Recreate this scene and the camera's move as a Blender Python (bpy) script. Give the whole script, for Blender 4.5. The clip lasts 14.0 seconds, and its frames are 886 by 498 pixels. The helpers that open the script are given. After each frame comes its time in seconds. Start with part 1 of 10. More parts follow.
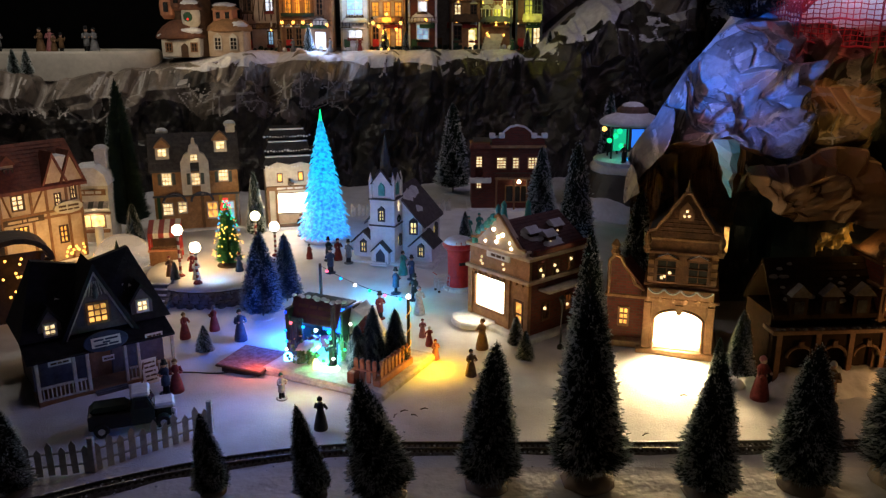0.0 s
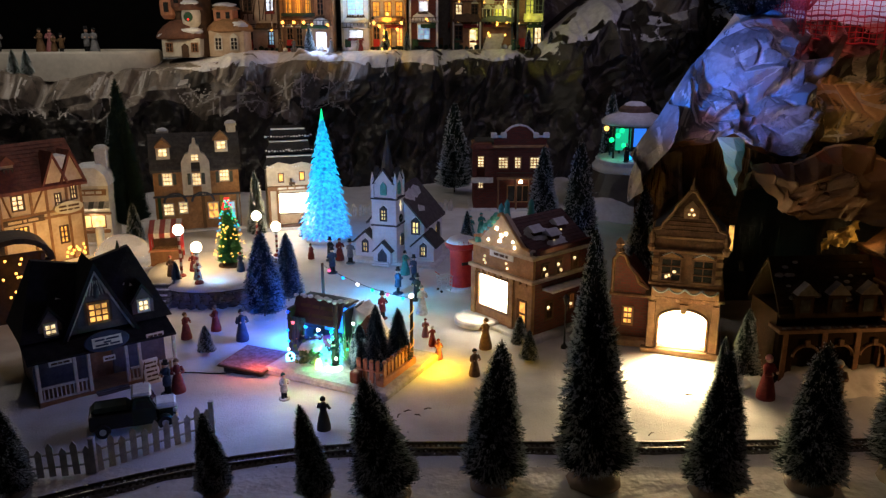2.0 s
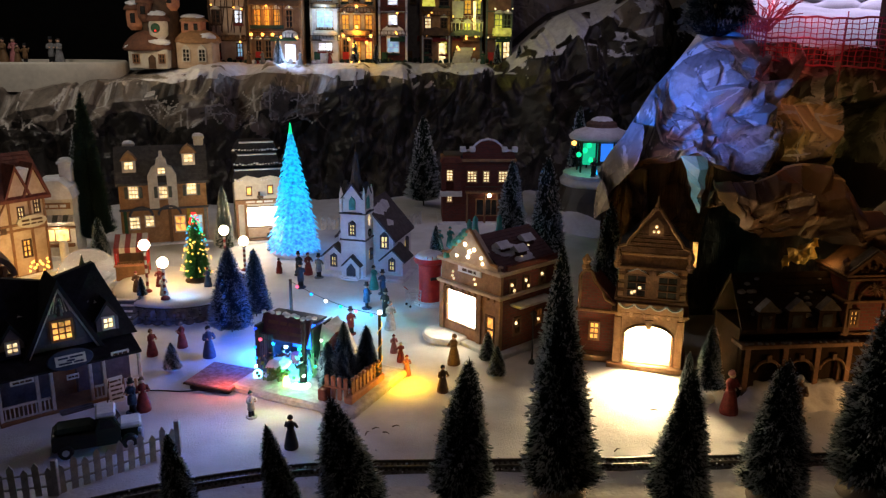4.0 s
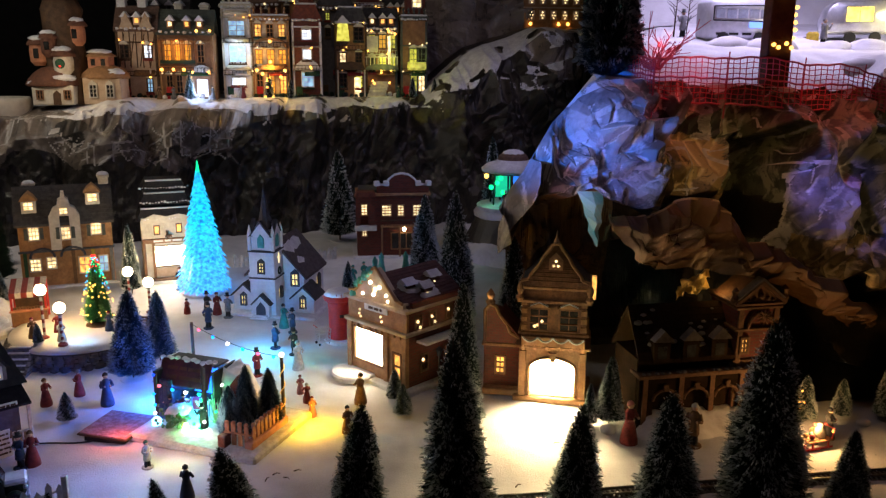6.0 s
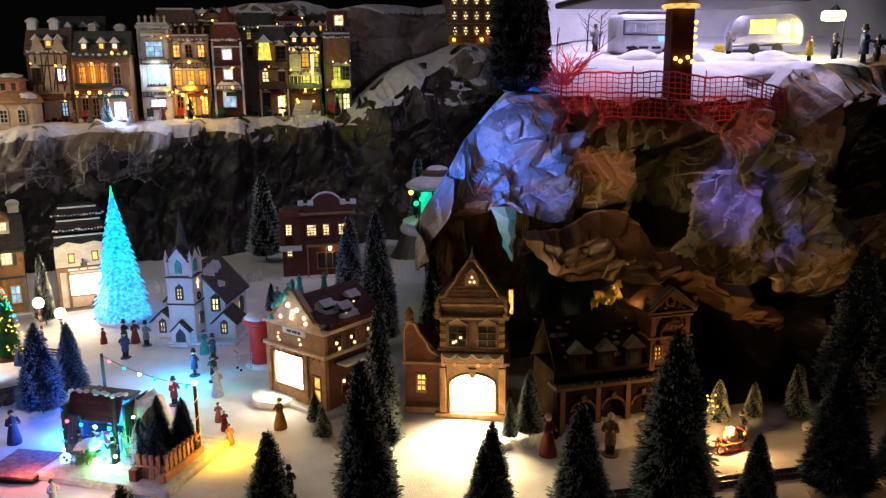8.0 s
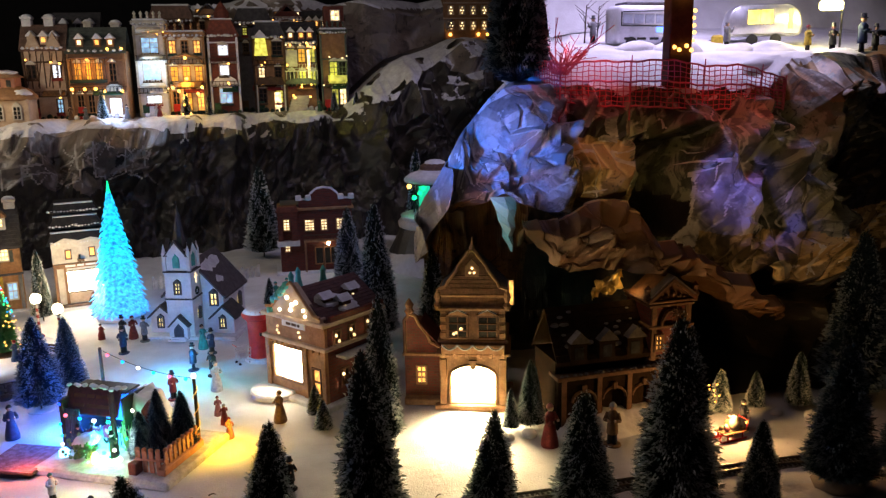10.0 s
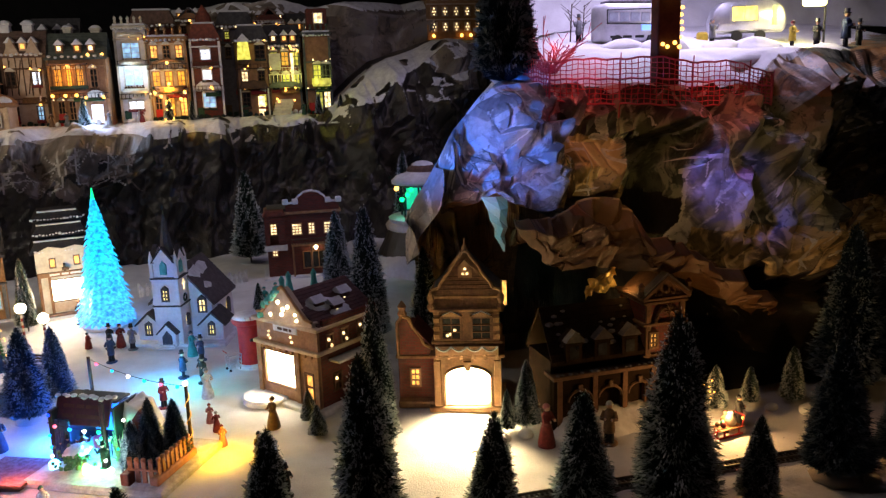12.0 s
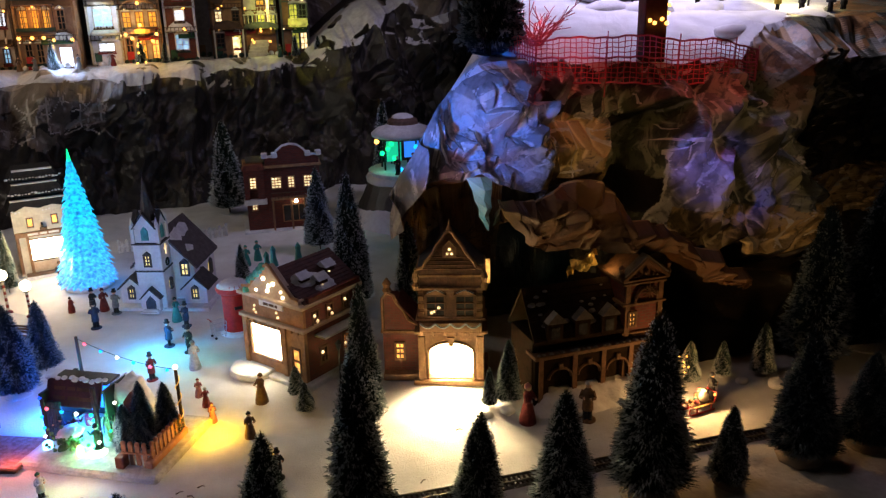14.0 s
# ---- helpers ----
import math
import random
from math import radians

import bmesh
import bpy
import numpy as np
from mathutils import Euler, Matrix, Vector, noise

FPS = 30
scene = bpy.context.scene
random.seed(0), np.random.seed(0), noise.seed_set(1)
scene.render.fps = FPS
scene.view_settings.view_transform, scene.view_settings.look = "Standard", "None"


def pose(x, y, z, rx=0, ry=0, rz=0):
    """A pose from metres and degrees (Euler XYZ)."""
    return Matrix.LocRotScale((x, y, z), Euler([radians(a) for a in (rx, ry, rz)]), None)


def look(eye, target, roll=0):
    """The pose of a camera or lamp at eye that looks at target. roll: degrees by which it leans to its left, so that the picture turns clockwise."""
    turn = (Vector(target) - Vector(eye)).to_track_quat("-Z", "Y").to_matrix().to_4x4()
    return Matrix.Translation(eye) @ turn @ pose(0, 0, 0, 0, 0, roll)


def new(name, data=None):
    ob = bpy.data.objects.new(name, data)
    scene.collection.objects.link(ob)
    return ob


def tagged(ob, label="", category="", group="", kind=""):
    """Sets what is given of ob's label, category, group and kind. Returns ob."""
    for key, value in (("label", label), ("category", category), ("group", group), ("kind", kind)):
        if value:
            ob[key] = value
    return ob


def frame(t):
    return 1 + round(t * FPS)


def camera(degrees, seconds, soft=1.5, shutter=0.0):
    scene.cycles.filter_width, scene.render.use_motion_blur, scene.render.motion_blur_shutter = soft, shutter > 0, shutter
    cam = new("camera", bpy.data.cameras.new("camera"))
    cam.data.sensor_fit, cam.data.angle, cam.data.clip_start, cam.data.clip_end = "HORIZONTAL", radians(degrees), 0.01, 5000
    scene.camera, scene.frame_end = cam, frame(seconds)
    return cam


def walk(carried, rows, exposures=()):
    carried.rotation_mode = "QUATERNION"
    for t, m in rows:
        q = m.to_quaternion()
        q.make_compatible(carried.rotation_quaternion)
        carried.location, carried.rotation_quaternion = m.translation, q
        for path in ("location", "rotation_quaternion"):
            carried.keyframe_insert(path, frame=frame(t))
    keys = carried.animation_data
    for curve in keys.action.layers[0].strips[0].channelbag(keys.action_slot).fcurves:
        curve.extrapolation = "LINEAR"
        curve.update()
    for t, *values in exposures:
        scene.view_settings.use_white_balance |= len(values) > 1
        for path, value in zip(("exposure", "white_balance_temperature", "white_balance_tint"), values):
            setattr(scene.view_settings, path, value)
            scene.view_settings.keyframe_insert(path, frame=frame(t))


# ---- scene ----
cam = camera(57.6, 14.0, soft=1.35)
METRES, EYE, TILT, LEAN, TURN = 0.4, 0.605, -16.0, 0.0, 0.0
ROWS = [
    (0.0, 0.0, 0.0, 0.0, 0.0, 0.0, -0.0),
    (0.5, -0.0022, 0.0015, -0.0005, -0.02, 0.04, 0.01),
    (1.0, -0.0106, 0.0055, -0.0053, 0.01, 0.07, 0.03),
    (1.5, -0.0119, 0.0178, -0.012, -0.01, 0.09, 0.05),
    (2.0, -0.0152, 0.0235, -0.0127, -0.02, 0.13, 0.09),
    (2.5, -0.0293, 0.02, -0.0119, -0.31, 0.21, 0.1),
    (5.0, 0.0372, -0.0017, 0.0486, -4.11, 1.67, 0.38),
    (5.5, 0.0754, -0.0072, 0.0573, -5.35, 2.27, 0.76),
    (6.0, 0.1345, -0.0146, 0.0684, -6.76, 2.61, 1.52),
    (6.5, 0.1837, -0.0277, 0.086, -8.23, 2.98, 2.32),
    (7.0, 0.2095, -0.049, 0.0943, -9.51, 3.26, 2.76),
    (7.5, 0.2434, -0.0402, 0.0913, -10.2, 3.42, 3.26),
    (8.0, 0.2648, -0.0305, 0.0845, -10.63, 3.41, 3.72),
    (10.5, 0.2535, 0.0051, 0.0433, -10.98, 3.29, 4.42),
    (11.0, 0.275, 0.0356, 0.0418, -11.4, 3.31, 5.04),
    (11.5, 0.2325, 0.0335, 0.033, -11.49, 3.32, 5.3),
    (12.0, 0.2216, 0.0263, 0.0486, -11.92, 3.4, 5.29),
    (12.5, 0.2284, 0.0549, 0.0281, -12.78, 3.16, 5.42),
    (13.0, 0.1757, 0.0446, 0.0153, -12.91, 2.9, 5.25),
    (13.5, 0.1946, 0.0577, 0.1458, -13.26, 0.62, 5.02),
    (14.0, 0.1899, -0.0055, 0.3518, -13.82, -2.88, 5.07),
]
walk(cam, [(t, pose(0, 0, EYE, TILT, LEAN, TURN) @ pose(METRES * x, METRES * y, METRES * z, 90 + pitch, roll, yaw)) for t, x, y, z, yaw, pitch, roll in ROWS],
     ((0.0, -0.3), (2.5, -0.28), (5.5, -0.10), (7.0, 0.15), (8.0, 0.2), (11.0, 0.22), (13.0, 0.22), (14.0, -0.05)))

# ---- light of the place: a dark room, lit windows, small coloured lamps, added fills ----
world = bpy.data.worlds.new("dark_room")
world.use_nodes = True
world.node_tree.nodes["Background"].inputs[0].default_value = (0.20, 0.24, 0.34, 1)
world.node_tree.nodes["Background"].inputs[1].default_value = 0.0008
scene.world = world


def lamp(name, kind, place, colour, watts, size=0.01, target=None, spot=60):
    """A lamp; spot: the cone of a spot, or the spread of an area lamp, in degrees."""
    data = bpy.data.lights.new(name, kind)
    data.color, data.energy = colour, watts
    if kind == "AREA":
        data.shape, data.size, data.spread = "DISK", size, radians(180 if spot == 60 else spot)
    else:
        data.shadow_soft_size = size
    if kind == "SPOT":
        data.spot_size, data.spot_blend = radians(spot), 0.8
    ob = new(name, data)
    ob.matrix_world = look(place, target) if target else pose(*place)
    return ob


# dim cool spot high over the village
lamp("hall_lamp", "SPOT", (-0.08, 1.08, 2.0), (1.0, 0.80, 0.80), 5.0, 0.10, (-0.06, 1.50, 0.0), 106)
# coloured spots aimed at the mountain
lamp("mountain_lamp_blue", "SPOT", (0.04, 1.40, 0.50), (0.03, 0.19, 1.0), 15.0, 0.008, (0.49, 1.46, 0.49), 36)
lamp("mountain_lamp_violet", "SPOT", (0.66, 1.12, 0.60), (0.13, 0.14, 1.0), 4.0, 0.008, (0.905, 1.31, 0.415), 26)
lamp("mountain_lamp_lilac", "SPOT", (0.36, 1.28, 1.02), (0.56, 0.42, 1.0), 1.3, 0.008, (0.56, 1.43, 0.46), 26)
lamp("mountain_lamp_ochre", "SPOT", (0.72, 0.85, 0.66), (1.0, 0.62, 0.28), 1.6, 0.02, (1.00, 1.33, 0.40), 44)
lamp("mountain_lamp_amber", "SPOT", (0.62, 1.0, 0.66), (1.0, 0.62, 0.22), 1.7, 0.01, (0.735, 1.36, 0.435), 42)
lamp("mountain_lamp_teal", "SPOT", (0.26, 1.22, 0.52), (0.02, 0.62, 0.74), 1.7, 0.008, (0.490, 1.40, 0.352), 21)
lamp("mountain_lamp_pink", "SPOT", (0.20, 1.25, 0.34), (1.0, 0.45, 0.60), 1.0, 0.008, (0.50, 1.44, 0.46), 40)
# winter camp on the mountain: white and violet light from above
lamp("camp_lamp", "AREA", (1.05, 1.92, 1.12), (0.72, 0.62, 1.0), 5.2, 0.3, (1.07, 1.98, 0.6))
# lit doorway of the fire station, its light thrown out over the snow
lamp("doorway_lamp", "AREA", (0.430, 1.380, 0.052), (1.0, 0.74, 0.36), 1.9, 0.07, (0.362, 1.155, -0.065), 108)
# stage lamps
lamp("stage_lamp_blue", "POINT", (-0.295, 1.45, 0.040), (0.01, 0.15, 1.0), 1.7, 0.006)
lamp("stage_lamp_red", "POINT", (-0.325, 1.300, 0.035), (1.0, 0.20, 0.10), 0.15, 0.006)
lamp("stage_lamp_yellow", "POINT", (-0.012, 1.325, 0.030), (1.0, 0.52, 0.01), 0.45, 0.006)
lamp("stage_lamp_teal", "POINT", (-0.14, 1.66, 0.07), (0.02, 0.42, 0.95), 0.75, 0.006)
lamp("stage_lamp_green", "POINT", (-0.07, 1.60, 0.06), (0.04, 0.95, 0.42), 0.07, 0.006)
lamp("stage_lamp_front", "POINT", (-0.225, 1.215, 0.05), (1.0, 0.62, 0.22), 0.14, 0.006)
lamp("stage_lamp_white", "POINT", (-0.165, 1.285, 0.055), (0.80, 1.0, 0.85), 0.12, 0.006)
lamp("stage_lamp_ice", "POINT", (-0.29, 1.16, 0.13), (0.22, 0.34, 1.0), 0.5, 0.006)
lamp("stage_lamp_inner", "POINT", (-0.205, 1.320, 0.040), (0.06, 1.0, 0.32), 0.80, 0.006)
lamp("stage_lamp_canopy", "POINT", (-0.228, 1.375, 0.055), (0.02, 0.16, 1.0), 1.4, 0.006)
lamp("terrace_lamp_cyan", "POINT", (-0.490, 1.655, 0.085), (0.03, 0.45, 1.0), 0.10, 0.006)
lamp("terrace_lamp_warm", "POINT", (-0.56, 1.72, 0.15), (1.0, 0.58, 0.20), 0.9, 0.01)
lamp("pavilion_lamp_green", "POINT", (0.505, 2.36, 0.25), (0.03, 1.0, 0.45), 0.05, 0.006)
lamp("pavilion_lamp_blue", "POINT", (0.575, 2.35, 0.26), (0.05, 0.3, 1.0), 0.05, 0.006)
lamp("cave_lamp", "POINT", (0.712, 1.318, 0.236), (1.0, 0.6, 0.2), 0.03, 0.008)
lamp("sled_lamp", "POINT", (0.825, 1.165, 0.05), (1.0, 0.56, 0.20), 0.7, 0.006)
lamp("ledge_lamp_blue", "POINT", (-0.445, 2.90, 0.535), (0.45, 0.62, 1.0), 0.45, 0.008)
# added fill light for the rink and left cliff; no fixture hangs there
lamp("rink_fill", "POINT", (-1.15, 2.30, 0.95), (1.0, 0.90, 0.76), 8.0, 0.03)
# added fill spot for the town and the slope beside it, without visible source
lamp("town_fill", "SPOT", (0.05, 2.12, 1.45), (1.0, 0.82, 0.62), 5.2, 0.03, (0.12, 3.10, 0.62), 72)
lamp("town_lamp_yellow", "POINT", (-0.205, 3.00, 0.60), (1.0, 0.52, 0.06), 0.53, 0.012)
lamp("town_lamp_orange", "POINT", (-0.52, 2.955, 0.655), (1.0, 0.42, 0.06), 0.24, 0.012)
lamp("town_lamp_green", "POINT", (0.21, 3.10, 0.63), (0.85, 0.80, 0.12), 0.22, 0.012)
lamp("tudor_lamp", "POINT", (-0.895, 1.80, 0.11), (1.0, 0.58, 0.14), 0.62, 0.01)
# fill added to lift the bakery front; the house has no such lamp
lamp("bakery_fill", "POINT", (-0.91, 2.03, 0.11), (1.0, 0.80, 0.55), 0.12, 0.008)
lamp("shop_lamp", "POINT", (-0.42, 2.06, 0.15), (1.0, 0.72, 0.36), 1.0, 0.01)
lamp("net_lamp_red", "POINT", (0.68, 1.395, 0.630), (1.0, 0.07, 0.06), 0.10, 0.01)
lamp("net_lamp_far_red", "POINT", (0.92, 1.36, 0.60), (1.0, 0.07, 0.06), 0.08, 0.01)
lamp("string_lamp", "POINT", (-0.16, 1.52, 0.155), (1.0, 0.86, 0.72), 0.5, 0.006)
lamp("town_lamp_ice", "POINT", (-0.322, 3.02, 0.66), (0.55, 0.80, 1.0), 0.24, 0.012)
lamp("town_lamp_lime", "POINT", (0.335, 3.13, 0.635), (0.80, 0.85, 0.10), 0.04, 0.012)
lamp("stump_lamp", "POINT", (-0.80, 2.72, 0.58), (1.0, 0.70, 0.36), 0.35, 0.01)
lamp("camp_lamp_yellow", "POINT", (1.42, 1.83, 0.75), (1.0, 0.84, 0.42), 1.6, 0.01)
lamp("shrub_lamp_red", "POINT", (0.665, 1.545, 0.665), (1.0, 0.07, 0.06), 0.07, 0.008)

# ---- materials ----
def material(name, a, b=None, rough=0.7, scale=60.0, mix=0.5, bump=0.3, metal=0.0, fine=4.0, depth=0.002, spec=0.3, crease=None):
    """Two tones mixed by noise at two scales, with a fine relief."""
    m = bpy.data.materials.new(name)
    m.use_nodes = True
    n, l = m.node_tree.nodes, m.node_tree.links
    s = n["Principled BSDF"]
    s.inputs["Roughness"].default_value, s.inputs["Metallic"].default_value = rough, metal
    s.inputs["Specular IOR Level"].default_value = spec
    co = n.new("ShaderNodeTexCoord")
    big, small = n.new("ShaderNodeTexNoise"), n.new("ShaderNodeTexNoise")
    for node, k in ((big, scale), (small, scale * fine)):
        node.inputs["Scale"].default_value, node.inputs["Detail"].default_value = k, 4.0
        l.new(co.outputs["Object"], node.inputs["Vector"])
    add = n.new("ShaderNodeMath")
    add.operation = "MULTIPLY_ADD"
    add.inputs[1].default_value = 0.35
    l.new(small.outputs["Fac"], add.inputs[0])
    l.new(big.outputs["Fac"], add.inputs[2])
    ramp = n.new("ShaderNodeMapRange")
    ramp.inputs["From Min"].default_value, ramp.inputs["From Max"].default_value = 0.68 - 0.25 * mix, 0.68 + 0.25 * mix
    l.new(add.outputs[0], ramp.inputs["Value"])
    mixer = n.new("ShaderNodeMix")
    mixer.data_type = "RGBA"
    mixer.inputs[6].default_value = (*a, 1)
    mixer.inputs[7].default_value = (*(b or [c * 0.6 for c in a]), 1)
    l.new(ramp.outputs[0], mixer.inputs[0])
    colour = mixer.outputs[2]
    if crease:
        geo, edge, worn = n.new("ShaderNodeNewGeometry"), n.new("ShaderNodeMapRange"), n.new("ShaderNodeMix")
        worn.data_type = "RGBA"
        edge.inputs["From Min"].default_value, edge.inputs["From Max"].default_value = 0.507, 0.55
        worn.inputs[7].default_value = (*crease, 1)
        l.new(geo.outputs["Pointiness"], edge.inputs["Value"])
        l.new(edge.outputs[0], worn.inputs[0])
        l.new(colour, worn.inputs[6])
        colour = worn.outputs[2]
    l.new(colour, s.inputs["Base Color"])
    if bump:
        bm = n.new("ShaderNodeBump")
        bm.inputs["Strength"].default_value, bm.inputs["Distance"].default_value = bump, depth
        l.new(add.outputs[0], bm.inputs["Height"])
        l.new(bm.outputs[0], s.inputs["Normal"])
    return m


def brick_material(name, a, b, mortar, size=0.012):
    m = material(name, a, b, 0.8, 50, 0.6, 0.2)
    n, l = m.node_tree.nodes, m.node_tree.links
    s = n["Principled BSDF"]
    co = n.new("ShaderNodeTexCoord")
    sep, com, ad = n.new("ShaderNodeSeparateXYZ"), n.new("ShaderNodeCombineXYZ"), n.new("ShaderNodeMath")
    l.new(co.outputs["Object"], sep.inputs[0])
    l.new(sep.outputs[0], ad.inputs[0])
    l.new(sep.outputs[1], ad.inputs[1])
    l.new(ad.outputs[0], com.inputs[0])
    l.new(sep.outputs[2], com.inputs[1])
    t = n.new("ShaderNodeTexBrick")
    t.inputs["Scale"].default_value = 1.0
    t.inputs["Brick Width"].default_value, t.inputs["Row Height"].default_value = size, size * 0.45
    t.inputs["Mortar Size"].default_value = size * 0.05
    t.inputs["Color1"].default_value, t.inputs["Color2"].default_value = (*a, 1), (*b, 1)
    t.inputs["Mortar"].default_value = (*mortar, 1)
    l.new(com.outputs[0], t.inputs["Vector"])
    l.new(t.outputs["Color"], s.inputs["Base Color"])
    return m


def glow(name, colour, strength, top=None, z0=0.0, z1=1.0, vary=0.0):
    """A lit surface; with top, the light's colour goes over from the foot to the top."""
    m = bpy.data.materials.new(name)
    m.use_nodes = True
    n, l = m.node_tree.nodes, m.node_tree.links
    s = n["Principled BSDF"]
    s.inputs["Base Color"].default_value = (*[0.6 * c for c in colour], 1)
    s.inputs["Emission Color"].default_value, s.inputs["Emission Strength"].default_value = (*colour, 1), strength
    s.inputs["Roughness"].default_value = 0.4
    co = n.new("ShaderNodeTexCoord")
    if top:
        sep, r, mx = n.new("ShaderNodeSeparateXYZ"), n.new("ShaderNodeMapRange"), n.new("ShaderNodeMix")
        mx.data_type = "RGBA"
        r.inputs["From Min"].default_value, r.inputs["From Max"].default_value = z0, z1
        mx.inputs[6].default_value, mx.inputs[7].default_value = (*colour, 1), (*top, 1)
        l.new(co.outputs["Object"], sep.inputs[0])
        l.new(sep.outputs[2], r.inputs["Value"])
        l.new(r.outputs[0], mx.inputs[0])
        l.new(mx.outputs[2], s.inputs["Emission Color"])
    if vary:
        t, r = n.new("ShaderNodeTexNoise"), n.new("ShaderNodeMapRange")
        t.inputs["Scale"].default_value = vary
        r.inputs["From Min"].default_value, r.inputs["From Max"].default_value = 0.3, 0.7
        r.inputs["To Min"].default_value, r.inputs["To Max"].default_value = strength * 0.25, strength * 1.6
        l.new(co.outputs["Object"], t.inputs["Vector"])
        l.new(t.outputs["Fac"], r.inputs["Value"])
        l.new(r.outputs[0], s.inputs["Emission Strength"])
    return m


def glass(name, tint=(1, 1, 1), rough=0.02):
    m = bpy.data.materials.new(name)
    m.use_nodes = True
    s = m.node_tree.nodes["Principled BSDF"]
    s.inputs["Base Color"].default_value = (*tint, 1)
    s.inputs["Transmission Weight"].default_value, s.inputs["Roughness"].default_value, s.inputs["IOR"].default_value = 1.0, rough, 1.35
    return m


SNOW = material("snow_fleece", (0.75, 0.75, 0.77), (0.55, 0.54, 0.55), 0.9, 14, 0.9, 0.6, 0, 26, 0.006)
FLEECE = material("worn_fleece", (0.84, 0.81, 0.79), (0.62, 0.57, 0.54), 0.95, 11, 0.9, 0.7, 0, 8, 0.008)
# painted snow darkened in colour, for roofs shaded by the rock
SHADED_SNOW = material("shaded_painted_snow", (0.20, 0.17, 0.15), (0.10, 0.085, 0.075), 0.9, 60, 0.9, 0.6)
ROOF_SNOW = material("painted_snow", (0.75, 0.76, 0.8), (0.55, 0.55, 0.6), 0.8, 40, 0.8, 0.5)


def rock_paper(name, dark, mid, pale, crease, cover=0.5, scale=11, streak=0.35):
    """Printed rock paper: dark ground, sharp-edged patches in two tones, streaks and pale worn creases."""
    m = material(name, dark, mid, 0.42, 16, 0.35, 0.7, 0, 5, 0.006, 0.45)
    n, l = m.node_tree.nodes, m.node_tree.links
    s = n["Principled BSDF"]
    old = s.inputs["Base Color"].links[0].from_socket
    co = n.new("ShaderNodeTexCoord")

    def layer(below, tone, scale, lo, hi, distortion):
        t, r, mx = n.new("ShaderNodeTexNoise"), n.new("ShaderNodeMapRange"), n.new("ShaderNodeMix")
        mx.data_type = "RGBA"
        t.inputs["Scale"].default_value, t.inputs["Detail"].default_value, t.inputs["Distortion"].default_value = scale, 6.0, distortion
        t.inputs["Roughness"].default_value = 0.62
        l.new(co.outputs["Object"], t.inputs["Vector"])
        r.inputs["From Min"].default_value, r.inputs["From Max"].default_value = lo, hi
        l.new(t.outputs["Fac"], r.inputs["Value"])
        l.new(r.outputs[0], mx.inputs[0])
        l.new(below, mx.inputs[6])
        mx.inputs[7].default_value = (*tone, 1)
        return mx.outputs[2]

    c = layer(old, pale, scale, 0.60 - 0.2 * cover, 0.66 - 0.2 * cover, 1.2)
    c = layer(c, [q * streak for q in mid], scale * 3, 0.585, 0.66, 2.5)
    geo, edge, worn = n.new("ShaderNodeNewGeometry"), n.new("ShaderNodeMapRange"), n.new("ShaderNodeMix")
    worn.data_type = "RGBA"
    edge.inputs["From Min"].default_value, edge.inputs["From Max"].default_value = 0.509, 0.535
    worn.inputs[7].default_value = (*crease, 1)
    l.new(geo.outputs["Pointiness"], edge.inputs["Value"])
    l.new(edge.outputs[0], worn.inputs[0])
    l.new(c, worn.inputs[6])
    l.new(worn.outputs[2], s.inputs["Base Color"])
    return m


# near-black rock paper; on the cliff its darkness stands for missing light
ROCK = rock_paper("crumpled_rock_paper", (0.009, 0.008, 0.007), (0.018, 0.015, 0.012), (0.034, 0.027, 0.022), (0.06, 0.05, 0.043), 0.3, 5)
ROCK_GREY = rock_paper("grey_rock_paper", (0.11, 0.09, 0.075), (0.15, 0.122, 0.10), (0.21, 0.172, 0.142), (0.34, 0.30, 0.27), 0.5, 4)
DRAPE_PAPER = material("dark_brown_drape_paper", (0.14, 0.063, 0.022), (0.075, 0.034, 0.012), 0.5, 13, 0.8, 0.6, 0, 5, 0.004, 0.35)
# near-black paper: shade under and inside the mountain put into colour
SHADE_PAPER = rock_paper("cave_shade_paper", (0.008, 0.006, 0.004), (0.014, 0.010, 0.007), (0.02, 0.014, 0.009), (0.05, 0.035, 0.02), 0.3)
ROCK_PALE = rock_paper("pale_rock_paper", (0.11, 0.10, 0.10), (0.24, 0.22, 0.215), (0.42, 0.39, 0.38), (0.74, 0.72, 0.70), 0.42, 8, 0.45)
ROCK_BROWN = rock_paper("brown_rock_paper", (0.08, 0.04, 0.016), (0.17, 0.09, 0.032), (0.28, 0.145, 0.05), (0.55, 0.36, 0.18), 0.5)
ROCK_GREEN = rock_paper("mossy_rock_paper", (0.024, 0.027, 0.018), (0.075, 0.080, 0.050), (0.20, 0.20, 0.135), (0.42, 0.41, 0.33), 0.5)
ROCK_OCHRE = rock_paper("ochre_rock_paper", (0.06, 0.045, 0.018), (0.16, 0.11, 0.045), (0.34, 0.24, 0.11), (0.60, 0.46, 0.26), 0.7)
CREASE_BROWN = material("worn_brown_crease", (0.36, 0.23, 0.11), (0.22, 0.13, 0.06), 0.6, 40, 0.8, 0.3)
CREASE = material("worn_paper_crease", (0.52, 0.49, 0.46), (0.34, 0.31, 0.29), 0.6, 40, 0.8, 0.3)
FOIL = material("gold_foil", (0.80, 0.60, 0.25), (0.6, 0.42, 0.14), 0.35, 30, 0.8, 0.4, 0.3)
NEEDLE = material("dark_green_bristle", (0.008, 0.021, 0.018), (0.020, 0.044, 0.034), 0.75, 30, 0.8, 0)
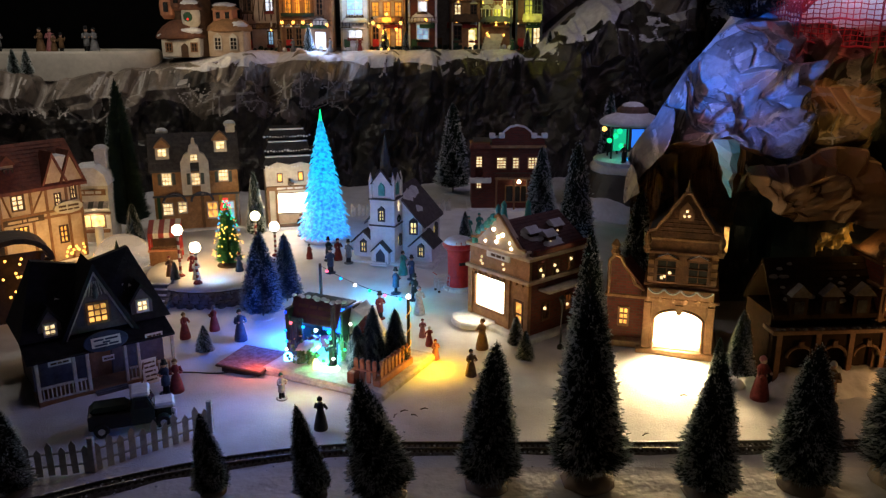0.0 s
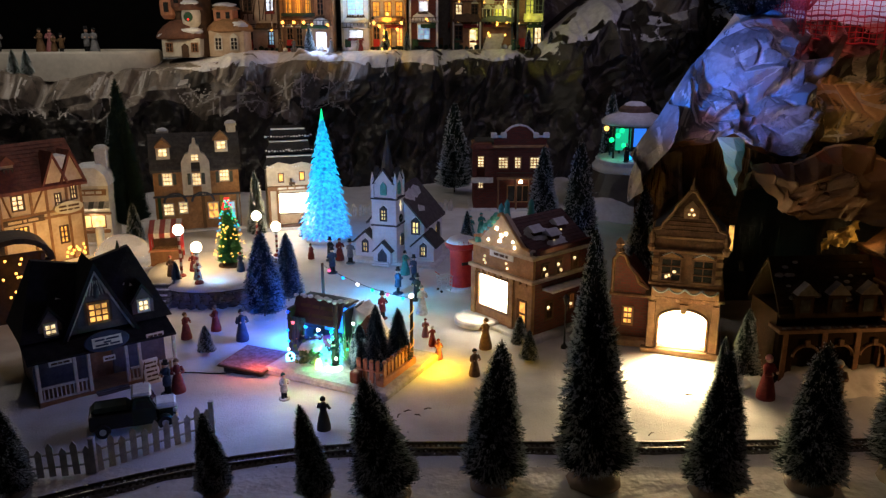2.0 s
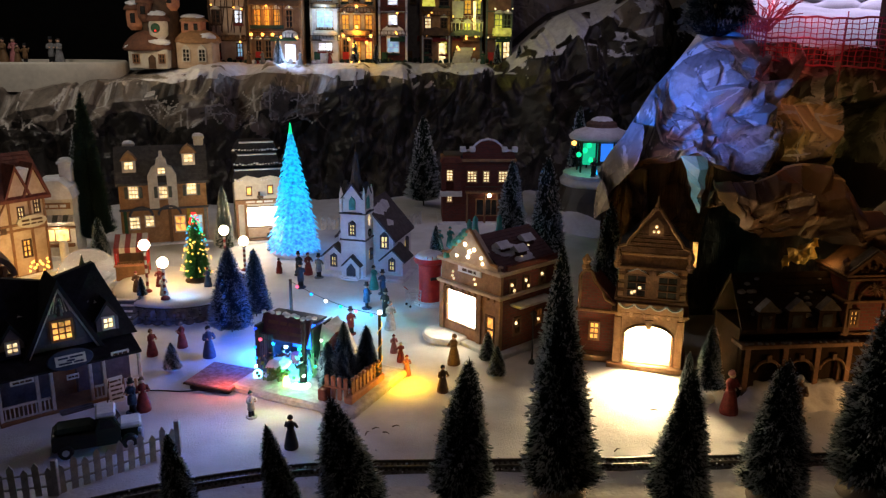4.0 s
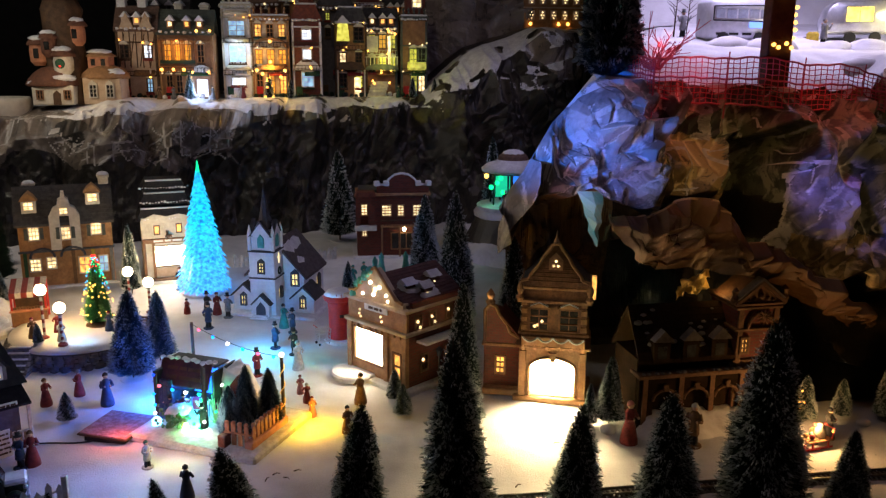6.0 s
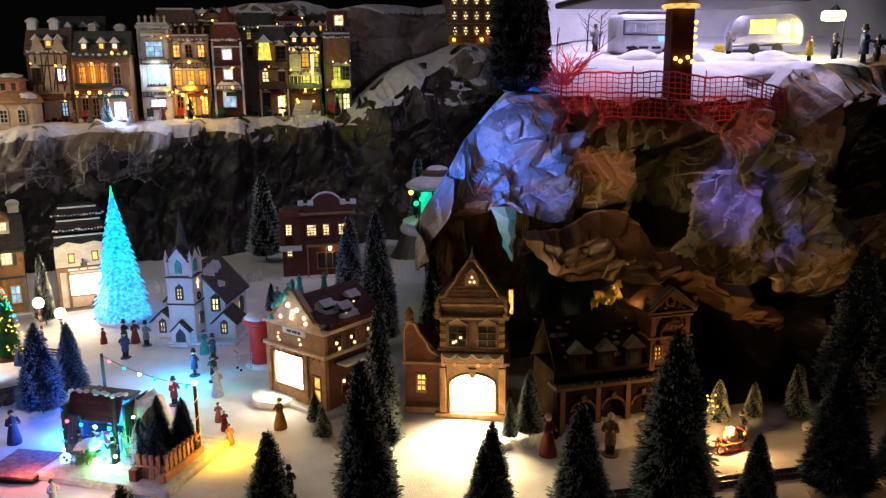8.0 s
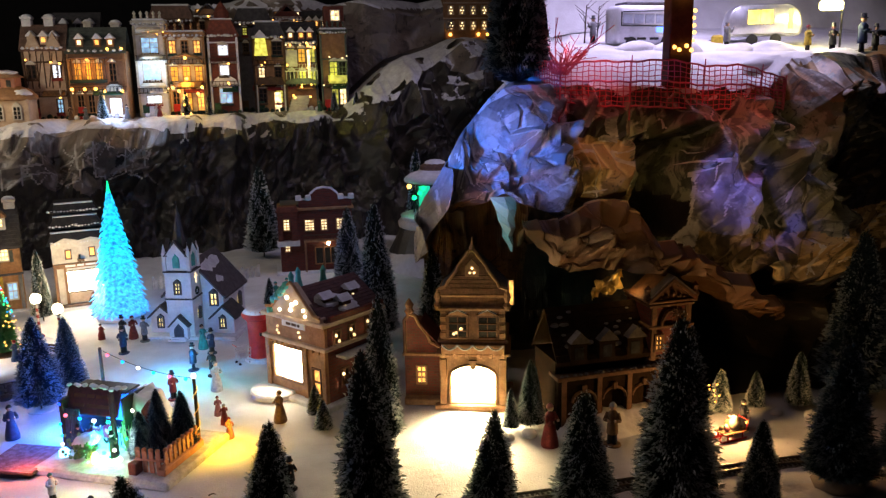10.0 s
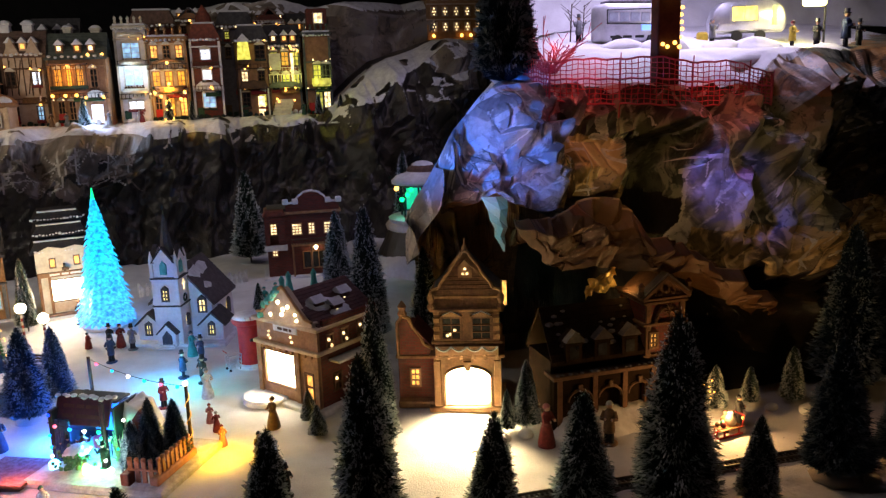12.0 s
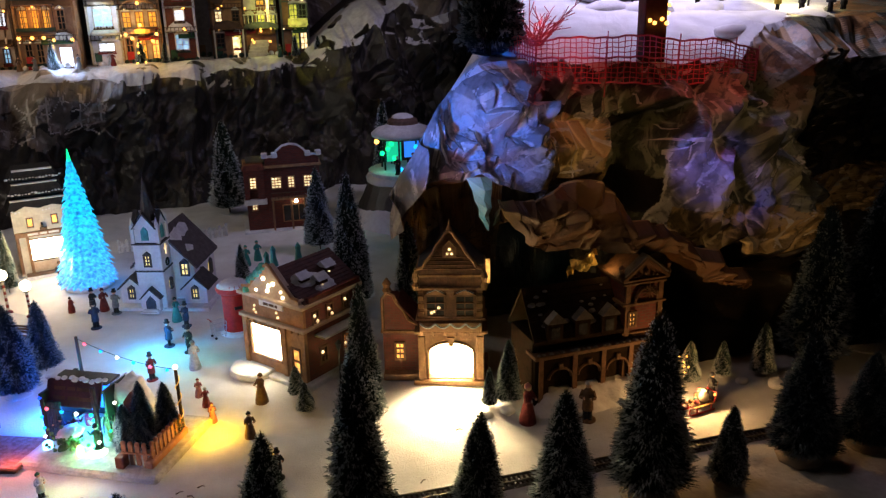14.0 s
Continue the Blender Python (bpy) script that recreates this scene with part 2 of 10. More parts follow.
DIM_FROST = material("dim_frosted_bristle", (0.26, 0.31, 0.35), (0.14, 0.18, 0.21), 0.7, 60, 0.8, 0)
FROST = material("frosted_bristle", (0.72, 0.76, 0.78), (0.42, 0.48, 0.48), 0.7, 60, 0.8, 0)
BLUE_NEEDLE = material("blue_green_bristle", (0.010, 0.026, 0.042), (0.018, 0.048, 0.070), 0.7, 30, 0.8, 0)
BARK = material("brown_wire_trunk", (0.06, 0.035, 0.02), None, 0.8, 80)
SACK = material("cloth_foot", (0.42, 0.36, 0.30), (0.25, 0.2, 0.16), 0.95, 60, 0.8, 0.6)
RAIL = material("dull_rail_metal", (0.16, 0.15, 0.14), (0.08, 0.07, 0.06), 0.4, 90, 0.8, 0.2, 0.8)
SLEEPER = material("black_brown_sleeper", (0.03, 0.022, 0.018), (0.05, 0.04, 0.03), 0.8, 120)
BALLAST = material("grey_ballast", (0.20, 0.19, 0.18), (0.06, 0.055, 0.05), 0.95, 220, 0.9, 0.9, 0, 3, 0.004)
WHITE_WOOD = material("weathered_white_wood", (0.62, 0.60, 0.57), (0.40, 0.38, 0.36), 0.8, 70, 0.8)
CREAM = material("cream_plaster", (0.54, 0.42, 0.31), (0.40, 0.29, 0.20), 0.8, 40, 0.8)
IVORY = material("ivory_plaster", (0.62, 0.58, 0.50), (0.45, 0.41, 0.34), 0.8, 40, 0.8)
GREY_STONE = material("grey_blue_church_stone", (0.74, 0.73, 0.76), (0.60, 0.59, 0.63), 0.8, 60, 0.8)
SLATE = material("dark_slate_roof", (0.030, 0.030, 0.036), (0.07, 0.067, 0.07), 0.6, 70, 0.9, 0.6)
# darker copy of the slate; the inn's weak light is in this colour
DIM_SLATE = material("dim_slate", (0.010, 0.010, 0.014), (0.022, 0.021, 0.025), 0.8, 70, 0.9, 0.6, 0, 4, 0.002, 0.12)
MAUVE_ROOF = material("grey_mauve_shingle_roof", (0.11, 0.095, 0.105), (0.06, 0.05, 0.055), 0.7, 80, 0.9, 0.7)
MAROON_ROOF = material("maroon_shingle_roof", (0.105, 0.040, 0.032), (0.055, 0.024, 0.022), 0.7, 80, 0.9, 0.7)
BROWN_ROOF = material("brown_shingle_roof", (0.17, 0.10, 0.075), (0.08, 0.05, 0.04), 0.7, 80, 0.9, 0.7)
RUST_ROOF = material("rust_brown_thatch", (0.17, 0.075, 0.045), (0.09, 0.04, 0.028), 0.8, 70, 0.9, 0.8)
RED_ROOF = material("dark_red_tile_roof", (0.20, 0.055, 0.035), (0.10, 0.03, 0.02), 0.7, 80, 0.9, 0.7)
GREEN_ROOF = material("grey_green_roof", (0.10, 0.115, 0.10), (0.06, 0.07, 0.06), 0.7, 80, 0.9, 0.6)
TEAL = material("teal_painted_trim", (0.09, 0.42, 0.38), (0.05, 0.25, 0.23), 0.5, 70, 0.8)
DARK_WOOD = material("dark_brown_wood", (0.10, 0.055, 0.03), (0.05, 0.028, 0.016), 0.7, 50, 0.9, 0.5)
# brown wood with the rock's shade already in its colour
SHADED_WOOD = material("shaded_brown_wood", (0.016, 0.010, 0.006), (0.030, 0.017, 0.010), 0.95, 50, 0.9, 0.5, 0, 4, 0.002, 0.03)
WOOD = material("warm_brown_wood", (0.27, 0.14, 0.07), (0.16, 0.08, 0.04), 0.65, 50, 0.9, 0.5)
ORANGE_WOOD = material("orange_brown_fence_wood", (0.50, 0.22, 0.12), (0.34, 0.14, 0.08), 0.6, 60, 0.9, 0.4)
# darker tan stone; on the fire station it stands for weaker light
DIM_TAN_STONE = material("dim_tan_carved_stone", (0.19, 0.092, 0.046), (0.095, 0.046, 0.024), 0.75, 60, 0.9, 0.5)
TAN_STONE = material("tan_carved_stone", (0.38, 0.21, 0.10), (0.22, 0.115, 0.055), 0.75, 60, 0.9, 0.5)
# darker copy of the tan stone, toned as if in shade
SHADED_STONE = material("shaded_carved_stone", (0.17, 0.085, 0.040), (0.075, 0.038, 0.02), 0.75, 60, 0.8, 0.5)
RED_PAINT = material("red_paint", (0.52, 0.035, 0.03), (0.36, 0.02, 0.02), 0.45, 60, 0.7, 0.1)
DARK_PAINT = material("dark_blue_grey_paint", (0.07, 0.075, 0.10), (0.045, 0.05, 0.065), 0.6, 60, 0.8, 0.3)
GREY_SIDING = material("grey_mauve_siding", (0.12, 0.11, 0.13), (0.07, 0.062, 0.078), 0.7, 60, 0.8, 0.3)
DARK_SIGN = material("dark_blue_sign", (0.03, 0.045, 0.10), None, 0.5, 60, 0.5, 0.1)
SIGN_WHITE = material("white_sign_paint", (0.75, 0.74, 0.70), (0.6, 0.58, 0.55), 0.6, 60, 0.7, 0.1)
BLACK = material("black_plastic", (0.012, 0.012, 0.014), (0.02, 0.02, 0.02), 0.45, 50, 0.6, 0.1)
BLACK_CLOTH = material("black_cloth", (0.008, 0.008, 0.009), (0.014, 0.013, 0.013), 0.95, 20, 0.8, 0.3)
ROOM_WALL = material("dark_hall_wall", (0.03, 0.03, 0.032), (0.02, 0.02, 0.022), 0.9, 3, 0.8, 0.2)
ALU = material("brushed_aluminium", (0.62, 0.63, 0.66), (0.45, 0.46, 0.5), 0.35, 40, 0.8, 0.1, 0.85)
RED_NET = material("red_netting", (0.60, 0.14, 0.18), (0.50, 0.09, 0.12), 0.6, 60, 0.7, 0)
SKIN = material("resin_skin", (0.55, 0.34, 0.24), (0.45, 0.27, 0.19), 0.5, 200, 0.6, 0)
BRICK = brick_material("red_brown_brick", (0.15, 0.030, 0.020), (0.09, 0.022, 0.016), (0.09, 0.050, 0.038))
STONE_WALL = brick_material("dark_stone_wall", (0.17, 0.16, 0.17), (0.10, 0.10, 0.11), (0.04, 0.04, 0.04), 0.02)
COAT = {k: material(k + "_painted_resin", [0.72 * q for q in c], None, 0.6, 150, 0.7, 0.1) for k, c in dict(
    red=(0.30, 0.035, 0.035), blue=(0.045, 0.075, 0.15), green=(0.035, 0.12, 0.06), brown=(0.24, 0.13, 0.06), black=(0.025, 0.025, 0.03),
    grey=(0.28, 0.28, 0.3), white=(0.7, 0.68, 0.65), pink=(0.55, 0.2, 0.22), yellow=(0.7, 0.5, 0.06), teal=(0.06, 0.4, 0.36)).items()}
LIT_WARM = glow("warm_lit_pane", (1.0, 0.74, 0.38), 1.7, vary=80)
LIT_AMBER = glow("amber_lit_pane", (1.0, 0.50, 0.11), 1.3, vary=70)
LIT_CHURCH = glow("yellow_lit_pane", (1.0, 0.74, 0.28), 1.3, vary=60)
LIT_WHITE = glow("bright_shop_window", (1.0, 0.84, 0.54), 22.0)
LIT_FIRE = glow("blazing_door_pane", (1.0, 0.80, 0.44), 55.0)
LIT_ICE = glow("icy_lit_pane", (0.40, 0.68, 1.0), 0.7, vary=60)
LIT_DAY = glow("white_lit_pane", (0.82, 0.88, 1.0), 2.0, vary=90)
LIT_GOLD = glow("golden_lit_pane", (1.0, 0.50, 0.07), 0.55, vary=60)
LIT_LIME = glow("lime_lit_pane", (0.80, 0.75, 0.12), 0.5, vary=60)
DARK_PANE = material("dark_pane", (0.015, 0.014, 0.014), (0.03, 0.03, 0.03), 0.15, 40, 0.6, 0, 0, 4, 0.002, 0.5)
BULB = {k: glow(k + "_bulb", c, s) for k, (c, s) in dict(
    blue=((0.005, 0.06, 1.0), 3), red=((1.0, 0.02, 0.02), 3), green=((0.005, 0.9, 0.25), 2.2), white=((1.0, 0.9, 0.8), 7),
    amber=((1.0, 0.45, 0.08), 5), cyan=((0.005, 0.35, 1.0), 2.6), pink=((1.0, 0.12, 0.22), 2.6)).items()}
GLOBE = glow("lamp_globe", (1.0, 0.76, 0.42), 24.0)
CLEAR = glass("clear_glass")

# ---- tools for meshes and things ----
def ground_height(x, y):
    if y < 1.35:
        return 0.0
    return 0.035 * (y - 1.35) / 0.85 if y < 2.2 else min(0.045, 0.035 + 0.02 * (y - 2.2))


def link_mesh(name, bm, mat, parent=None, smooth=False):
    me = bpy.data.meshes.new(name)
    bm.to_mesh(me)
    bm.free()
    for m in (mat if isinstance(mat, (list, tuple)) else [mat]):
        me.materials.append(m)
    if smooth:
        me.polygons.foreach_set("use_smooth", [True] * len(me.polygons))
    ob = new(name, me)
    ob.parent = parent
    return ob


def part(name, bm, mat, parent, label="", smooth=False):
    return tagged(link_mesh(name, bm, mat, parent, smooth), label)


def share(name, me, parent, m=None):
    ob = new(name, me)
    ob.parent = parent
    if m is not None:
        ob.matrix_basis = m
    return ob


def thing(name, label, category, m=None, group="", kind=""):
    ob = new(name)
    ob.empty_display_size = 0.02
    ob.matrix_basis = m if m is not None else Matrix()
    return tagged(ob, label, category, group, kind)


def solid(name, bm, mat, label, category="", m=None, group="", kind="", smooth=False):
    ob = link_mesh(name, bm, mat, None, smooth)
    if m is not None:
        ob.matrix_basis = m
    return tagged(ob, label, category, group, kind)


def box(bm, x0, x1, y0, y1, z0, z1, m=None, bevel=0.0, mi=0):
    c = [Vector((x, y, z)) for z in (z0, z1) for y in (y0, y1) for x in (x0, x1)]
    v = [bm.verts.new(m @ p if m is not None else p) for p in c]
    f = [bm.faces.new([v[i] for i in q]) for q in ((0, 2, 3, 1), (4, 5, 7, 6), (0, 1, 5, 4), (2, 6, 7, 3), (0, 4, 6, 2), (1, 3, 7, 5))]
    for q in f:
        q.material_index = mi
    if bevel:
        bmesh.ops.bevel(bm, geom=list({e for q in f for e in q.edges}), offset=bevel, segments=1, affect="EDGES")
    return bm


def prism(bm, pts, y0, y1, m=None, mi=0):
    """A polygon of (x, z) points, run from y0 to y1."""
    a = [Vector((x, y0, z)) for x, z in pts]
    b = [Vector((x, y1, z)) for x, z in pts]
    va = [bm.verts.new(m @ p if m is not None else p) for p in a]
    vb = [bm.verts.new(m @ p if m is not None else p) for p in b]
    n = len(pts)
    f = [bm.faces.new(va), bm.faces.new(vb[::-1])] + [bm.faces.new((va[i], vb[i], vb[(i + 1) % n], va[(i + 1) % n])) for i in range(n)]
    for q in f:
        q.material_index = mi
    return bm


def rod(bm, p, q, r0, r1=None, n=8, mi=0):
    p, q = Vector(p), Vector(q)
    r1 = r0 if r1 is None else r1
    t = (q - p).to_track_quat("Z", "Y").to_matrix()
    ring = [[bm.verts.new(c + t @ Vector((r * math.cos(2 * math.pi * i / n), r * math.sin(2 * math.pi * i / n), 0))) for i in range(n)] for c, r in ((p, r0), (q, max(r1, 1e-5)))]
    fs = [bm.faces.new(ring[0][::-1]), bm.faces.new(ring[1])] + [bm.faces.new((ring[0][i], ring[0][(i + 1) % n], ring[1][(i + 1) % n], ring[1][i])) for i in range(n)]
    for f in fs:
        f.material_index = mi
    return bm


def lathe(bm, profile, n=14, c=(0, 0, 0), mi=0, m=None):
    rings = []
    for r, z in profile:
        pts = [Vector((c[0] + r * math.cos(2 * math.pi * i / n), c[1] + r * math.sin(2 * math.pi * i / n), c[2] + z)) for i in range(n)]
        rings.append([bm.verts.new(m @ p if m is not None else p) for p in pts])
    fs = [bm.faces.new(rings[0][::-1]), bm.faces.new(rings[-1])]
    for a, b in zip(rings, rings[1:]):
        fs += [bm.faces.new((a[i], a[(i + 1) % n], b[(i + 1) % n], b[i])) for i in range(n)]
    for f in fs:
        f.material_index = mi
    return bm


def ball(bm, c, r, mi=0, n=10, squash=1.0, m=None):
    k = max(4, n // 2)
    return lathe(bm, [(max(r * math.sin(math.pi * i / k), 1e-5), -squash * r * math.cos(math.pi * i / k)) for i in range(k + 1)], n, c, mi, m)


def B():
    return bmesh.new()


def turn(a, x=0, y=0, z=0):
    return pose(x, y, z, 0, 0, a)


def each(name, bm, mat, parent, label=""):
    """Links every connected piece of bm as a part of its own."""
    left = set(bm.verts)
    while left:
        seed = next(iter(left))
        todo, piece = [seed], {seed}
        while todo:
            for e in todo.pop().link_edges:
                for v in e.verts:
                    if v not in piece:
                        piece.add(v)
                        todo.append(v)
        left -= piece
        one, made = bmesh.new(), {}
        for v in sorted(piece, key=lambda q: q.index):
            made[v] = one.verts.new(v.co)
        for f in {f for v in piece for f in v.link_faces}:
            one.faces.new([made[v] for v in f.verts])
        part(name, one, mat, parent, label)
    bm.free()


def stuff(name, bm, mat, parent, label=""):
    return tagged(part(name, bm, mat, parent, label), kind="stuff")


def window(parent, m, cx, cz, w, h, frame_mat, pane_mat, nx=2, nz=2, arch=False, th=0.006, bar=0.0019, flush=True):
    """A window set into a wall's face: a frame with glazing bars, and its pane behind. m takes the face (x right, -y out, z up) to the house."""
    e = 0.0028
    if flush:
        m = m @ Matrix.Translation((0, -0.0046, 0))
    z0, z1 = cz - h / 2, cz + h / 2
    cells = [(-w / 2 + w * (i + 0.5) / nx, z0 + h * (k + 0.5) / nz, w / nx - (bar if nx > 1 else 0), h / nz - (bar if nz > 1 else 0)) for i in range(nx) for k in range(nz)]
    bm = B()
    wall_face(bm, m @ Matrix.Translation((cx, -0.002, 0)), w + 2 * e, z0 - e, z1 + e, cells, th * 0.5 + 0.0015)
    ob = part("window", bm, frame_mat, parent)
    if arch:
        bm = B()
        prism(bm, [(cx - w / 2 - e, z1 + e), (cx + w / 2 + e, z1 + e), (cx + w * 0.3, z1 + e + w * 0.35), (cx, z1 + e + w * 0.6), (cx - w * 0.3, z1 + e + w * 0.35)], -0.003, th * 0.5, m)
        part("arch_head", bm, frame_mat, ob)
    bm = B()
    box(bm, cx - w / 2, cx + w / 2, th * 0.5, th * 0.7, z0, z1, m)
    part("pane", bm, pane_mat, ob)
    return ob


def wall_face(bm, m, w, z0, z1, openings, th=0.006):
    """A wall of one piece with real openings, from x = -w/2 to w/2 in its own plane."""
    xs = sorted({-w / 2, w / 2, *[max(-w / 2, min(w / 2, v)) for o in openings for v in (o[0] - o[2] / 2, o[0] + o[2] / 2)]})
    zs = sorted({z0, z1, *[max(z0, min(z1, v)) for o in openings for v in (o[1] - o[3] / 2, o[1] + o[3] / 2)]})
    nx, nz, made = len(xs) - 1, len(zs) - 1, {}

    def full(i, j):
        if not (0 <= i < nx and 0 <= j < nz):
            return False
        u, v = (xs[i] + xs[i + 1]) / 2, (zs[j] + zs[j + 1]) / 2
        return not any(abs(u - o[0]) < o[2] / 2 and abs(v - o[1]) < o[3] / 2 for o in openings)

    def vert(i, j, k):
        if (i, j, k) not in made:
            made[i, j, k] = bm.verts.new(m @ Vector((xs[i], th * k, zs[j])))
        return made[i, j, k]

    for i in range(nx):
        for j in range(nz):
            if full(i, j):
                bm.faces.new((vert(i, j, 0), vert(i + 1, j, 0), vert(i + 1, j + 1, 0), vert(i, j + 1, 0)))
                bm.faces.new((vert(i, j + 1, 1), vert(i + 1, j + 1, 1), vert(i + 1, j, 1), vert(i, j, 1)))
                for di, dj, a, b in ((-1, 0, (i, j), (i, j + 1)), (1, 0, (i + 1, j + 1), (i + 1, j)), (0, -1, (i + 1, j), (i, j)), (0, 1, (i, j + 1), (i + 1, j + 1))):
                    if not full(i + di, j + dj):
                        bm.faces.new((vert(*a, 0), vert(*b, 0), vert(*b, 1), vert(*a, 1)))


def walled(parent, w, d, z0, z1, front, right=(), left=(), wall_mat=None, frame_mat=None, th=0.006, sides_mat=None, floor=True):
    """Four walls round (0, 0), front towards -y. Windows: (cx, cz, w, h, nx, nz, pane[, arch])."""
    faces = (("front_wall", turn(0, 0, -d / 2), w, front), ("right_wall", turn(90, w / 2, 0), d - 2 * th, right),
             ("back_wall", turn(180, 0, d / 2), w, ()), ("left_wall", turn(-90, -w / 2, 0), d - 2 * th, left))
    for name, m, wide, wins in faces:
        bm = B()
        wall_face(bm, m, wide, z0, z1, wins, th)
        part(name, bm, wall_mat if name == "front_wall" or sides_mat is None else sides_mat, parent)
        for o in wins:
            window(parent, m, o[0], o[1], o[2], o[3], frame_mat, o[6], o[4], o[5], len(o) > 7 and o[7], th, 0.0021, False)


def gable_roof(parent, mat, w, d, ze, zr, over=0.008, th=0.005, along="x", m=None, snow=True, seed=1, name="roof"):
    """Two slabs that meet at a ridge. along: the axis of the ridge."""
    m = m if m is not None else Matrix()
    if along == "x":
        m, w, d = m @ turn(90), d, w
    k = (zr - ze) / (w / 2)
    pts = [(-w / 2 - over, ze - over * k), (0, zr), (w / 2 + over, ze - over * k), (w / 2 + over, ze - over * k + th), (0, zr + th * 1.2), (-w / 2 - over, ze - over * k + th)]
    bm = B()
    prism(bm, pts, -d / 2 - over, d / 2 + over, m)
    ob = part(name, bm, mat, parent)
    # courses of shingles as thin steps
    bm = B()
    steps = max(3, int(w / 0.012))
    for side in (-1, 1):
        for i in range(steps):
            a, b = i / steps, (i + 1) / steps
            x0, x1 = side * (w / 2 + over) * (1 - a), side * (w / 2 + over) * (1 - b)
            z0, z1 = ze - over * k + th + (zr + th * 0.2 - ze + over * k) * a, ze - over * k + th + (zr + th * 0.2 - ze + over * k) * b
            prism(bm, [(x0, z0 + 0.0002), (x1, z1 + 0.0002), (x1, z1 + 0.0006), (x0, z0 + 0.0018)][::side], -d / 2 - over - 0.0005, d / 2 + over + 0.0005, m)
    stuff("shingles", bm, mat, ob)
    if snow:
        rnd = random.Random(seed)
        bm = B()
        for side in (-1, 1):
            for _ in range(3):
                u, v = rnd.uniform(0.1, 0.75), rnd.uniform(-0.35, 0.35)
                size = rnd.uniform(0.25, 0.5) * w * 0.5
                cx, cz = side * (w / 2) * (1 - u), ze + (zr - ze) * u + th + 0.0015
                mm = m @ Matrix.Translation((cx, v * d, cz)) @ Matrix.Rotation(side * math.atan(k), 4, "Y")
                pts = [(size * rnd.uniform(0.5, 1) * math.cos(t), size * 1.3 * rnd.uniform(0.5, 1) * math.sin(t)) for t in [i * math.pi / 5 for i in range(10)]]
                a = [bm.verts.new(mm @ Vector((p[0] * 0.7, p[1], 0.0))) for p in pts]
                b = [bm.verts.new(mm @ Vector((p[0] * 0.55, p[1] * 0.8, 0.003))) for p in pts]
                bm.faces.new(b)
                for i in range(10):
                    bm.faces.new((a[i], a[(i + 1) % 10], b[(i + 1) % 10], b[i]))
        stuff("roof_snow", bm, ROOF_SNOW, ob, "patches of painted snow")
    return ob


def chimney(parent, x, y, z0, z1, s, mat):
    bm = B()
    box(bm, x - s / 2, x + s / 2, y - s / 2, y + s / 2, z0, z1, None, s * 0.06)
    box(bm, x - s * 0.62, x + s * 0.62, y - s * 0.62, y + s * 0.62, z1, z1 + s * 0.25, None, s * 0.05)
    ob = part("chimney", bm, mat, parent)
    bm = B()
    ball(bm, (x, y, z1 + s * 0.25), s * 0.62, squash=0.55)
    part("snow_cap", bm, ROOF_SNOW, ob, "white snow cap", True)


def text_bars(bm, m, w, h, words, y=-0.0006):
    """Plain bars in place of lettering."""
    x = -w / 2
    unit = w / (sum(words) + 0.5 * (len(words) - 1))
    for k in words:
        box(bm, x, x + unit * k, y, 0, -h / 2, h / 2, m)
        x += unit * (k + 0.5)

# ---- setting: snow ground, cliff, mountain, room ----
def grid_mesh(name, us, vs, fn, mat, label, flat=True, tri=True):
    pts = [fn(u, v) for v in vs for u in us]
    n = len(us)
    faces = []
    for j in range(len(vs) - 1):
        for i in range(n - 1):
            a, b, c, d = j * n + i, j * n + i + 1, (j + 1) * n + i + 1, (j + 1) * n + i
            if tri:
                faces += [(a, b, c), (a, c, d)] if (i * 7 + j * 3) % 5 < 3 else [(a, b, d), (b, c, d)]
            else:
                faces.append((a, b, c, d))
    me = bpy.data.meshes.new(name)
    me.from_pydata([tuple(p) for p in pts], [], faces)
    for m in (mat if isinstance(mat, list) else [mat]):
        me.materials.append(m)
    if not flat:
        me.polygons.foreach_set("use_smooth", [True] * len(me.polygons))
    return tagged(new(name, me), label, "", "", "structure")


def snow_point(x, y):
    z = ground_height(x, y)
    p = Vector((x, y, 0))
    z += 0.0022 * noise.noise(p * 14) + 0.0010 * noise.noise(p * 45)
    if y < 1.0:
        z += 0.004 * abs(noise.noise(p * 16 + Vector((3, 1, 0)))) - 0.002
    if x > 0.46 and 0.8 < y < 1.5:
        z += 0.0015 * noise.noise(p * 60)
    return Vector((x, y, z))


grid_mesh("ground", np.linspace(-2.2, 2.2, 260), np.linspace(1.0, 3.1, 150), snow_point, SNOW, "rolled-out white snow fleece with soft dents", False, False)
grid_mesh("ground_front", np.linspace(-2.2, 2.2, 260), np.linspace(0.55, 1.0, 50), snow_point, FLEECE, "worn creased snow fleece in front of the track", False, False)


def shards(u, v, seed):
    """Plane triangles with sharp creases: linear between random heights on a triangle lattice."""
    k = (u + v) * 0.3660254
    a, b = u + k, v + k
    i, j = math.floor(a), math.floor(b)
    f, g = a - i, b - j

    def height(p, q):
        h = (p * 374761393 + q * 668265263 + seed * 1442695041) & 0xFFFFFFFF
        h = ((h ^ (h >> 13)) * 1274126177) & 0xFFFFFFFF
        return ((h ^ (h >> 16)) & 0xFFFF) / 32767.5 - 1

    if f > g:
        return height(i, j) * (1 - f) + height(i + 1, j) * (f - g) + height(i + 1, j + 1) * g
    return height(i, j) * (1 - g) + height(i, j + 1) * (g - f) + height(i + 1, j + 1) * f


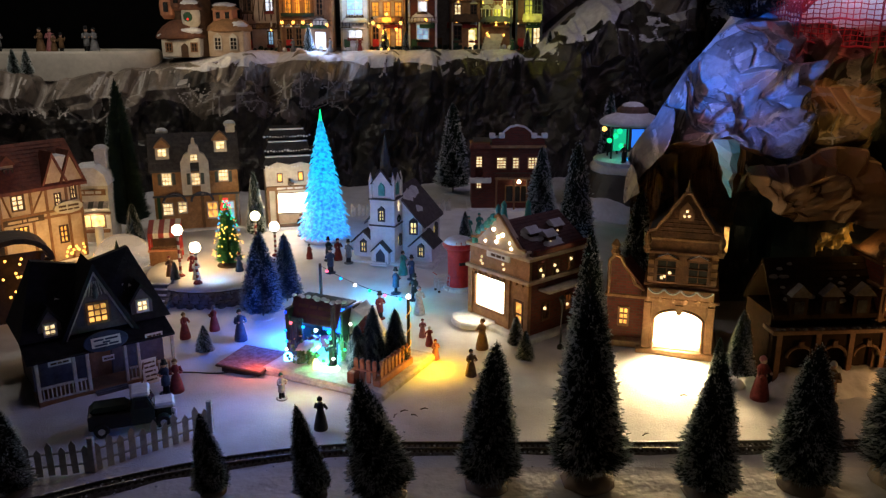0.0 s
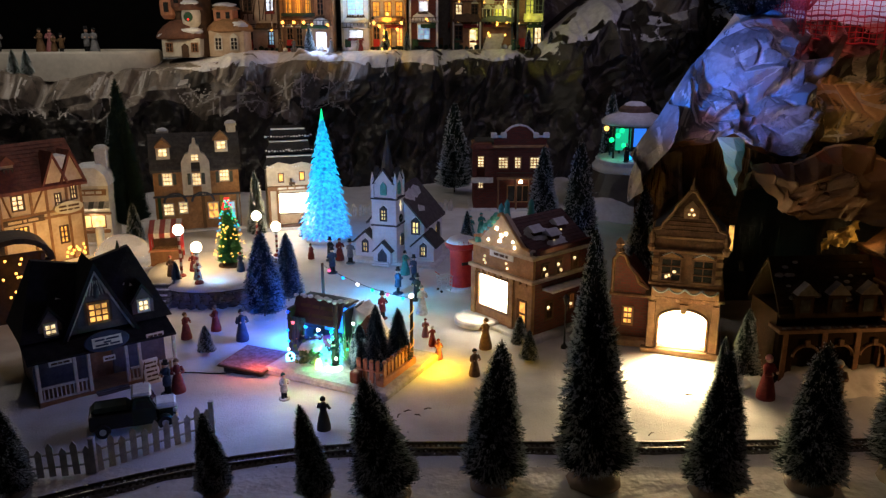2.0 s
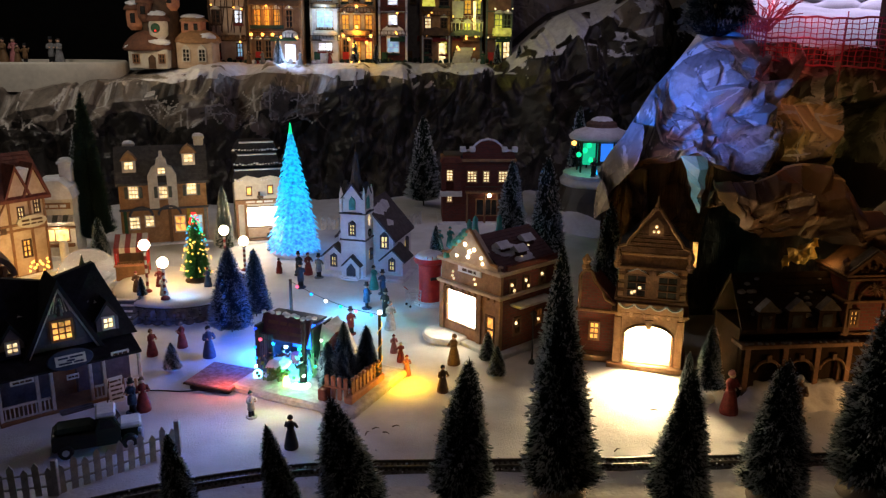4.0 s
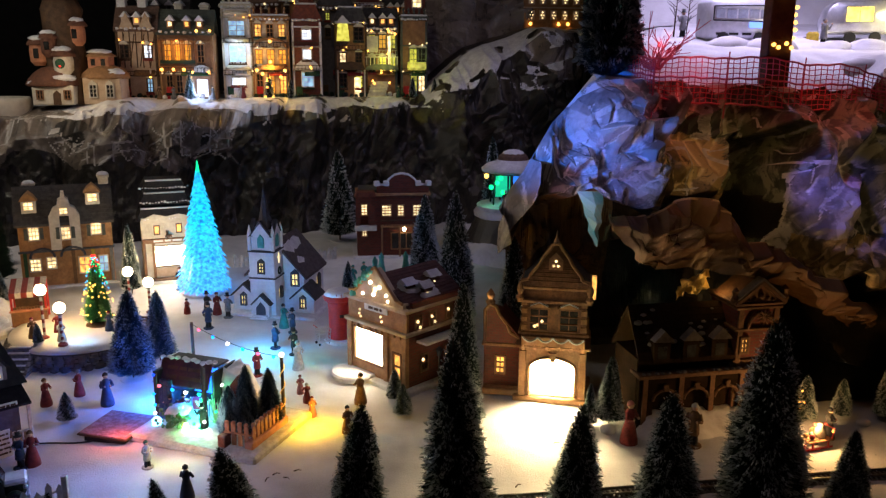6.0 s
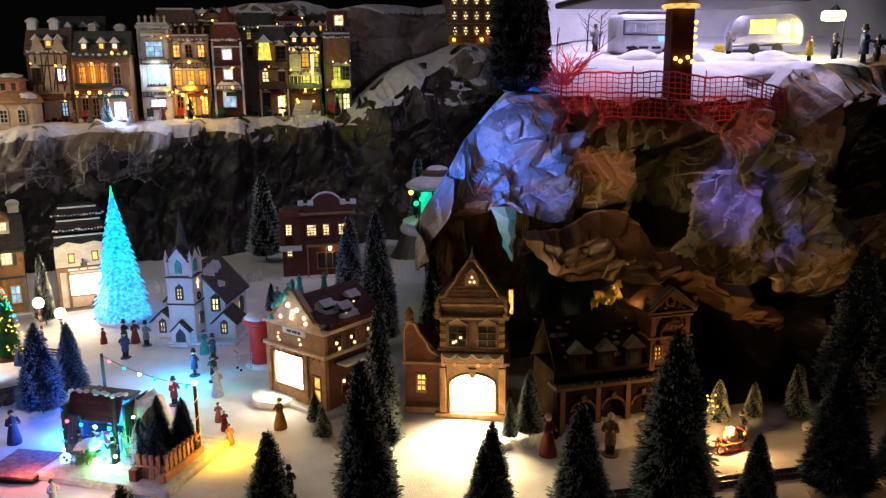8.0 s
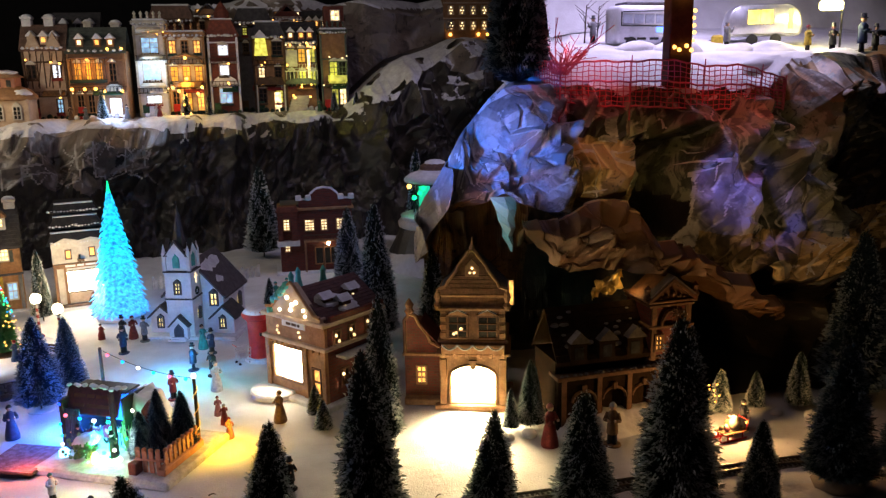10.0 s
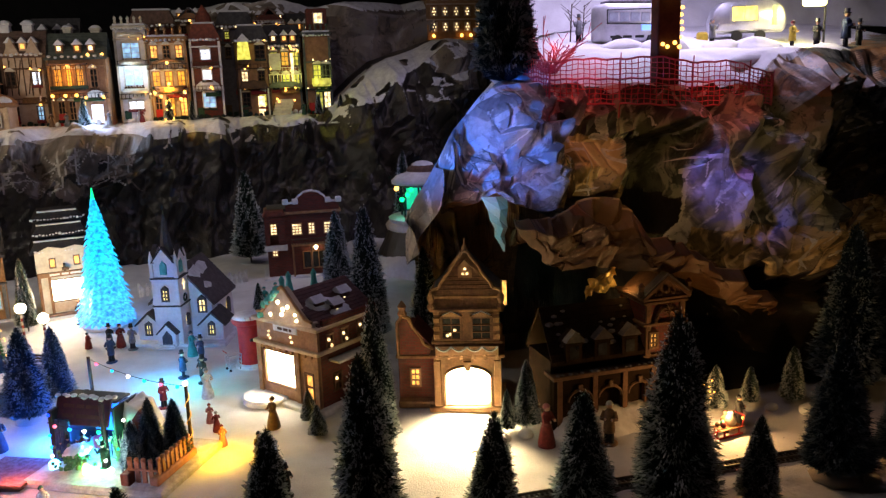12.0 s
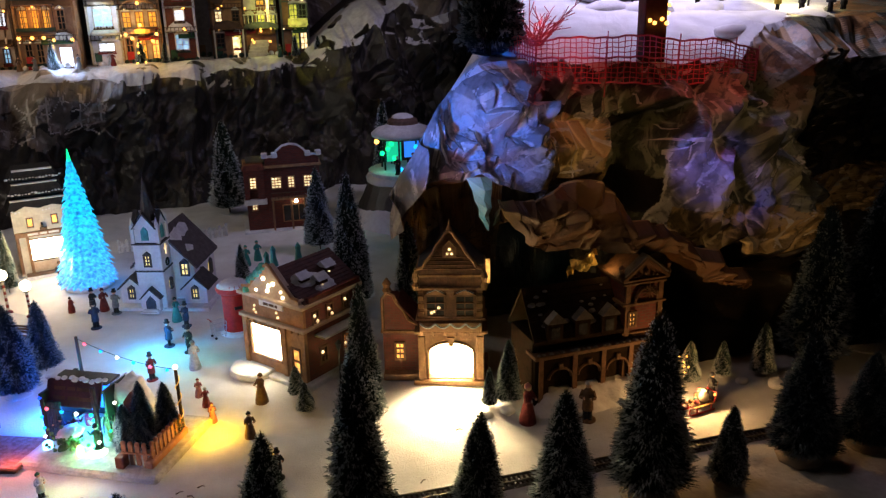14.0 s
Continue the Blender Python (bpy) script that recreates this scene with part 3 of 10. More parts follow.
def crumpled(p, size, seed, grain=1.0, fine=1.0):
    """Offset of crumpled paper: facets of three sizes, the small ones bunched in places."""
    x, s = p.x / grain, (p.z - 0.55 * p.y) / grain
    x += 0.016 * noise.noise(p * 6 + Vector((seed, 0, 0)))
    s += 0.016 * noise.noise(p * 6 + Vector((0, seed, 5)))
    out = 0.0
    for k, (cell, stretch, turned, high) in enumerate(LAYERS):
        c, n = math.cos(turned), math.sin(turned)
        bunch = 1.0 if k == 0 else max(0.15, 0.9 + 1.5 * noise.noise(p * 5 / grain + Vector((k * 7, seed, 2))))
        out += (high if k < 1 else high * fine) * bunch * shards((x * c - s * n) / cell, (x * n + s * c) / (cell * stretch), seed * 10 + k)
    out *= size * grain
    return Vector((0.30 * out, -0.85 * out, 0.42 * out))


LAYERS = ((0.125, 1.5, 0.35, 0.024), (0.066, 1.9, -0.5, 0.018), (0.036, 1.4, 0.9, 0.011), (0.018, 1.3, 0.2, 0.0045))


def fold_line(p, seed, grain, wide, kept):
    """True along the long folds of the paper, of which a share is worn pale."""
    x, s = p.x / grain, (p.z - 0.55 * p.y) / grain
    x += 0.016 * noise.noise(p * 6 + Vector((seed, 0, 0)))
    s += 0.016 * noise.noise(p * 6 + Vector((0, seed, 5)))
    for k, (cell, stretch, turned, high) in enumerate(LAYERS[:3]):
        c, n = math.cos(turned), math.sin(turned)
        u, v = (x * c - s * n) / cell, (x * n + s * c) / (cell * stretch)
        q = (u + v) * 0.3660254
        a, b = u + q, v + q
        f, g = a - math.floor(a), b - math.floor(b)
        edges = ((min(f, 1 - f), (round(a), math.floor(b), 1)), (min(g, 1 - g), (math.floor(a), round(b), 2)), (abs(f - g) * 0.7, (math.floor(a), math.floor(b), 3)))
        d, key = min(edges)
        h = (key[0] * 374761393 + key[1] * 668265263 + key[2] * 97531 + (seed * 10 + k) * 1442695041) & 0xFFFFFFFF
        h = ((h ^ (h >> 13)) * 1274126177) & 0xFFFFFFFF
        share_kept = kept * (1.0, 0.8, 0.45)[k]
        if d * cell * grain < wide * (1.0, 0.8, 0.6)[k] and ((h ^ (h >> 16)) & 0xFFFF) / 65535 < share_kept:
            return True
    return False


def along(x, keys):
    """Values of the key rows (x, values) at x, eased between the rows."""
    if x <= keys[0][0]:
        return keys[0][1]
    for (xa, a), (xb, b) in zip(keys, keys[1:]):
        if x <= xb:
            t = (x - xa) / (xb - xa)
            return [tuple(p + (q - p) * t for p, q in zip(u, w)) for u, w in zip(a, b)]
    return keys[-1][1]


def profile_point(x, v, keys):
    row = along(x, keys)
    s = v * (len(row) - 1)
    i = min(int(s), len(row) - 2)
    t = s - i
    y, z = [p + (q - p) * t for p, q in zip(row[i], row[i + 1])]
    return Vector((x, y, z))


def ease(a, b, x):
    t = min(1.0, max(0.0, (x - a) / (b - a)))
    return t * t * (3 - 2 * t)


# back cliff: rows of (y, z) from the shelf's far side over the lip to the foot
CLIFF = [(-2.2, [(3.4, 0.44), (2.75, 0.42), (2.45, 0.40), (2.40, 0.33), (2.42, 0.18), (2.40, 0.0)]),
         (-1.3, [(3.5, 0.45), (2.9, 0.44), (2.66, 0.42), (2.58, 0.36), (2.60, 0.18), (2.58, 0.0)]),
         (-0.7, [(3.6, 0.49), (2.95, 0.49), (2.74, 0.46), (2.68, 0.40), (2.66, 0.18), (2.66, 0.0)]),
         (-0.3, [(3.6, 0.49), (3.00, 0.49), (2.86, 0.46), (2.80, 0.41), (2.78, 0.18), (2.76, 0.0)]),
         (0.33, [(3.7, 0.49), (3.14, 0.49), (3.04, 0.465), (2.98, 0.40), (2.92, 0.18), (2.86, 0.0)]),
         (0.55, [(3.7, 0.72), (3.25, 0.66), (3.05, 0.56), (2.96, 0.44), (2.92, 0.2), (2.86, 0.0)]),
         (0.80, [(3.8, 0.76), (3.3, 0.755), (3.12, 0.72), (3.0, 0.55), (2.95, 0.25), (2.9, 0.0)]),
         (1.6, [(3.8, 0.76), (3.3, 0.76), (3.12, 0.74), (3.0, 0.6), (2.95, 0.25), (2.9, 0.0)])]


def cliff_point(x, v):
    p = profile_point(x, v, CLIFF)
    k = min(1.0, max(0.0, (v - 0.20) / 0.10))
    p.z += 0.026 * (1 - abs(v - 0.34) / 0.12 if abs(v - 0.34) < 0.12 else 0.0) * noise.noise(Vector((x * 9, 4, 0)))
    d = crumpled(p, 3.2, 2, 0.85, 0.55) * (0.3 + 0.7 * k)
    return p + d.lerp(Vector((0.3 * d.x, 0.5 * d.y, -0.35 * d.y)), 1 - ease(0.30, 0.44, v))


CLIFF_US = np.linspace(-2.2, 1.6, 760)
CLIFF_VS = np.concatenate([np.linspace(0, 0.16, 12), np.linspace(0.165, 0.282, 40), np.linspace(0.286, 0.72, 130), np.linspace(0.728, 1, 26)])
cliff = grid_mesh("cliff", CLIFF_US, CLIFF_VS, cliff_point, [ROCK, ROOF_SNOW, ROCK_GREY, CREASE], "tall crumpled rock-paper cliff, its unlit parts toned near black, snowy lip")

# mountain: rows of (y, z) from the camp's far side over the edge, down the face to its torn hem, back under it and to the ground
MOUNTAIN = [(0.338, [(1.72, 0.33), (1.60, 0.345), (1.53, 0.350), (1.52, 0.335), (1.52, 0.315), (1.53, 0.262), (1.60, 0.25), (1.66, 0.0)]),
            (0.362, [(1.80, 0.375), (1.62, 0.385), (1.52, 0.388), (1.50, 0.37), (1.49, 0.345), (1.49, 0.300), (1.60, 0.29), (1.66, 0.0)]),
            (0.385, [(1.85, 0.41), (1.62, 0.415), (1.52, 0.418), (1.49, 0.405), (1.47, 0.39), (1.46, 0.366), (1.58, 0.36), (1.66, 0.0)]),
            (0.44, [(1.90, 0.51), (1.64, 0.515), (1.52, 0.515), (1.48, 0.475), (1.45, 0.435), (1.42, 0.396), (1.53, 0.36), (1.66, 0.0)]),
            (0.49, [(2.60, 0.70), (1.75, 0.60), (1.52, 0.572), (1.46, 0.51), (1.43, 0.45), (1.42, 0.393), (1.58, 0.385), (1.66, 0.0)]),
            (0.54, [(2.60, 0.75), (1.75, 0.630), (1.49, 0.595), (1.43, 0.52), (1.41, 0.45), (1.40, 0.373), (1.58, 0.37), (1.66, 0.0)]),
            (0.62, [(2.60, 0.77), (1.75, 0.642), (1.46, 0.597), (1.41, 0.52), (1.38, 0.45), (1.36, 0.366), (1.58, 0.34), (1.66, 0.0)]),
            (0.72, [(2.60, 0.775), (1.75, 0.648), (1.45, 0.592), (1.40, 0.51), (1.37, 0.43), (1.36, 0.35), (1.58, 0.29), (1.66, 0.0)]),
            (0.80, [(2.60, 0.775), (1.75, 0.648), (1.46, 0.588), (1.42, 0.49), (1.38, 0.39), (1.37, 0.30), (1.58, 0.25), (1.66, 0.0)]),
            (0.92, [(2.60, 0.775), (1.75, 0.65), (1.45, 0.580), (1.40, 0.48), (1.37, 0.38), (1.35, 0.26), (1.55, 0.22), (1.64, 0.0)]),
            (1.06, [(2.60, 0.775), (1.78, 0.652), (1.46, 0.585), (1.41, 0.49), (1.37, 0.37), (1.34, 0.24), (1.44, 0.14), (1.55, 0.0)]),
            (1.15, [(2.60, 0.775), (1.80, 0.660), (1.55, 0.640), (1.42, 0.565), (1.39, 0.40), (1.37, 0.23), (1.38, 0.13), (1.42, 0.0)]),
            (1.22, [(2.60, 0.775), (1.85, 0.662), (1.60, 0.648), (1.46, 0.575), (1.46, 0.40), (1.46, 0.23), (1.44, 0.13), (1.44, 0.0)]),
            (1.30, [(2.60, 0.775), (1.88, 0.665), (1.64, 0.650), (1.52, 0.590), (1.54, 0.40), (1.50, 0.23), (1.48, 0.13), (1.46, 0.0)]),
            (1.9, [(2.60, 0.775), (1.95, 0.67), (1.75, 0.64), (1.66, 0.52), (1.62, 0.36), (1.58, 0.22), (1.56, 0.12), (1.56, 0.0)])]


def spur_edge(z):
    """Where the pale spur beside the cave begins, by height."""
    for (za, xa), (zb, xb) in zip(((0.24, 0.80), (0.30, 0.812), (0.34, 0.836), (0.437, 0.838), (0.466, 0.880), (0.510, 0.925)), ((0.30, 0.812), (0.34, 0.836), (0.437, 0.838), (0.466, 0.880), (0.510, 0.925), (0.60, 0.99))):
        if z <= zb:
            return xa + (xb - xa) * max(0.0, z - za) / (zb - za)
    return 0.99


def mountain_point(x, v):
    p = profile_point(x, v, MOUNTAIN)
    k = (0.25 * ease(0.20, 0.26, v) + 0.75 * ease(0.28, 0.38, v)) * (1 - 0.75 * ease(0.74, 0.82, v))
    face = ease(0.29, 0.40, v) * (1 - ease(0.74, 0.84, v))
    edge = spur_edge(p.z)
    hollow = ease(0.722, 0.755, x + 0.012 * noise.noise(Vector((8, p.z * 30, 0)))) * (1 - ease(edge - 0.045, edge, x)) * ease(0.27, 0.30, p.z) * (1 - ease(0.46, 0.51, p.z))
    p.y += face * (0.15 * hollow - 0.045 * ease(edge - 0.03, edge + 0.006, x) * (1 - ease(0.955, 0.975, x)) * (1 - ease(0.49, 0.53, p.z)))
    p.y -= face * 0.035 * ease(0.605, 0.63, x) * (1 - ease(0.70, 0.735, x)) * ease(0.385, 0.41, p.z) * (1 - ease(0.46, 0.50, p.z))
    # mossy mass with a slanting ridge
    p.y -= face * 0.05 * ease(0.955, 0.98, x) * (1 - ease(1.00, 1.02, x - 0.62 * (0.51 - p.z)))
    p += crumpled(p, 3.1, 5, 0.72, 1.0) * (0.06 + 1.0 * k)
    # torn hem
    p.z += 0.016 * noise.noise(Vector((x * 38, 1.5, 0))) * ease(0.60, 0.71, v) * (1 - ease(0.73, 0.78, v))
    if p.y > 1.5:
        p.x += (p.y - 1.5) * 0.42 * min(1.0, max(0.0, (1.5 - x) / 0.9))
    return p


MOUNTAIN_US = np.concatenate([np.linspace(0.338, 1.2, 400), np.linspace(1.204, 1.9, 90)])
MOUNTAIN_VS = np.concatenate([np.linspace(0, 0.14, 16), np.linspace(0.145, 0.22, 26), np.linspace(0.2235, 0.74, 190), np.linspace(0.75, 1, 24)])
mountain = grid_mesh("mountain", MOUNTAIN_US, MOUNTAIN_VS, mountain_point, [ROCK_PALE, SNOW, ROCK_BROWN, ROCK_GREEN, ROCK, ROCK_OCHRE, SHADE_PAPER, CREASE], "mountain of crumpled rock paper with a cave and a snowy top")
HEM_ROW = 0.722
for i, poly in enumerate(mountain.data.polygons):
    c = poly.center
    row, column = divmod(i // 2, len(MOUNTAIN_US) - 1)
    flat = profile_point((MOUNTAIN_US[column] + MOUNTAIN_US[column + 1]) / 2, (MOUNTAIN_VS[row] + MOUNTAIN_VS[row + 1]) / 2, MOUNTAIN)
    n = noise.noise(c * 9) + 0.7 * noise.noise(c * 28)
    x, z = c.x + 0.018 * n, c.z + 0.012 * n
    v = MOUNTAIN_VS[row]
    edge = spur_edge(c.z)
    if c.y > 1.445 + 0.02 * n + max(0.0, c.x - 1.05) * 0.8 and abs(poly.normal.z) > 0.42 + 0.15 * n and c.z > 0.545 and v < 0.31:
        poly.material_index = 1
    # underside behind the hem: its shade comes from the near-black paper
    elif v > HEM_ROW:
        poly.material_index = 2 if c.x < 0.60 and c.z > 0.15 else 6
    elif x < 0.60 + 0.25 * max(0.0, z - 0.47) or (z > 0.49 and x < 0.72 and n > -0.35):
        poly.material_index = 0
    elif x < 0.735:
        poly.material_index = 5 if z < 0.495 else 4
    # hollow beside the spur, its depth darkened by material as if shaded
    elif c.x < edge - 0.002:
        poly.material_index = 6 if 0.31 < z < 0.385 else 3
    elif z < 0.325 and c.x > 0.855:
        poly.material_index = 5
    elif x < 0.955 and z < 0.52:
        poly.material_index = 0
    elif x < 1.19 and z < 0.55:
        poly.material_index = 3
    elif x < 1.24 + 2.4 * max(0.0, z - 0.42):
        poly.material_index = 2 if z > 0.56 and n > 0.1 else 3
    # right end: darkness past the lit rock is coloured in too
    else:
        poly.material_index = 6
    if poly.material_index in (0, 3, 5) and v > 0.36 and fold_line(flat, 5, 0.72, 0.0020, 0.42 if poly.material_index == 0 else 0.12) and noise.noise(c * 9) > -0.25:
        poly.material_index = 7
    if v > 0.30 and abs(c.x - edge) < 0.003 + 0.002 * n and 0.29 < c.z < 0.50 and noise.noise(c * 30) > -0.35:
        poly.material_index = 7

bm = B()
ball(bm, (0, 0, 0), 1.0, 0, 26, 1.0)
for v in bm.verts:
    v.co *= 1 + 0.35 * shards(v.co.x * 1.6 + v.co.y, v.co.z * 1.6 - v.co.y, 3)
solid("rock", bm, ROCK_PALE, "pale crumpled paper boulder on the mountain's peak", "rock", Matrix.LocRotScale((0.585, 1.560, 0.622), None, (0.050, 0.030, 0.026)))

# pale paper tongue that hangs from the hem
bm = B()
tongue = []
for i, (cx, cz, wide, cy) in enumerate(((0.496, 0.400, 0.024, 1.412), (0.500, 0.378, 0.019, 1.402), (0.499, 0.360, 0.015, 1.398), (0.505, 0.344, 0.012, 1.401), (0.503, 0.328, 0.009, 1.405), (0.510, 0.312, 0.005, 1.408), (0.513, 0.298, 0.001, 1.410))):
    tongue.append([bm.verts.new((cx + wide * s, cy - 0.010 * (1 - abs(s)) * (1 if i % 2 else 0.4), cz)) for s in (-1, 0.1, 1)])
for a, b in zip(tongue, tongue[1:]):
    for i in (0, 1):
        bm.faces.new((a[i], a[i + 1], b[i + 1], b[i]))
flap = solid("paper_tongue", bm, ROCK_PALE, "torn tongue of pale rock paper hanging from the mountain's hem", "", None, "", "structure")
flap.modifiers.new("thickness", "SOLIDIFY").thickness = 0.0012
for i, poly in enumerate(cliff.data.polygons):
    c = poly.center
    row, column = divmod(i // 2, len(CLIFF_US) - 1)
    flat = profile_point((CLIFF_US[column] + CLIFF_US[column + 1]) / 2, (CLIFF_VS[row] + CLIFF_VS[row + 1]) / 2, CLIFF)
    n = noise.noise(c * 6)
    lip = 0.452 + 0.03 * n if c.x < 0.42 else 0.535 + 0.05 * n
    # outside the upper left the face stays ROCK: unlit darkness as colour
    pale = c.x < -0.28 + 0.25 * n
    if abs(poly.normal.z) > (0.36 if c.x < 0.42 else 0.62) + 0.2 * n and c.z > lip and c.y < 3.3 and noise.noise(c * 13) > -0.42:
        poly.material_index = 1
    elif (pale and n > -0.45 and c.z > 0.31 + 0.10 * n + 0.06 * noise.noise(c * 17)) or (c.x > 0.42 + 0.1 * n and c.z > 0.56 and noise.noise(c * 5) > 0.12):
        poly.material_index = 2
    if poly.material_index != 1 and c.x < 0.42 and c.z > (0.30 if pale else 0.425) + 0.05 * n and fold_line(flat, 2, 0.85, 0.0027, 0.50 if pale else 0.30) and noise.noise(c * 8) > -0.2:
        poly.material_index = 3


# rock wall behind the upper town with a snowy crest
def back_wall_point(x, v):
    p = Vector((x, 3.50 - 0.10 * (1 - v) + 0.25 * max(0.0, 0.25 - v) * 4, min(0.92, 0.45 + 0.62 * (1 - v) + 0.05 * math.sin(x * 7))))
    return p + crumpled(p, 1.8, 17, 1.4, 0.4)


back_wall = grid_mesh("rock_wall", np.linspace(-0.25, 1.25, 130), np.linspace(0, 1, 50), back_wall_point, [ROCK_GREY, ROOF_SNOW], "dark crumpled rock wall behind the upper town")
for poly in back_wall.data.polygons:
    if poly.center.z > 0.885 and abs(poly.normal.z) > 0.2:
        poly.material_index = 1

# brown paper draped over the cave mouth: rows of (y, z) from its crest to its hem
DRAPE = [(x, [(1.42, crest - 0.05), (front + 0.03, crest), (front, crest - 0.35 * (crest - hem)), (front + 0.02, hem)]) for x, front, crest, hem in (
    (0.520, 1.365, 0.352, 0.345), (0.548, 1.335, 0.360, 0.312), (0.582, 1.310, 0.368, 0.280), (0.634, 1.295, 0.396, 0.275), (0.677, 1.290, 0.399, 0.270), (0.706, 1.290, 0.384, 0.265),
    (0.726, 1.290, 0.350, 0.262), (0.742, 1.290, 0.316, 0.258), (0.813, 1.280, 0.300, 0.252), (0.855, 1.272, 0.290, 0.244), (0.905, 1.272, 0.248, 0.205), (0.960, 1.285, 0.217, 0.180), (1.020, 1.305, 0.185, 0.150), (1.045, 1.320, 0.166, 0.145))]


def drape_point(x, v):
    p = profile_point(x, v, DRAPE)
    p.z += 0.014 * noise.noise(Vector((x * 26, 7.5, 0))) * v
    p.y += 0.018 * noise.noise(Vector((x * 13, p.z * 18, 3)))
    return p + crumpled(p, 1.7, 11, 0.55, 1.5) * (0.9 if v > 0.2 else 0.5)


DRAPE_US, DRAPE_VS = np.linspace(0.520, 1.045, 220), np.linspace(0, 1, 80)
drape = grid_mesh("cave_drape", DRAPE_US, DRAPE_VS, drape_point, [DRAPE_PAPER, CREASE_BROWN], "crumpled brown paper draped over the cave mouth")
for i, poly in enumerate(drape.data.polygons):
    v = DRAPE_VS[i // 2 // (len(DRAPE_US) - 1)]
    if 0.30 < v < 0.345 and noise.noise(poly.center * 16) > -0.3:
        poly.material_index = 1
drape.modifiers.new("thickness", "SOLIDIFY").thickness = 0.002

# snow banked up against the arcade under the rock
def drift_point(x, v):
    side = ease(0.535, 0.575, x) * (1 - ease(0.76, 0.80, x))
    y = 1.195 + 0.080 * v + 0.006 * noise.noise(Vector((x * 30, 1, 0)))
    z = -0.004 + side * (0.036 * ease(0.0, 0.85, v) + 0.003 * noise.noise(Vector((x * 60, v * 6, 2))))
    return Vector((x, y, z))


grid_mesh("snow_drift", np.linspace(0.535, 0.80, 70), np.linspace(0, 1, 26), drift_point, FLEECE, "worn snow fleece banked up under the rock", False, False)


# dark sheet added over the snow so that the cave floor looks shaded
def cave_shade_point(x, v):
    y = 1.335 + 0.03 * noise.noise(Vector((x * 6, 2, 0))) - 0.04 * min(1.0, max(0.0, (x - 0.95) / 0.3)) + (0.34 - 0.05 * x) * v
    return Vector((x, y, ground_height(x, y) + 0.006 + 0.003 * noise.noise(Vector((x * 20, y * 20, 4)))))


grid_mesh("cave_shade", np.linspace(0.74, 1.9, 90), np.linspace(0, 1, 24), cave_shade_point, BLACK_CLOTH, "dark sheet added over the cave floor for its shade", False, False)

# hall round the display
for name, (x0, x1, y0, y1, z0, z1), mat, label in (
        ("wall_back", (-3.0, 3.0, 4.2, 4.3, -0.9, 2.6), BLACK_CLOTH, "black cloth hung behind the display"),
        ("wall_left", (-3.1, -3.0, -2.0, 4.3, -0.9, 2.6), ROOM_WALL, "dark wall of the hall"),
        ("wall_right", (3.0, 3.1, -2.0, 4.3, -0.9, 2.6), ROOM_WALL, "dark wall of the hall"),
        ("wall_front", (-3.0, 3.0, -2.1, -2.0, -0.9, 2.6), ROOM_WALL, "dark wall of the hall"),
        ("ceiling", (-3.1, 3.1, -2.1, 4.3, 2.6, 2.7), ROOM_WALL, "dark ceiling of the hall"),
        ("floor", (-3.1, 3.1, -2.1, 4.3, -1.0, -0.9), ROOM_WALL, "dark floor of the hall"),
        ("display_skirt", (-2.2, 2.2, 0.54, 0.56, -0.9, -0.004), BLACK_CLOTH, "black cloth skirt of the display table")):
    solid(name, box(B(), x0, x1, y0, y1, z0, z1), mat, label, "", None, "", "structure")

# ---- buildings ----
def place(x, y, a=0.0, lift=0.0, size=1.0):
    return pose(x, y, ground_height(x, y) + lift, 0, 0, a) @ Matrix.Scale(size, 4)


def slab(parent, w, d, h, mat, y=0.0, name="base"):
    part(name, box(B(), -w / 2, w / 2, -d / 2 + y, d / 2 + y, -0.012, h, None, 0.002), mat, parent)


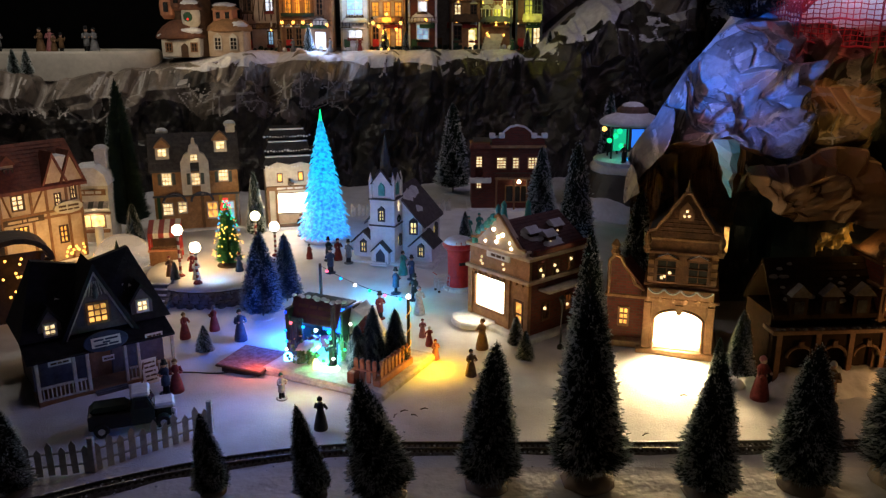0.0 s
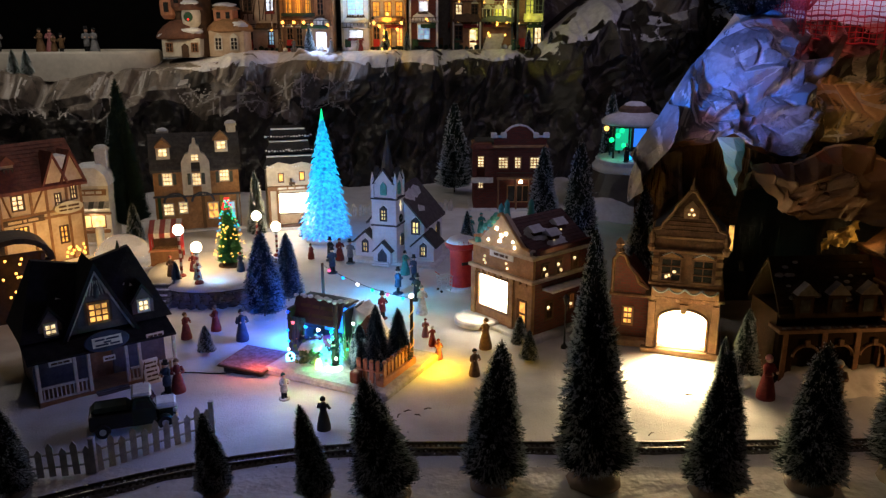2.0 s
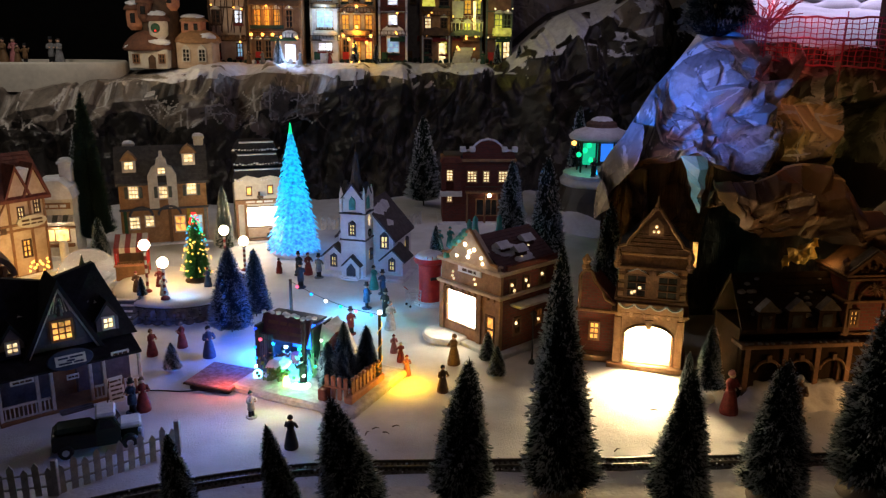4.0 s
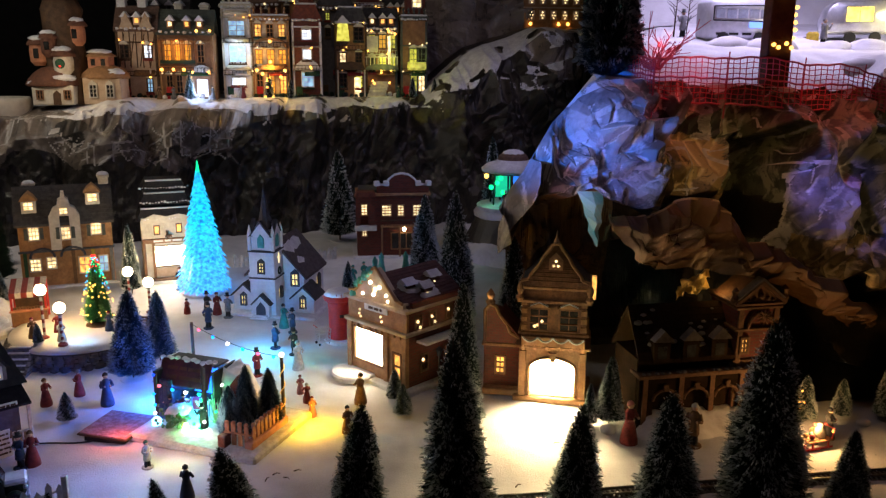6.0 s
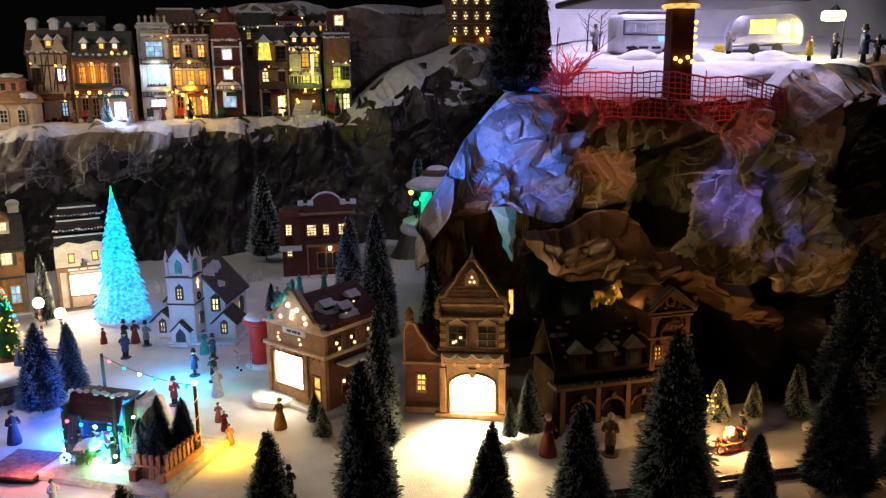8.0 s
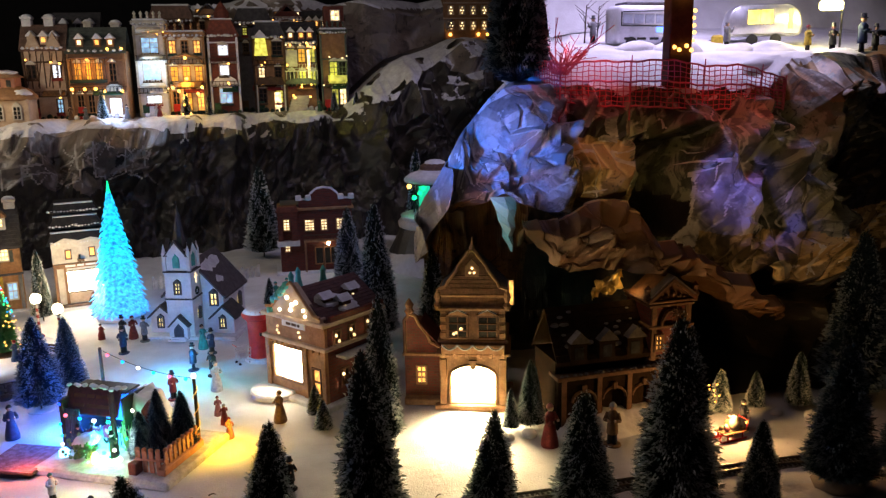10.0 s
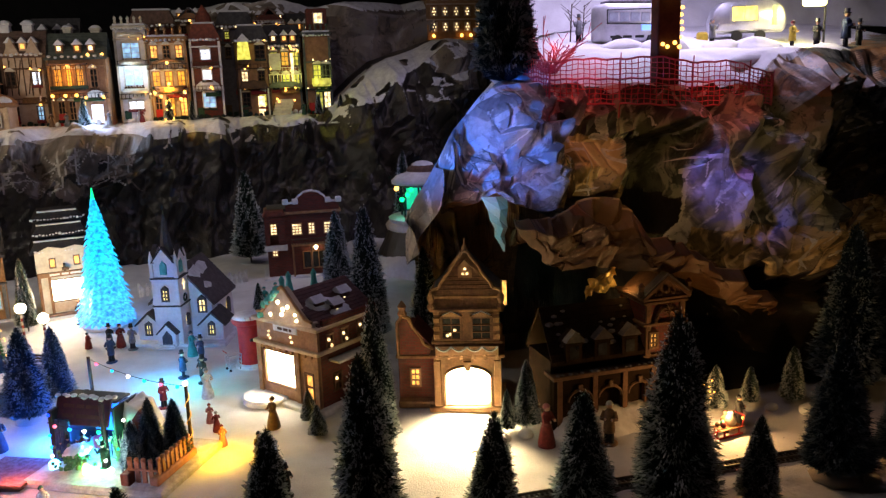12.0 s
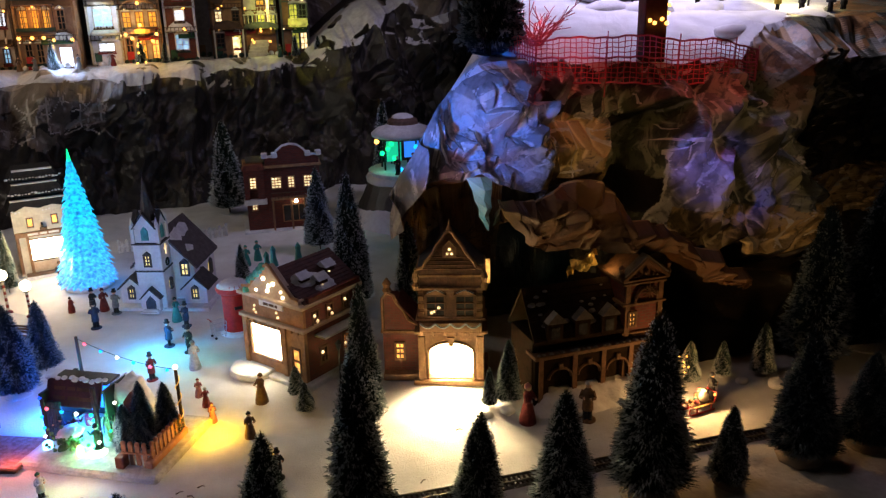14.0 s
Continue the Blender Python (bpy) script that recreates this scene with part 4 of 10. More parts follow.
def church():
    c = thing("church", "grey-blue stone church with a spire and yellow lit windows on snow", "church", place(-0.121, 1.985, -17, 0, 0.96))
    # tower in front
    t = 0.066
    part("tower", box(B(), -t / 2, t / 2, -0.095, -0.035, 0, 0.165, None, 0.001), GREY_STONE, c)
    bm = B()
    for z in (0.095, 0.163):
        box(bm, -t / 2 - 0.002, t / 2 + 0.002, -0.097, -0.033, z, z + 0.004)
    each("string_course", bm, SLATE, c)
    m = turn(0, 0, -0.095)
    part("belfry", box(B(), -t / 2 + 0.004, t / 2 - 0.004, -0.091, -0.039, 0.167, 0.205, None, 0.001), GREY_STONE, c)
    for a in range(4):
        mm = Matrix.Translation((0, -0.065, 0)) @ turn(90 * a)
        g = part("belfry_gable", prism(B(), [(-0.027, 0.205), (0.027, 0.205), (0, 0.238)], -0.031, -0.022, mm), GREY_STONE, c)
        part("gable_trim", prism(prism(B(), [(-0.030, 0.203), (-0.027, 0.203), (0, 0.237), (0, 0.243)], -0.0335, -0.022, mm), [(0.030, 0.203), (0, 0.243), (0, 0.237), (0.027, 0.203)], -0.0335, -0.022, mm), SLATE, g)
        bm = B()
        prism(bm, [(-0.008, 0.175), (0.008, 0.175), (0.008, 0.198), (0, 0.21), (-0.008, 0.198)], -0.0325, -0.028, mm)
        part("louvre", bm, TEAL, c, "teal arched louvre")
        px, py = (-1, 1)[a % 2] * 0.030, (-1, 1)[a // 2] * 0.027 - 0.065
        bm = B()
        box(bm, px - 0.004, px + 0.004, py - 0.004, py + 0.004, 0.16, 0.212)
        rod(bm, (px, py, 0.212), (px, py, 0.232), 0.0055, 0.0003, 4)
        part("pinnacle", bm, GREY_STONE, c)
    bm = B()
    rod(bm, (0, -0.065, 0.218), (0, -0.065, 0.325), 0.019, 0.0006, 8)
    rod(bm, (0, -0.065, 0.322), (0, -0.065, 0.338), 0.0007, 0.0007, 5)
    part("spire", bm, SLATE, c, "dark slate spire")
    window(c, m, 0, 0.125, 0.013, 0.026, SLATE, LIT_CHURCH, 2, 3, True)
    # porch with door
    bm = B()
    prism(bm, [(-0.021, 0), (0.021, 0), (0.021, 0.034), (0, 0.055), (-0.021, 0.034)], -0.112, -0.094)
    p = part("porch", bm, GREY_STONE, c)
    part("porch_roof", prism(prism(B(), [(-0.025, 0.031), (0, 0.056), (0, 0.061), (-0.027, 0.033)], -0.115, -0.094), [(0.025, 0.031), (0.027, 0.033), (0, 0.061), (0, 0.056)], -0.115, -0.094), SLATE, p)
    part("door", prism(B(), [(-0.012, 0), (0.012, 0), (0.012, 0.026), (0, 0.041), (-0.012, 0.026)], -0.1135, -0.11), DARK_PAINT, c, "dark arched door")
    # wreath and small cross on the tower's flank
    mr = turn(90, t / 2, -0.065)
    bm = B()
    for i in range(12):
        ball(bm, (t / 2 + 0.001, -0.065 + 0.008 * math.cos(i * math.pi / 6), 0.112 + 0.008 * math.sin(i * math.pi / 6)), 0.003, 0, 6)
    part("wreath", bm, NEEDLE, c, "small green wreath")
    part("lit_cross", box(box(B(), t / 2, t / 2 + 0.0015, -0.067, -0.063, 0.132, 0.158), t / 2, t / 2 + 0.0014, -0.073, -0.057, 0.146, 0.150), LIT_WARM, c, "lit cross")
    window(c, mr, 0, 0.055, 0.009, 0.02, SLATE, LIT_CHURCH, 1, 2, True)
    # nave
    w, d, ze, zr = 0.150, 0.15, 0.092, 0.175
    nv = turn(0, 0.012, 0.04)
    bm = B()
    prism(bm, [(-w / 2, 0), (w / 2, 0), (w / 2, ze), (0, zr), (-w / 2, ze)], -d / 2, d / 2, nv)
    part("nave", bm, GREY_STONE, c)
    gable_roof(c, MAUVE_ROOF, w, d, ze, zr, 0.008, 0.005, "y", nv, True, 5)
    for x in (-0.05, 0.052):
        window(c, nv @ turn(0, 0, -d / 2), x, 0.082, 0.017, 0.030, DARK_PAINT, LIT_CHURCH, 2, 2, True)
    for y in (-0.04, 0.03):
        window(c, nv @ turn(90, w / 2, 0), y, 0.05, 0.014, 0.028, DARK_PAINT, LIT_CHURCH, 2, 2, True)
    # side chapels
    for x in (-0.064, 0.094):
        s = turn(0, x, -0.035)
        ch = part("chapel", prism(B(), [(-0.028, 0), (0.028, 0), (0.028, 0.042), (0, 0.068), (-0.028, 0.042)], -0.03, 0.04, s), GREY_STONE, c)
        part("chapel_roof", prism(prism(B(), [(-0.034, 0.038), (0, 0.069), (0, 0.075), (-0.036, 0.041)], -0.035, 0.04, s), [(0.034, 0.038), (0.036, 0.041), (0, 0.075), (0, 0.069)], -0.035, 0.04, s), SLATE, ch)
        window(c, s @ turn(0, 0, -0.03), 0, 0.030, 0.012, 0.024, DARK_PAINT, LIT_CHURCH, 2, 2, True)
    part("ground_snow", box(B(), -0.1, 0.135, -0.1, 0.125, -0.012, 0.003, None, 0.0025), ROOF_SNOW, c)
    for k in (0, 1):
        part("step", box(B(), -0.018 - 0.004 * k, 0.018 + 0.004 * k, -0.122 - 0.006 * k, -0.1, 0.0, 0.007 - 0.003 * k), ROOF_SNOW, c)


def garlands(bm, x0, x1, y, z, n, drop=0.007, r=0.0016):
    """Swags hung from point to point."""
    for i in range(n):
        a, b = x0 + (x1 - x0) * i / n, x0 + (x1 - x0) * (i + 1) / n
        last = None
        for k in range(9):
            t = k / 8
            p = Vector((a + (b - a) * t, y, z - drop * 4 * t * (1 - t)))
            if last:
                rod(bm, last, p, r, r, 5)
            last = p


def bank():
    h = thing("toy_shop", "cream-fronted brick shop with a blazing display window on snow", "shop building", place(0.170, 1.560, -50, 0, 1.06))
    w, d = 0.158, 0.150
    slab(h, w + 0.03, d + 0.035, 0.006, ROOF_SNOW)
    f = [(-0.022, 0.062, 0.078, 0.062, 1, 1, LIT_WHITE), (0.054, 0.042, 0.018, 0.048, 1, 2, LIT_AMBER)]
    s = [(-0.045, 0.122, 0.014, 0.026, 2, 2, DARK_PANE), (-0.008, 0.124, 0.014, 0.026, 2, 2, DARK_PANE), (0.035, 0.128, 0.014, 0.026, 2, 2, DARK_PANE), (-0.03, 0.045, 0.016, 0.03, 2, 2, DARK_PANE), (0.03, 0.05, 0.014, 0.03, 2, 2, LIT_AMBER)]
    walled(h, w, d, 0.0, 0.150, f, s, (), TAN_STONE, DIM_TAN_STONE, 0.006, BRICK)
    bm = B()
    for x in (-w / 2 + 0.004, 0.027, w / 2 - 0.004):
        box(bm, x - 0.006, x + 0.006, -d / 2 - 0.004, -d / 2 - 0.0005, 0.006, 0.105, None, 0.001)
    each("pilaster", bm, TAN_STONE, h)
    for z in (0.104, 0.148):
        part("cornice", box(B(), -w / 2 - 0.006, w / 2 + 0.006, -d / 2 - 0.008, d / 2 + 0.004, z, z + 0.007, None, 0.0015), CREAM, h)
    # stepped gable front
    part("front_gable", prism(B(), [(-0.072, 0.155), (0.072, 0.155), (0.072, 0.163), (0.056, 0.165), (0.030, 0.190), (0.009, 0.212), (0, 0.218), (-0.009, 0.212), (-0.030, 0.190), (-0.056, 0.165), (-0.072, 0.163)], -d / 2 - 0.002, -d / 2 + 0.012), CREAM, h)
    bm = B()
    edge = [(-0.072, 0.165), (-0.056, 0.167), (-0.030, 0.192), (-0.009, 0.214), (0, 0.220), (0.009, 0.214), (0.030, 0.192), (0.056, 0.167), (0.072, 0.165)]
    for a, b in zip(edge, edge[1:]):
        rod(bm, (a[0], -d / 2 - 0.003, a[1]), (b[0], -d / 2 - 0.003, b[1]), 0.003, 0.003, 6)
    part("gable_coping", bm, TAN_STONE, h)
    part("roof_parapet", box(B(), w / 2 - 0.004, w / 2 + 0.004, -d / 2 + 0.012, d / 2, 0.154, 0.166, None, 0.001), BRICK, h)
    bm = B()
    for k in range(9):
        box(bm, -w / 2 + 0.010 + 0.0165 * k, -w / 2 + 0.016 + 0.0165 * k, -d / 2 - 0.007, -d / 2 - 0.0005, 0.098, 0.104, None, 0.0006)
    each("bracket", bm, TAN_STONE, h)
    bm = B()
    for x, z in ((-0.062, 0.158), (-0.05, 0.18), (-0.03, 0.196), (-0.014, 0.212), (-0.022, 0.204), (-0.04, 0.188)):
        ball(bm, (x, -d / 2 - 0.002, z), 0.008, 0, 7)
    stuff("greenery", bm, TEAL, h, "teal tinsel along the gable")
    bm = B()
    for x, z in ((-0.012, 0.19), (0.0, 0.178), (0.012, 0.184), (-0.004, 0.168), (-0.034, 0.164), (0.034, 0.162), (0.03, 0.172)):
        ball(bm, (x, -d / 2 - 0.003, z), 0.0034 if abs(x) < 0.02 else 0.0025, 0, 8)
    stuff("gable_lights", bm, LIT_WHITE, h, "round lit holes in the gable")
    bm = B()
    for x, z in ((-0.045, 0.13), (-0.047, 0.122), (0.012, 0.128), (0.015, 0.119), (-0.043, 0.117)):
        ball(bm, (x, -d / 2 - 0.001, z), 0.0027, 0, 6)
    stuff("front_lights", bm, LIT_WARM, h)
    bm = B()
    for yy, z in ((-0.049, 0.128), (-0.042, 0.116), (-0.012, 0.130), (-0.004, 0.118), (0.032, 0.134), (-0.035, 0.052), (0.027, 0.046)):
        ball(bm, (w / 2 + 0.002, yy, z), 0.0032, 0, 8)
    stuff("side_lights", bm, LIT_WARM, h, "small round window lights")
    bm = B()
    box(bm, -0.03, 0.03, -d / 2 - 0.003, -d / 2, 0.135, 0.147)
    sg = part("sign", bm, SIGN_WHITE, h, "white name board")
    bm = B()
    text_bars(bm, turn(0, 0, -d / 2 - 0.0031, 0.141), 0.036, 0.005, (2, 2, 1))
    stuff("lettering", bm, DARK_WOOD, sg)
    gable_roof(h, MAROON_ROOF, w - 0.01, d - 0.012, 0.152, 0.200, 0.006, 0.005, "y", turn(0, 0, 0.006), True, 8)
    for x, y, z in ((0.035, -0.03, 0.176), (0.05, 0.0, 0.168), (0.03, 0.04, 0.178)):
        dm = part("dormer", box(B(), x - 0.011, x + 0.011, y - 0.012, y + 0.012, z - 0.012, z + 0.012, None, 0.001), MAROON_ROOF, h)
        part("dormer_roof", prism(B(), [(x - 0.015, z + 0.011), (x + 0.015, z + 0.011), (x, z + 0.022)], y - 0.015, y + 0.014), ROOF_SNOW, dm)
        part("dormer_light", ball(B(), (x + 0.0105, y - 0.004, z), 0.0034, 0, 7), LIT_WARM, dm)
    bm = B()
    for i, (x, y) in enumerate(((-0.03, -0.05), (-0.045, -0.02), (-0.02, 0.02))):
        lathe(bm, [(0.008, 0.18), (0.009, 0.19), (0.006, 0.205), (0.0045, 0.215), (0.0055, 0.222), (0.001, 0.23)], 8, (x, y, 0))
    each("finial", bm, TEAL, h, "teal painted roof figure")
    # rounded lit step before the window, side awning
    part("step", lathe(B(), [(0.045, 0.0), (0.046, 0.008), (0.043, 0.011)], 22, (-0.05, -d / 2 - 0.012, 0)), ROOF_SNOW, h)
    part("side_awning", prism(B(), [(-0.05, 0.088), (0.045, 0.088), (0.045, 0.092), (-0.05, 0.092)], -0.026, 0.0, turn(90, w / 2, 0)), ROOF_SNOW, h)
    part("door", box(B(), 0.045, 0.063, -d / 2 - 0.0035, -d / 2 - 0.0022, 0.006, 0.018), WOOD, h)


def fire_station():
    h = thing("fire_station", "tan stone gabled fire station with a blazing arched doorway", "building", place(0.448, 1.440, -17, 0, 0.98))
    w, d = 0.128, 0.11
    y = -d / 2
    slab(h, w + 0.02, d + 0.02, 0.008, TAN_STONE)
    # ground floor with a wide arched door
    bm = B()
    wall_face(bm, turn(0, 0, y), w, 0.0, 0.106, [(0, 0.0480, 0.084, 0.0768)], 0.0222)
    prism(bm, [(-0.042, 0.0865), (-0.042, 0.064)] + [(-0.042 * math.cos(i * math.pi / 16), 0.064 + 0.0205 * math.sin(i * math.pi / 16)) for i in range(1, 9)] + [(0, 0.0865)], y, y + 0.019)
    prism(bm, [(0.042, 0.0865), (0, 0.0865)] + [(0.042 * math.cos(i * math.pi / 16), 0.064 + 0.0205 * math.sin(i * math.pi / 16)) for i in range(8, 0, -1)] + [(0.042, 0.064)], y, y + 0.019)
    part("front_wall", bm, TAN_STONE, h)
    part("lit_doorway", box(B(), -0.0425, 0.0425, y + 0.0200, y + 0.0215, 0.0085, 0.0866), LIT_FIRE, h, "blazing white-yellow doorway")
    bm = B()
    last = None
    for i in range(17):
        t = i * math.pi / 16
        p = Vector((-0.045 * math.cos(t), y - 0.001, 0.064 + 0.0235 * math.sin(t)))
        if last:
            rod(bm, last, p, 0.0028, 0.0028, 6)
        last = p
    for s in (-1, 1):
        rod(bm, (s * 0.045, y - 0.001, 0.006), (s * 0.045, y - 0.001, 0.064), 0.0028, 0.0028, 6)
    part("door_arch", bm, TAN_STONE, h)
    bm = B()
    for x in (-w / 2 + 0.007, w / 2 - 0.007):
        box(bm, x - 0.007, x + 0.007, y - 0.004, y - 0.0005, 0.0, 0.100, None, 0.0012)
    each("pilaster", bm, TAN_STONE, h)
    for z, e in ((0.106, 0.007), (0.132, 0.003), (0.196, 0.006), (0.222, 0.004)):
        part("cornice", box(B(), -w / 2 - e, w / 2 + e, y - e, d / 2, z, z + 0.006, None, 0.0015), TAN_STONE, h)
    # balcony band with swags
    part("balcony", box(B(), -w / 2 + 0.004, w / 2 - 0.004, y - 0.010, y, 0.112, 0.131, None, 0.001), TAN_STONE, h)
    bm = B()
    garlands(bm, -w / 2 + 0.006, w / 2 - 0.006, y - 0.011, 0.130, 4, 0.009, 0.002)
    stuff("garland", bm, FROST, h, "frosted swags")
    # upper floors, darkened in colour where the door's light falls off
    bm = B()
    wall_face(bm, turn(0, 0, y), w - 0.006, 0.138, 0.222, [(-0.028, 0.164, 0.034, 0.042), (0.028, 0.164, 0.034, 0.042)], 0.008)
    part("upper_wall", bm, DIM_TAN_STONE, h)
    for x in (-0.028, 0.028):
        window(h, turn(0, 0, y), x, 0.164, 0.034, 0.042, DIM_TAN_STONE, DARK_PANE, 2, 3)
    part("side_walls", box(box(B(), -w / 2 + 0.004, w / 2 - 0.004, y + 0.0125, d / 2 - 0.002, 0.1065, 0.222), -w / 2 + 0.0042, w / 2 - 0.0042, y + 0.0230, d / 2 - 0.0022, 0.0, 0.106), BRICK, h)
    bm = B()
    for p in ((-0.030, y - 0.003, 0.153), (-0.022, y - 0.003, 0.160), (-0.036, y - 0.003, 0.150)):
        ball(bm, p, 0.0032, 0, 7)
    stuff("window_lights", bm, LIT_WARM, h)
    # curved gable, in the same darkened stone
    prof = [(-0.066, 0.228), (-0.064, 0.238), (-0.050, 0.242), (-0.046, 0.252), (-0.030, 0.272), (-0.026, 0.282), (-0.012, 0.300), (-0.006, 0.310), (0, 0.312)]
    full = prof + [(-x, z) for x, z in prof[-2::-1]]
    part("gable", prism(B(), full, y - 0.002, y + 0.012), DIM_TAN_STONE, h)
    bm = B()
    for a, b in zip(full, full[1:]):
        rod(bm, (a[0], y - 0.002, a[1]), (b[0], y - 0.002, b[1]), 0.0035, 0.0035, 6)
    lathe(bm, [(0.004, 0.308), (0.006, 0.316), (0.003, 0.322), (0.0008, 0.335)], 8, (0, y + 0.003, 0))
    stuff("gable_coping", bm, TAN_STONE, h)
    for z in (0.236, 0.244, 0.252, 0.26):
        part("gable_board", box(B(), -0.05 + (z - 0.236) * 0.7, 0.05 - (z - 0.236) * 0.7, y - 0.004, y - 0.0022, z, z + 0.004), DIM_TAN_STONE, h)
    bm = B()
    prism(bm, [(-0.013, 0.262), (0.013, 0.262), (0.013, 0.282), (0, 0.296), (-0.013, 0.282)], y - 0.006, y - 0.002)
    nb = part("niche", bm, TAN_STONE, h)
    bm = B()
    for p in ((-0.004, 0.270), (0.004, 0.270), (0, 0.279)):
        ball(bm, (p[0], y - 0.0065, p[1]), 0.0026, 0, 7)
    stuff("niche_lights", bm, LIT_WARM, nb)
    gable_roof(h, SLATE, w - 0.004, d - 0.02, 0.224, 0.285, 0.002, 0.005, "y", turn(0, 0, 0.008), False)
    part("lantern", box(B(), w / 2 + 0.004, w / 2 + 0.012, -0.03, -0.018, 0.20, 0.245), LIT_AMBER, h, "amber lit strip on the flank")
    # corner urns, keystone, brackets and quoins
    bm = B()
    for x in (-w / 2 - 0.001, w / 2 + 0.001):
        lathe(bm, [(0.006, 0.200), (0.008, 0.206), (0.004, 0.212), (0.007, 0.222), (0.005, 0.230), (0.001, 0.236)], 8, (x, y - 0.002, 0.0))
    each("urn", bm, TAN_STONE, h)
    part("keystone", prism(B(), [(-0.005, 0.080), (0.005, 0.080), (0.007, 0.098), (-0.007, 0.098)], y - 0.006, y - 0.0005), TAN_STONE, h)
    bm = B()
    for x in (-0.056, -0.034, -0.011, 0.011, 0.034, 0.056):
        prism(bm, [(-0.009, 0.112), (0, 0.100), (0, 0.112)], x - 0.003, x + 0.003, turn(90, 0, y - 0.0005) @ Matrix.Scale(1, 4))
    each("bracket", bm, TAN_STONE, h)
    bm = B()
    for z in (0.142, 0.158, 0.174, 0.190):
        for sx in (-1, 1):
            box(bm, sx * (w / 2 - 0.008) - 0.006, sx * (w / 2 - 0.008) + 0.006, y - 0.0025, y - 0.0003, z, z + 0.010, None, 0.0008)
    each("quoin", bm, TAN_STONE, h)
    for sx in (-1, 1):
        x0 = sx * 0.028
        hood = part("window_hood", prism(B(), [(x0 - 0.021, 0.188), (x0 + 0.021, 0.188), (x0, 0.197)], y - 0.008, y - 0.0003), TAN_STONE, h)
        part("hood_snow", prism(B(), [(x0 - 0.017, 0.1905), (x0 + 0.017, 0.1905), (x0, 0.199)], y - 0.0075, y - 0.001), ROOF_SNOW, hood)
    # low side wing with a curved gable
    m = turn(0, -w / 2 - 0.036, 0.012)
    ww = 0.070
    bm = B()
    wall_face(bm, m @ turn(0, 0, -0.042), ww, 0, 0.096, [(-0.002, 0.058, 0.016, 0.034)], 0.006)
    part("wing_wall", bm, BRICK, h)
    window(h, m @ turn(0, 0, -0.042), -0.002, 0.058, 0.016, 0.034, TAN_STONE, LIT_AMBER, 2, 3)
    part("wing_body", box(B(), -ww / 2 + 0.001, ww / 2 - 0.001, -0.034, 0.04, 0, 0.096, m), BRICK, h)
    part("wing_cornice", box(B(), -ww / 2 - 0.004, ww / 2, -0.047, 0.04, 0.096, 0.102, m, 0.001), TAN_STONE, h)
    pr = [(-0.034, 0.102), (-0.034, 0.168), (-0.024, 0.180), (-0.012, 0.176), (-0.006, 0.160), (0.010, 0.140), (0.016, 0.124), (0.035, 0.114), (0.035, 0.102)]
    part("wing_gable", prism(B(), pr, -0.043, -0.03, m), BRICK, h)
    bm = B()
    for a, b in zip(pr[:-1], pr[1:-1]):
        rod(bm, m @ Vector((a[0], -0.043, a[1])), m @ Vector((b[0], -0.043, b[1])), 0.0035, 0.0035, 6)
    lathe(bm, [(0.006, 0.176), (0.010, 0.184), (0.006, 0.190), (0.009, 0.198), (0.004, 0.206), (0.001, 0.210)], 8, tuple(m @ Vector((-0.024, -0.038, 0))))
    stuff("wing_coping", bm, TAN_STONE, h)
    bm = B()
    for k in range(7):
        x0, x1 = -0.004 + 0.0055 * k, 0.002 + 0.0055 * k
        prism(bm, [(x0, 0.158 - 0.0062 * k), (x1, 0.151 - 0.0062 * k), (x1 + 0.0008, 0.1535 - 0.0062 * k), (x0 + 0.0008, 0.1615 - 0.0062 * k)], -0.046, 0.036, m)
    stuff("wing_tiles", bm, RED_ROOF, h, "red tiles with a little snow")
    part("wing_body_top", prism(B(), [(-0.033, 0.1021), (0.034, 0.1021), (0.034, 0.112), (-0.006, 0.152), (-0.033, 0.156)], -0.0295, 0.036, m), BRICK, h)
    part("wing_step", box(B(), -ww / 2, ww / 2, -0.062, -0.04, 0, 0.014, m, 0.002), TAN_STONE, h)


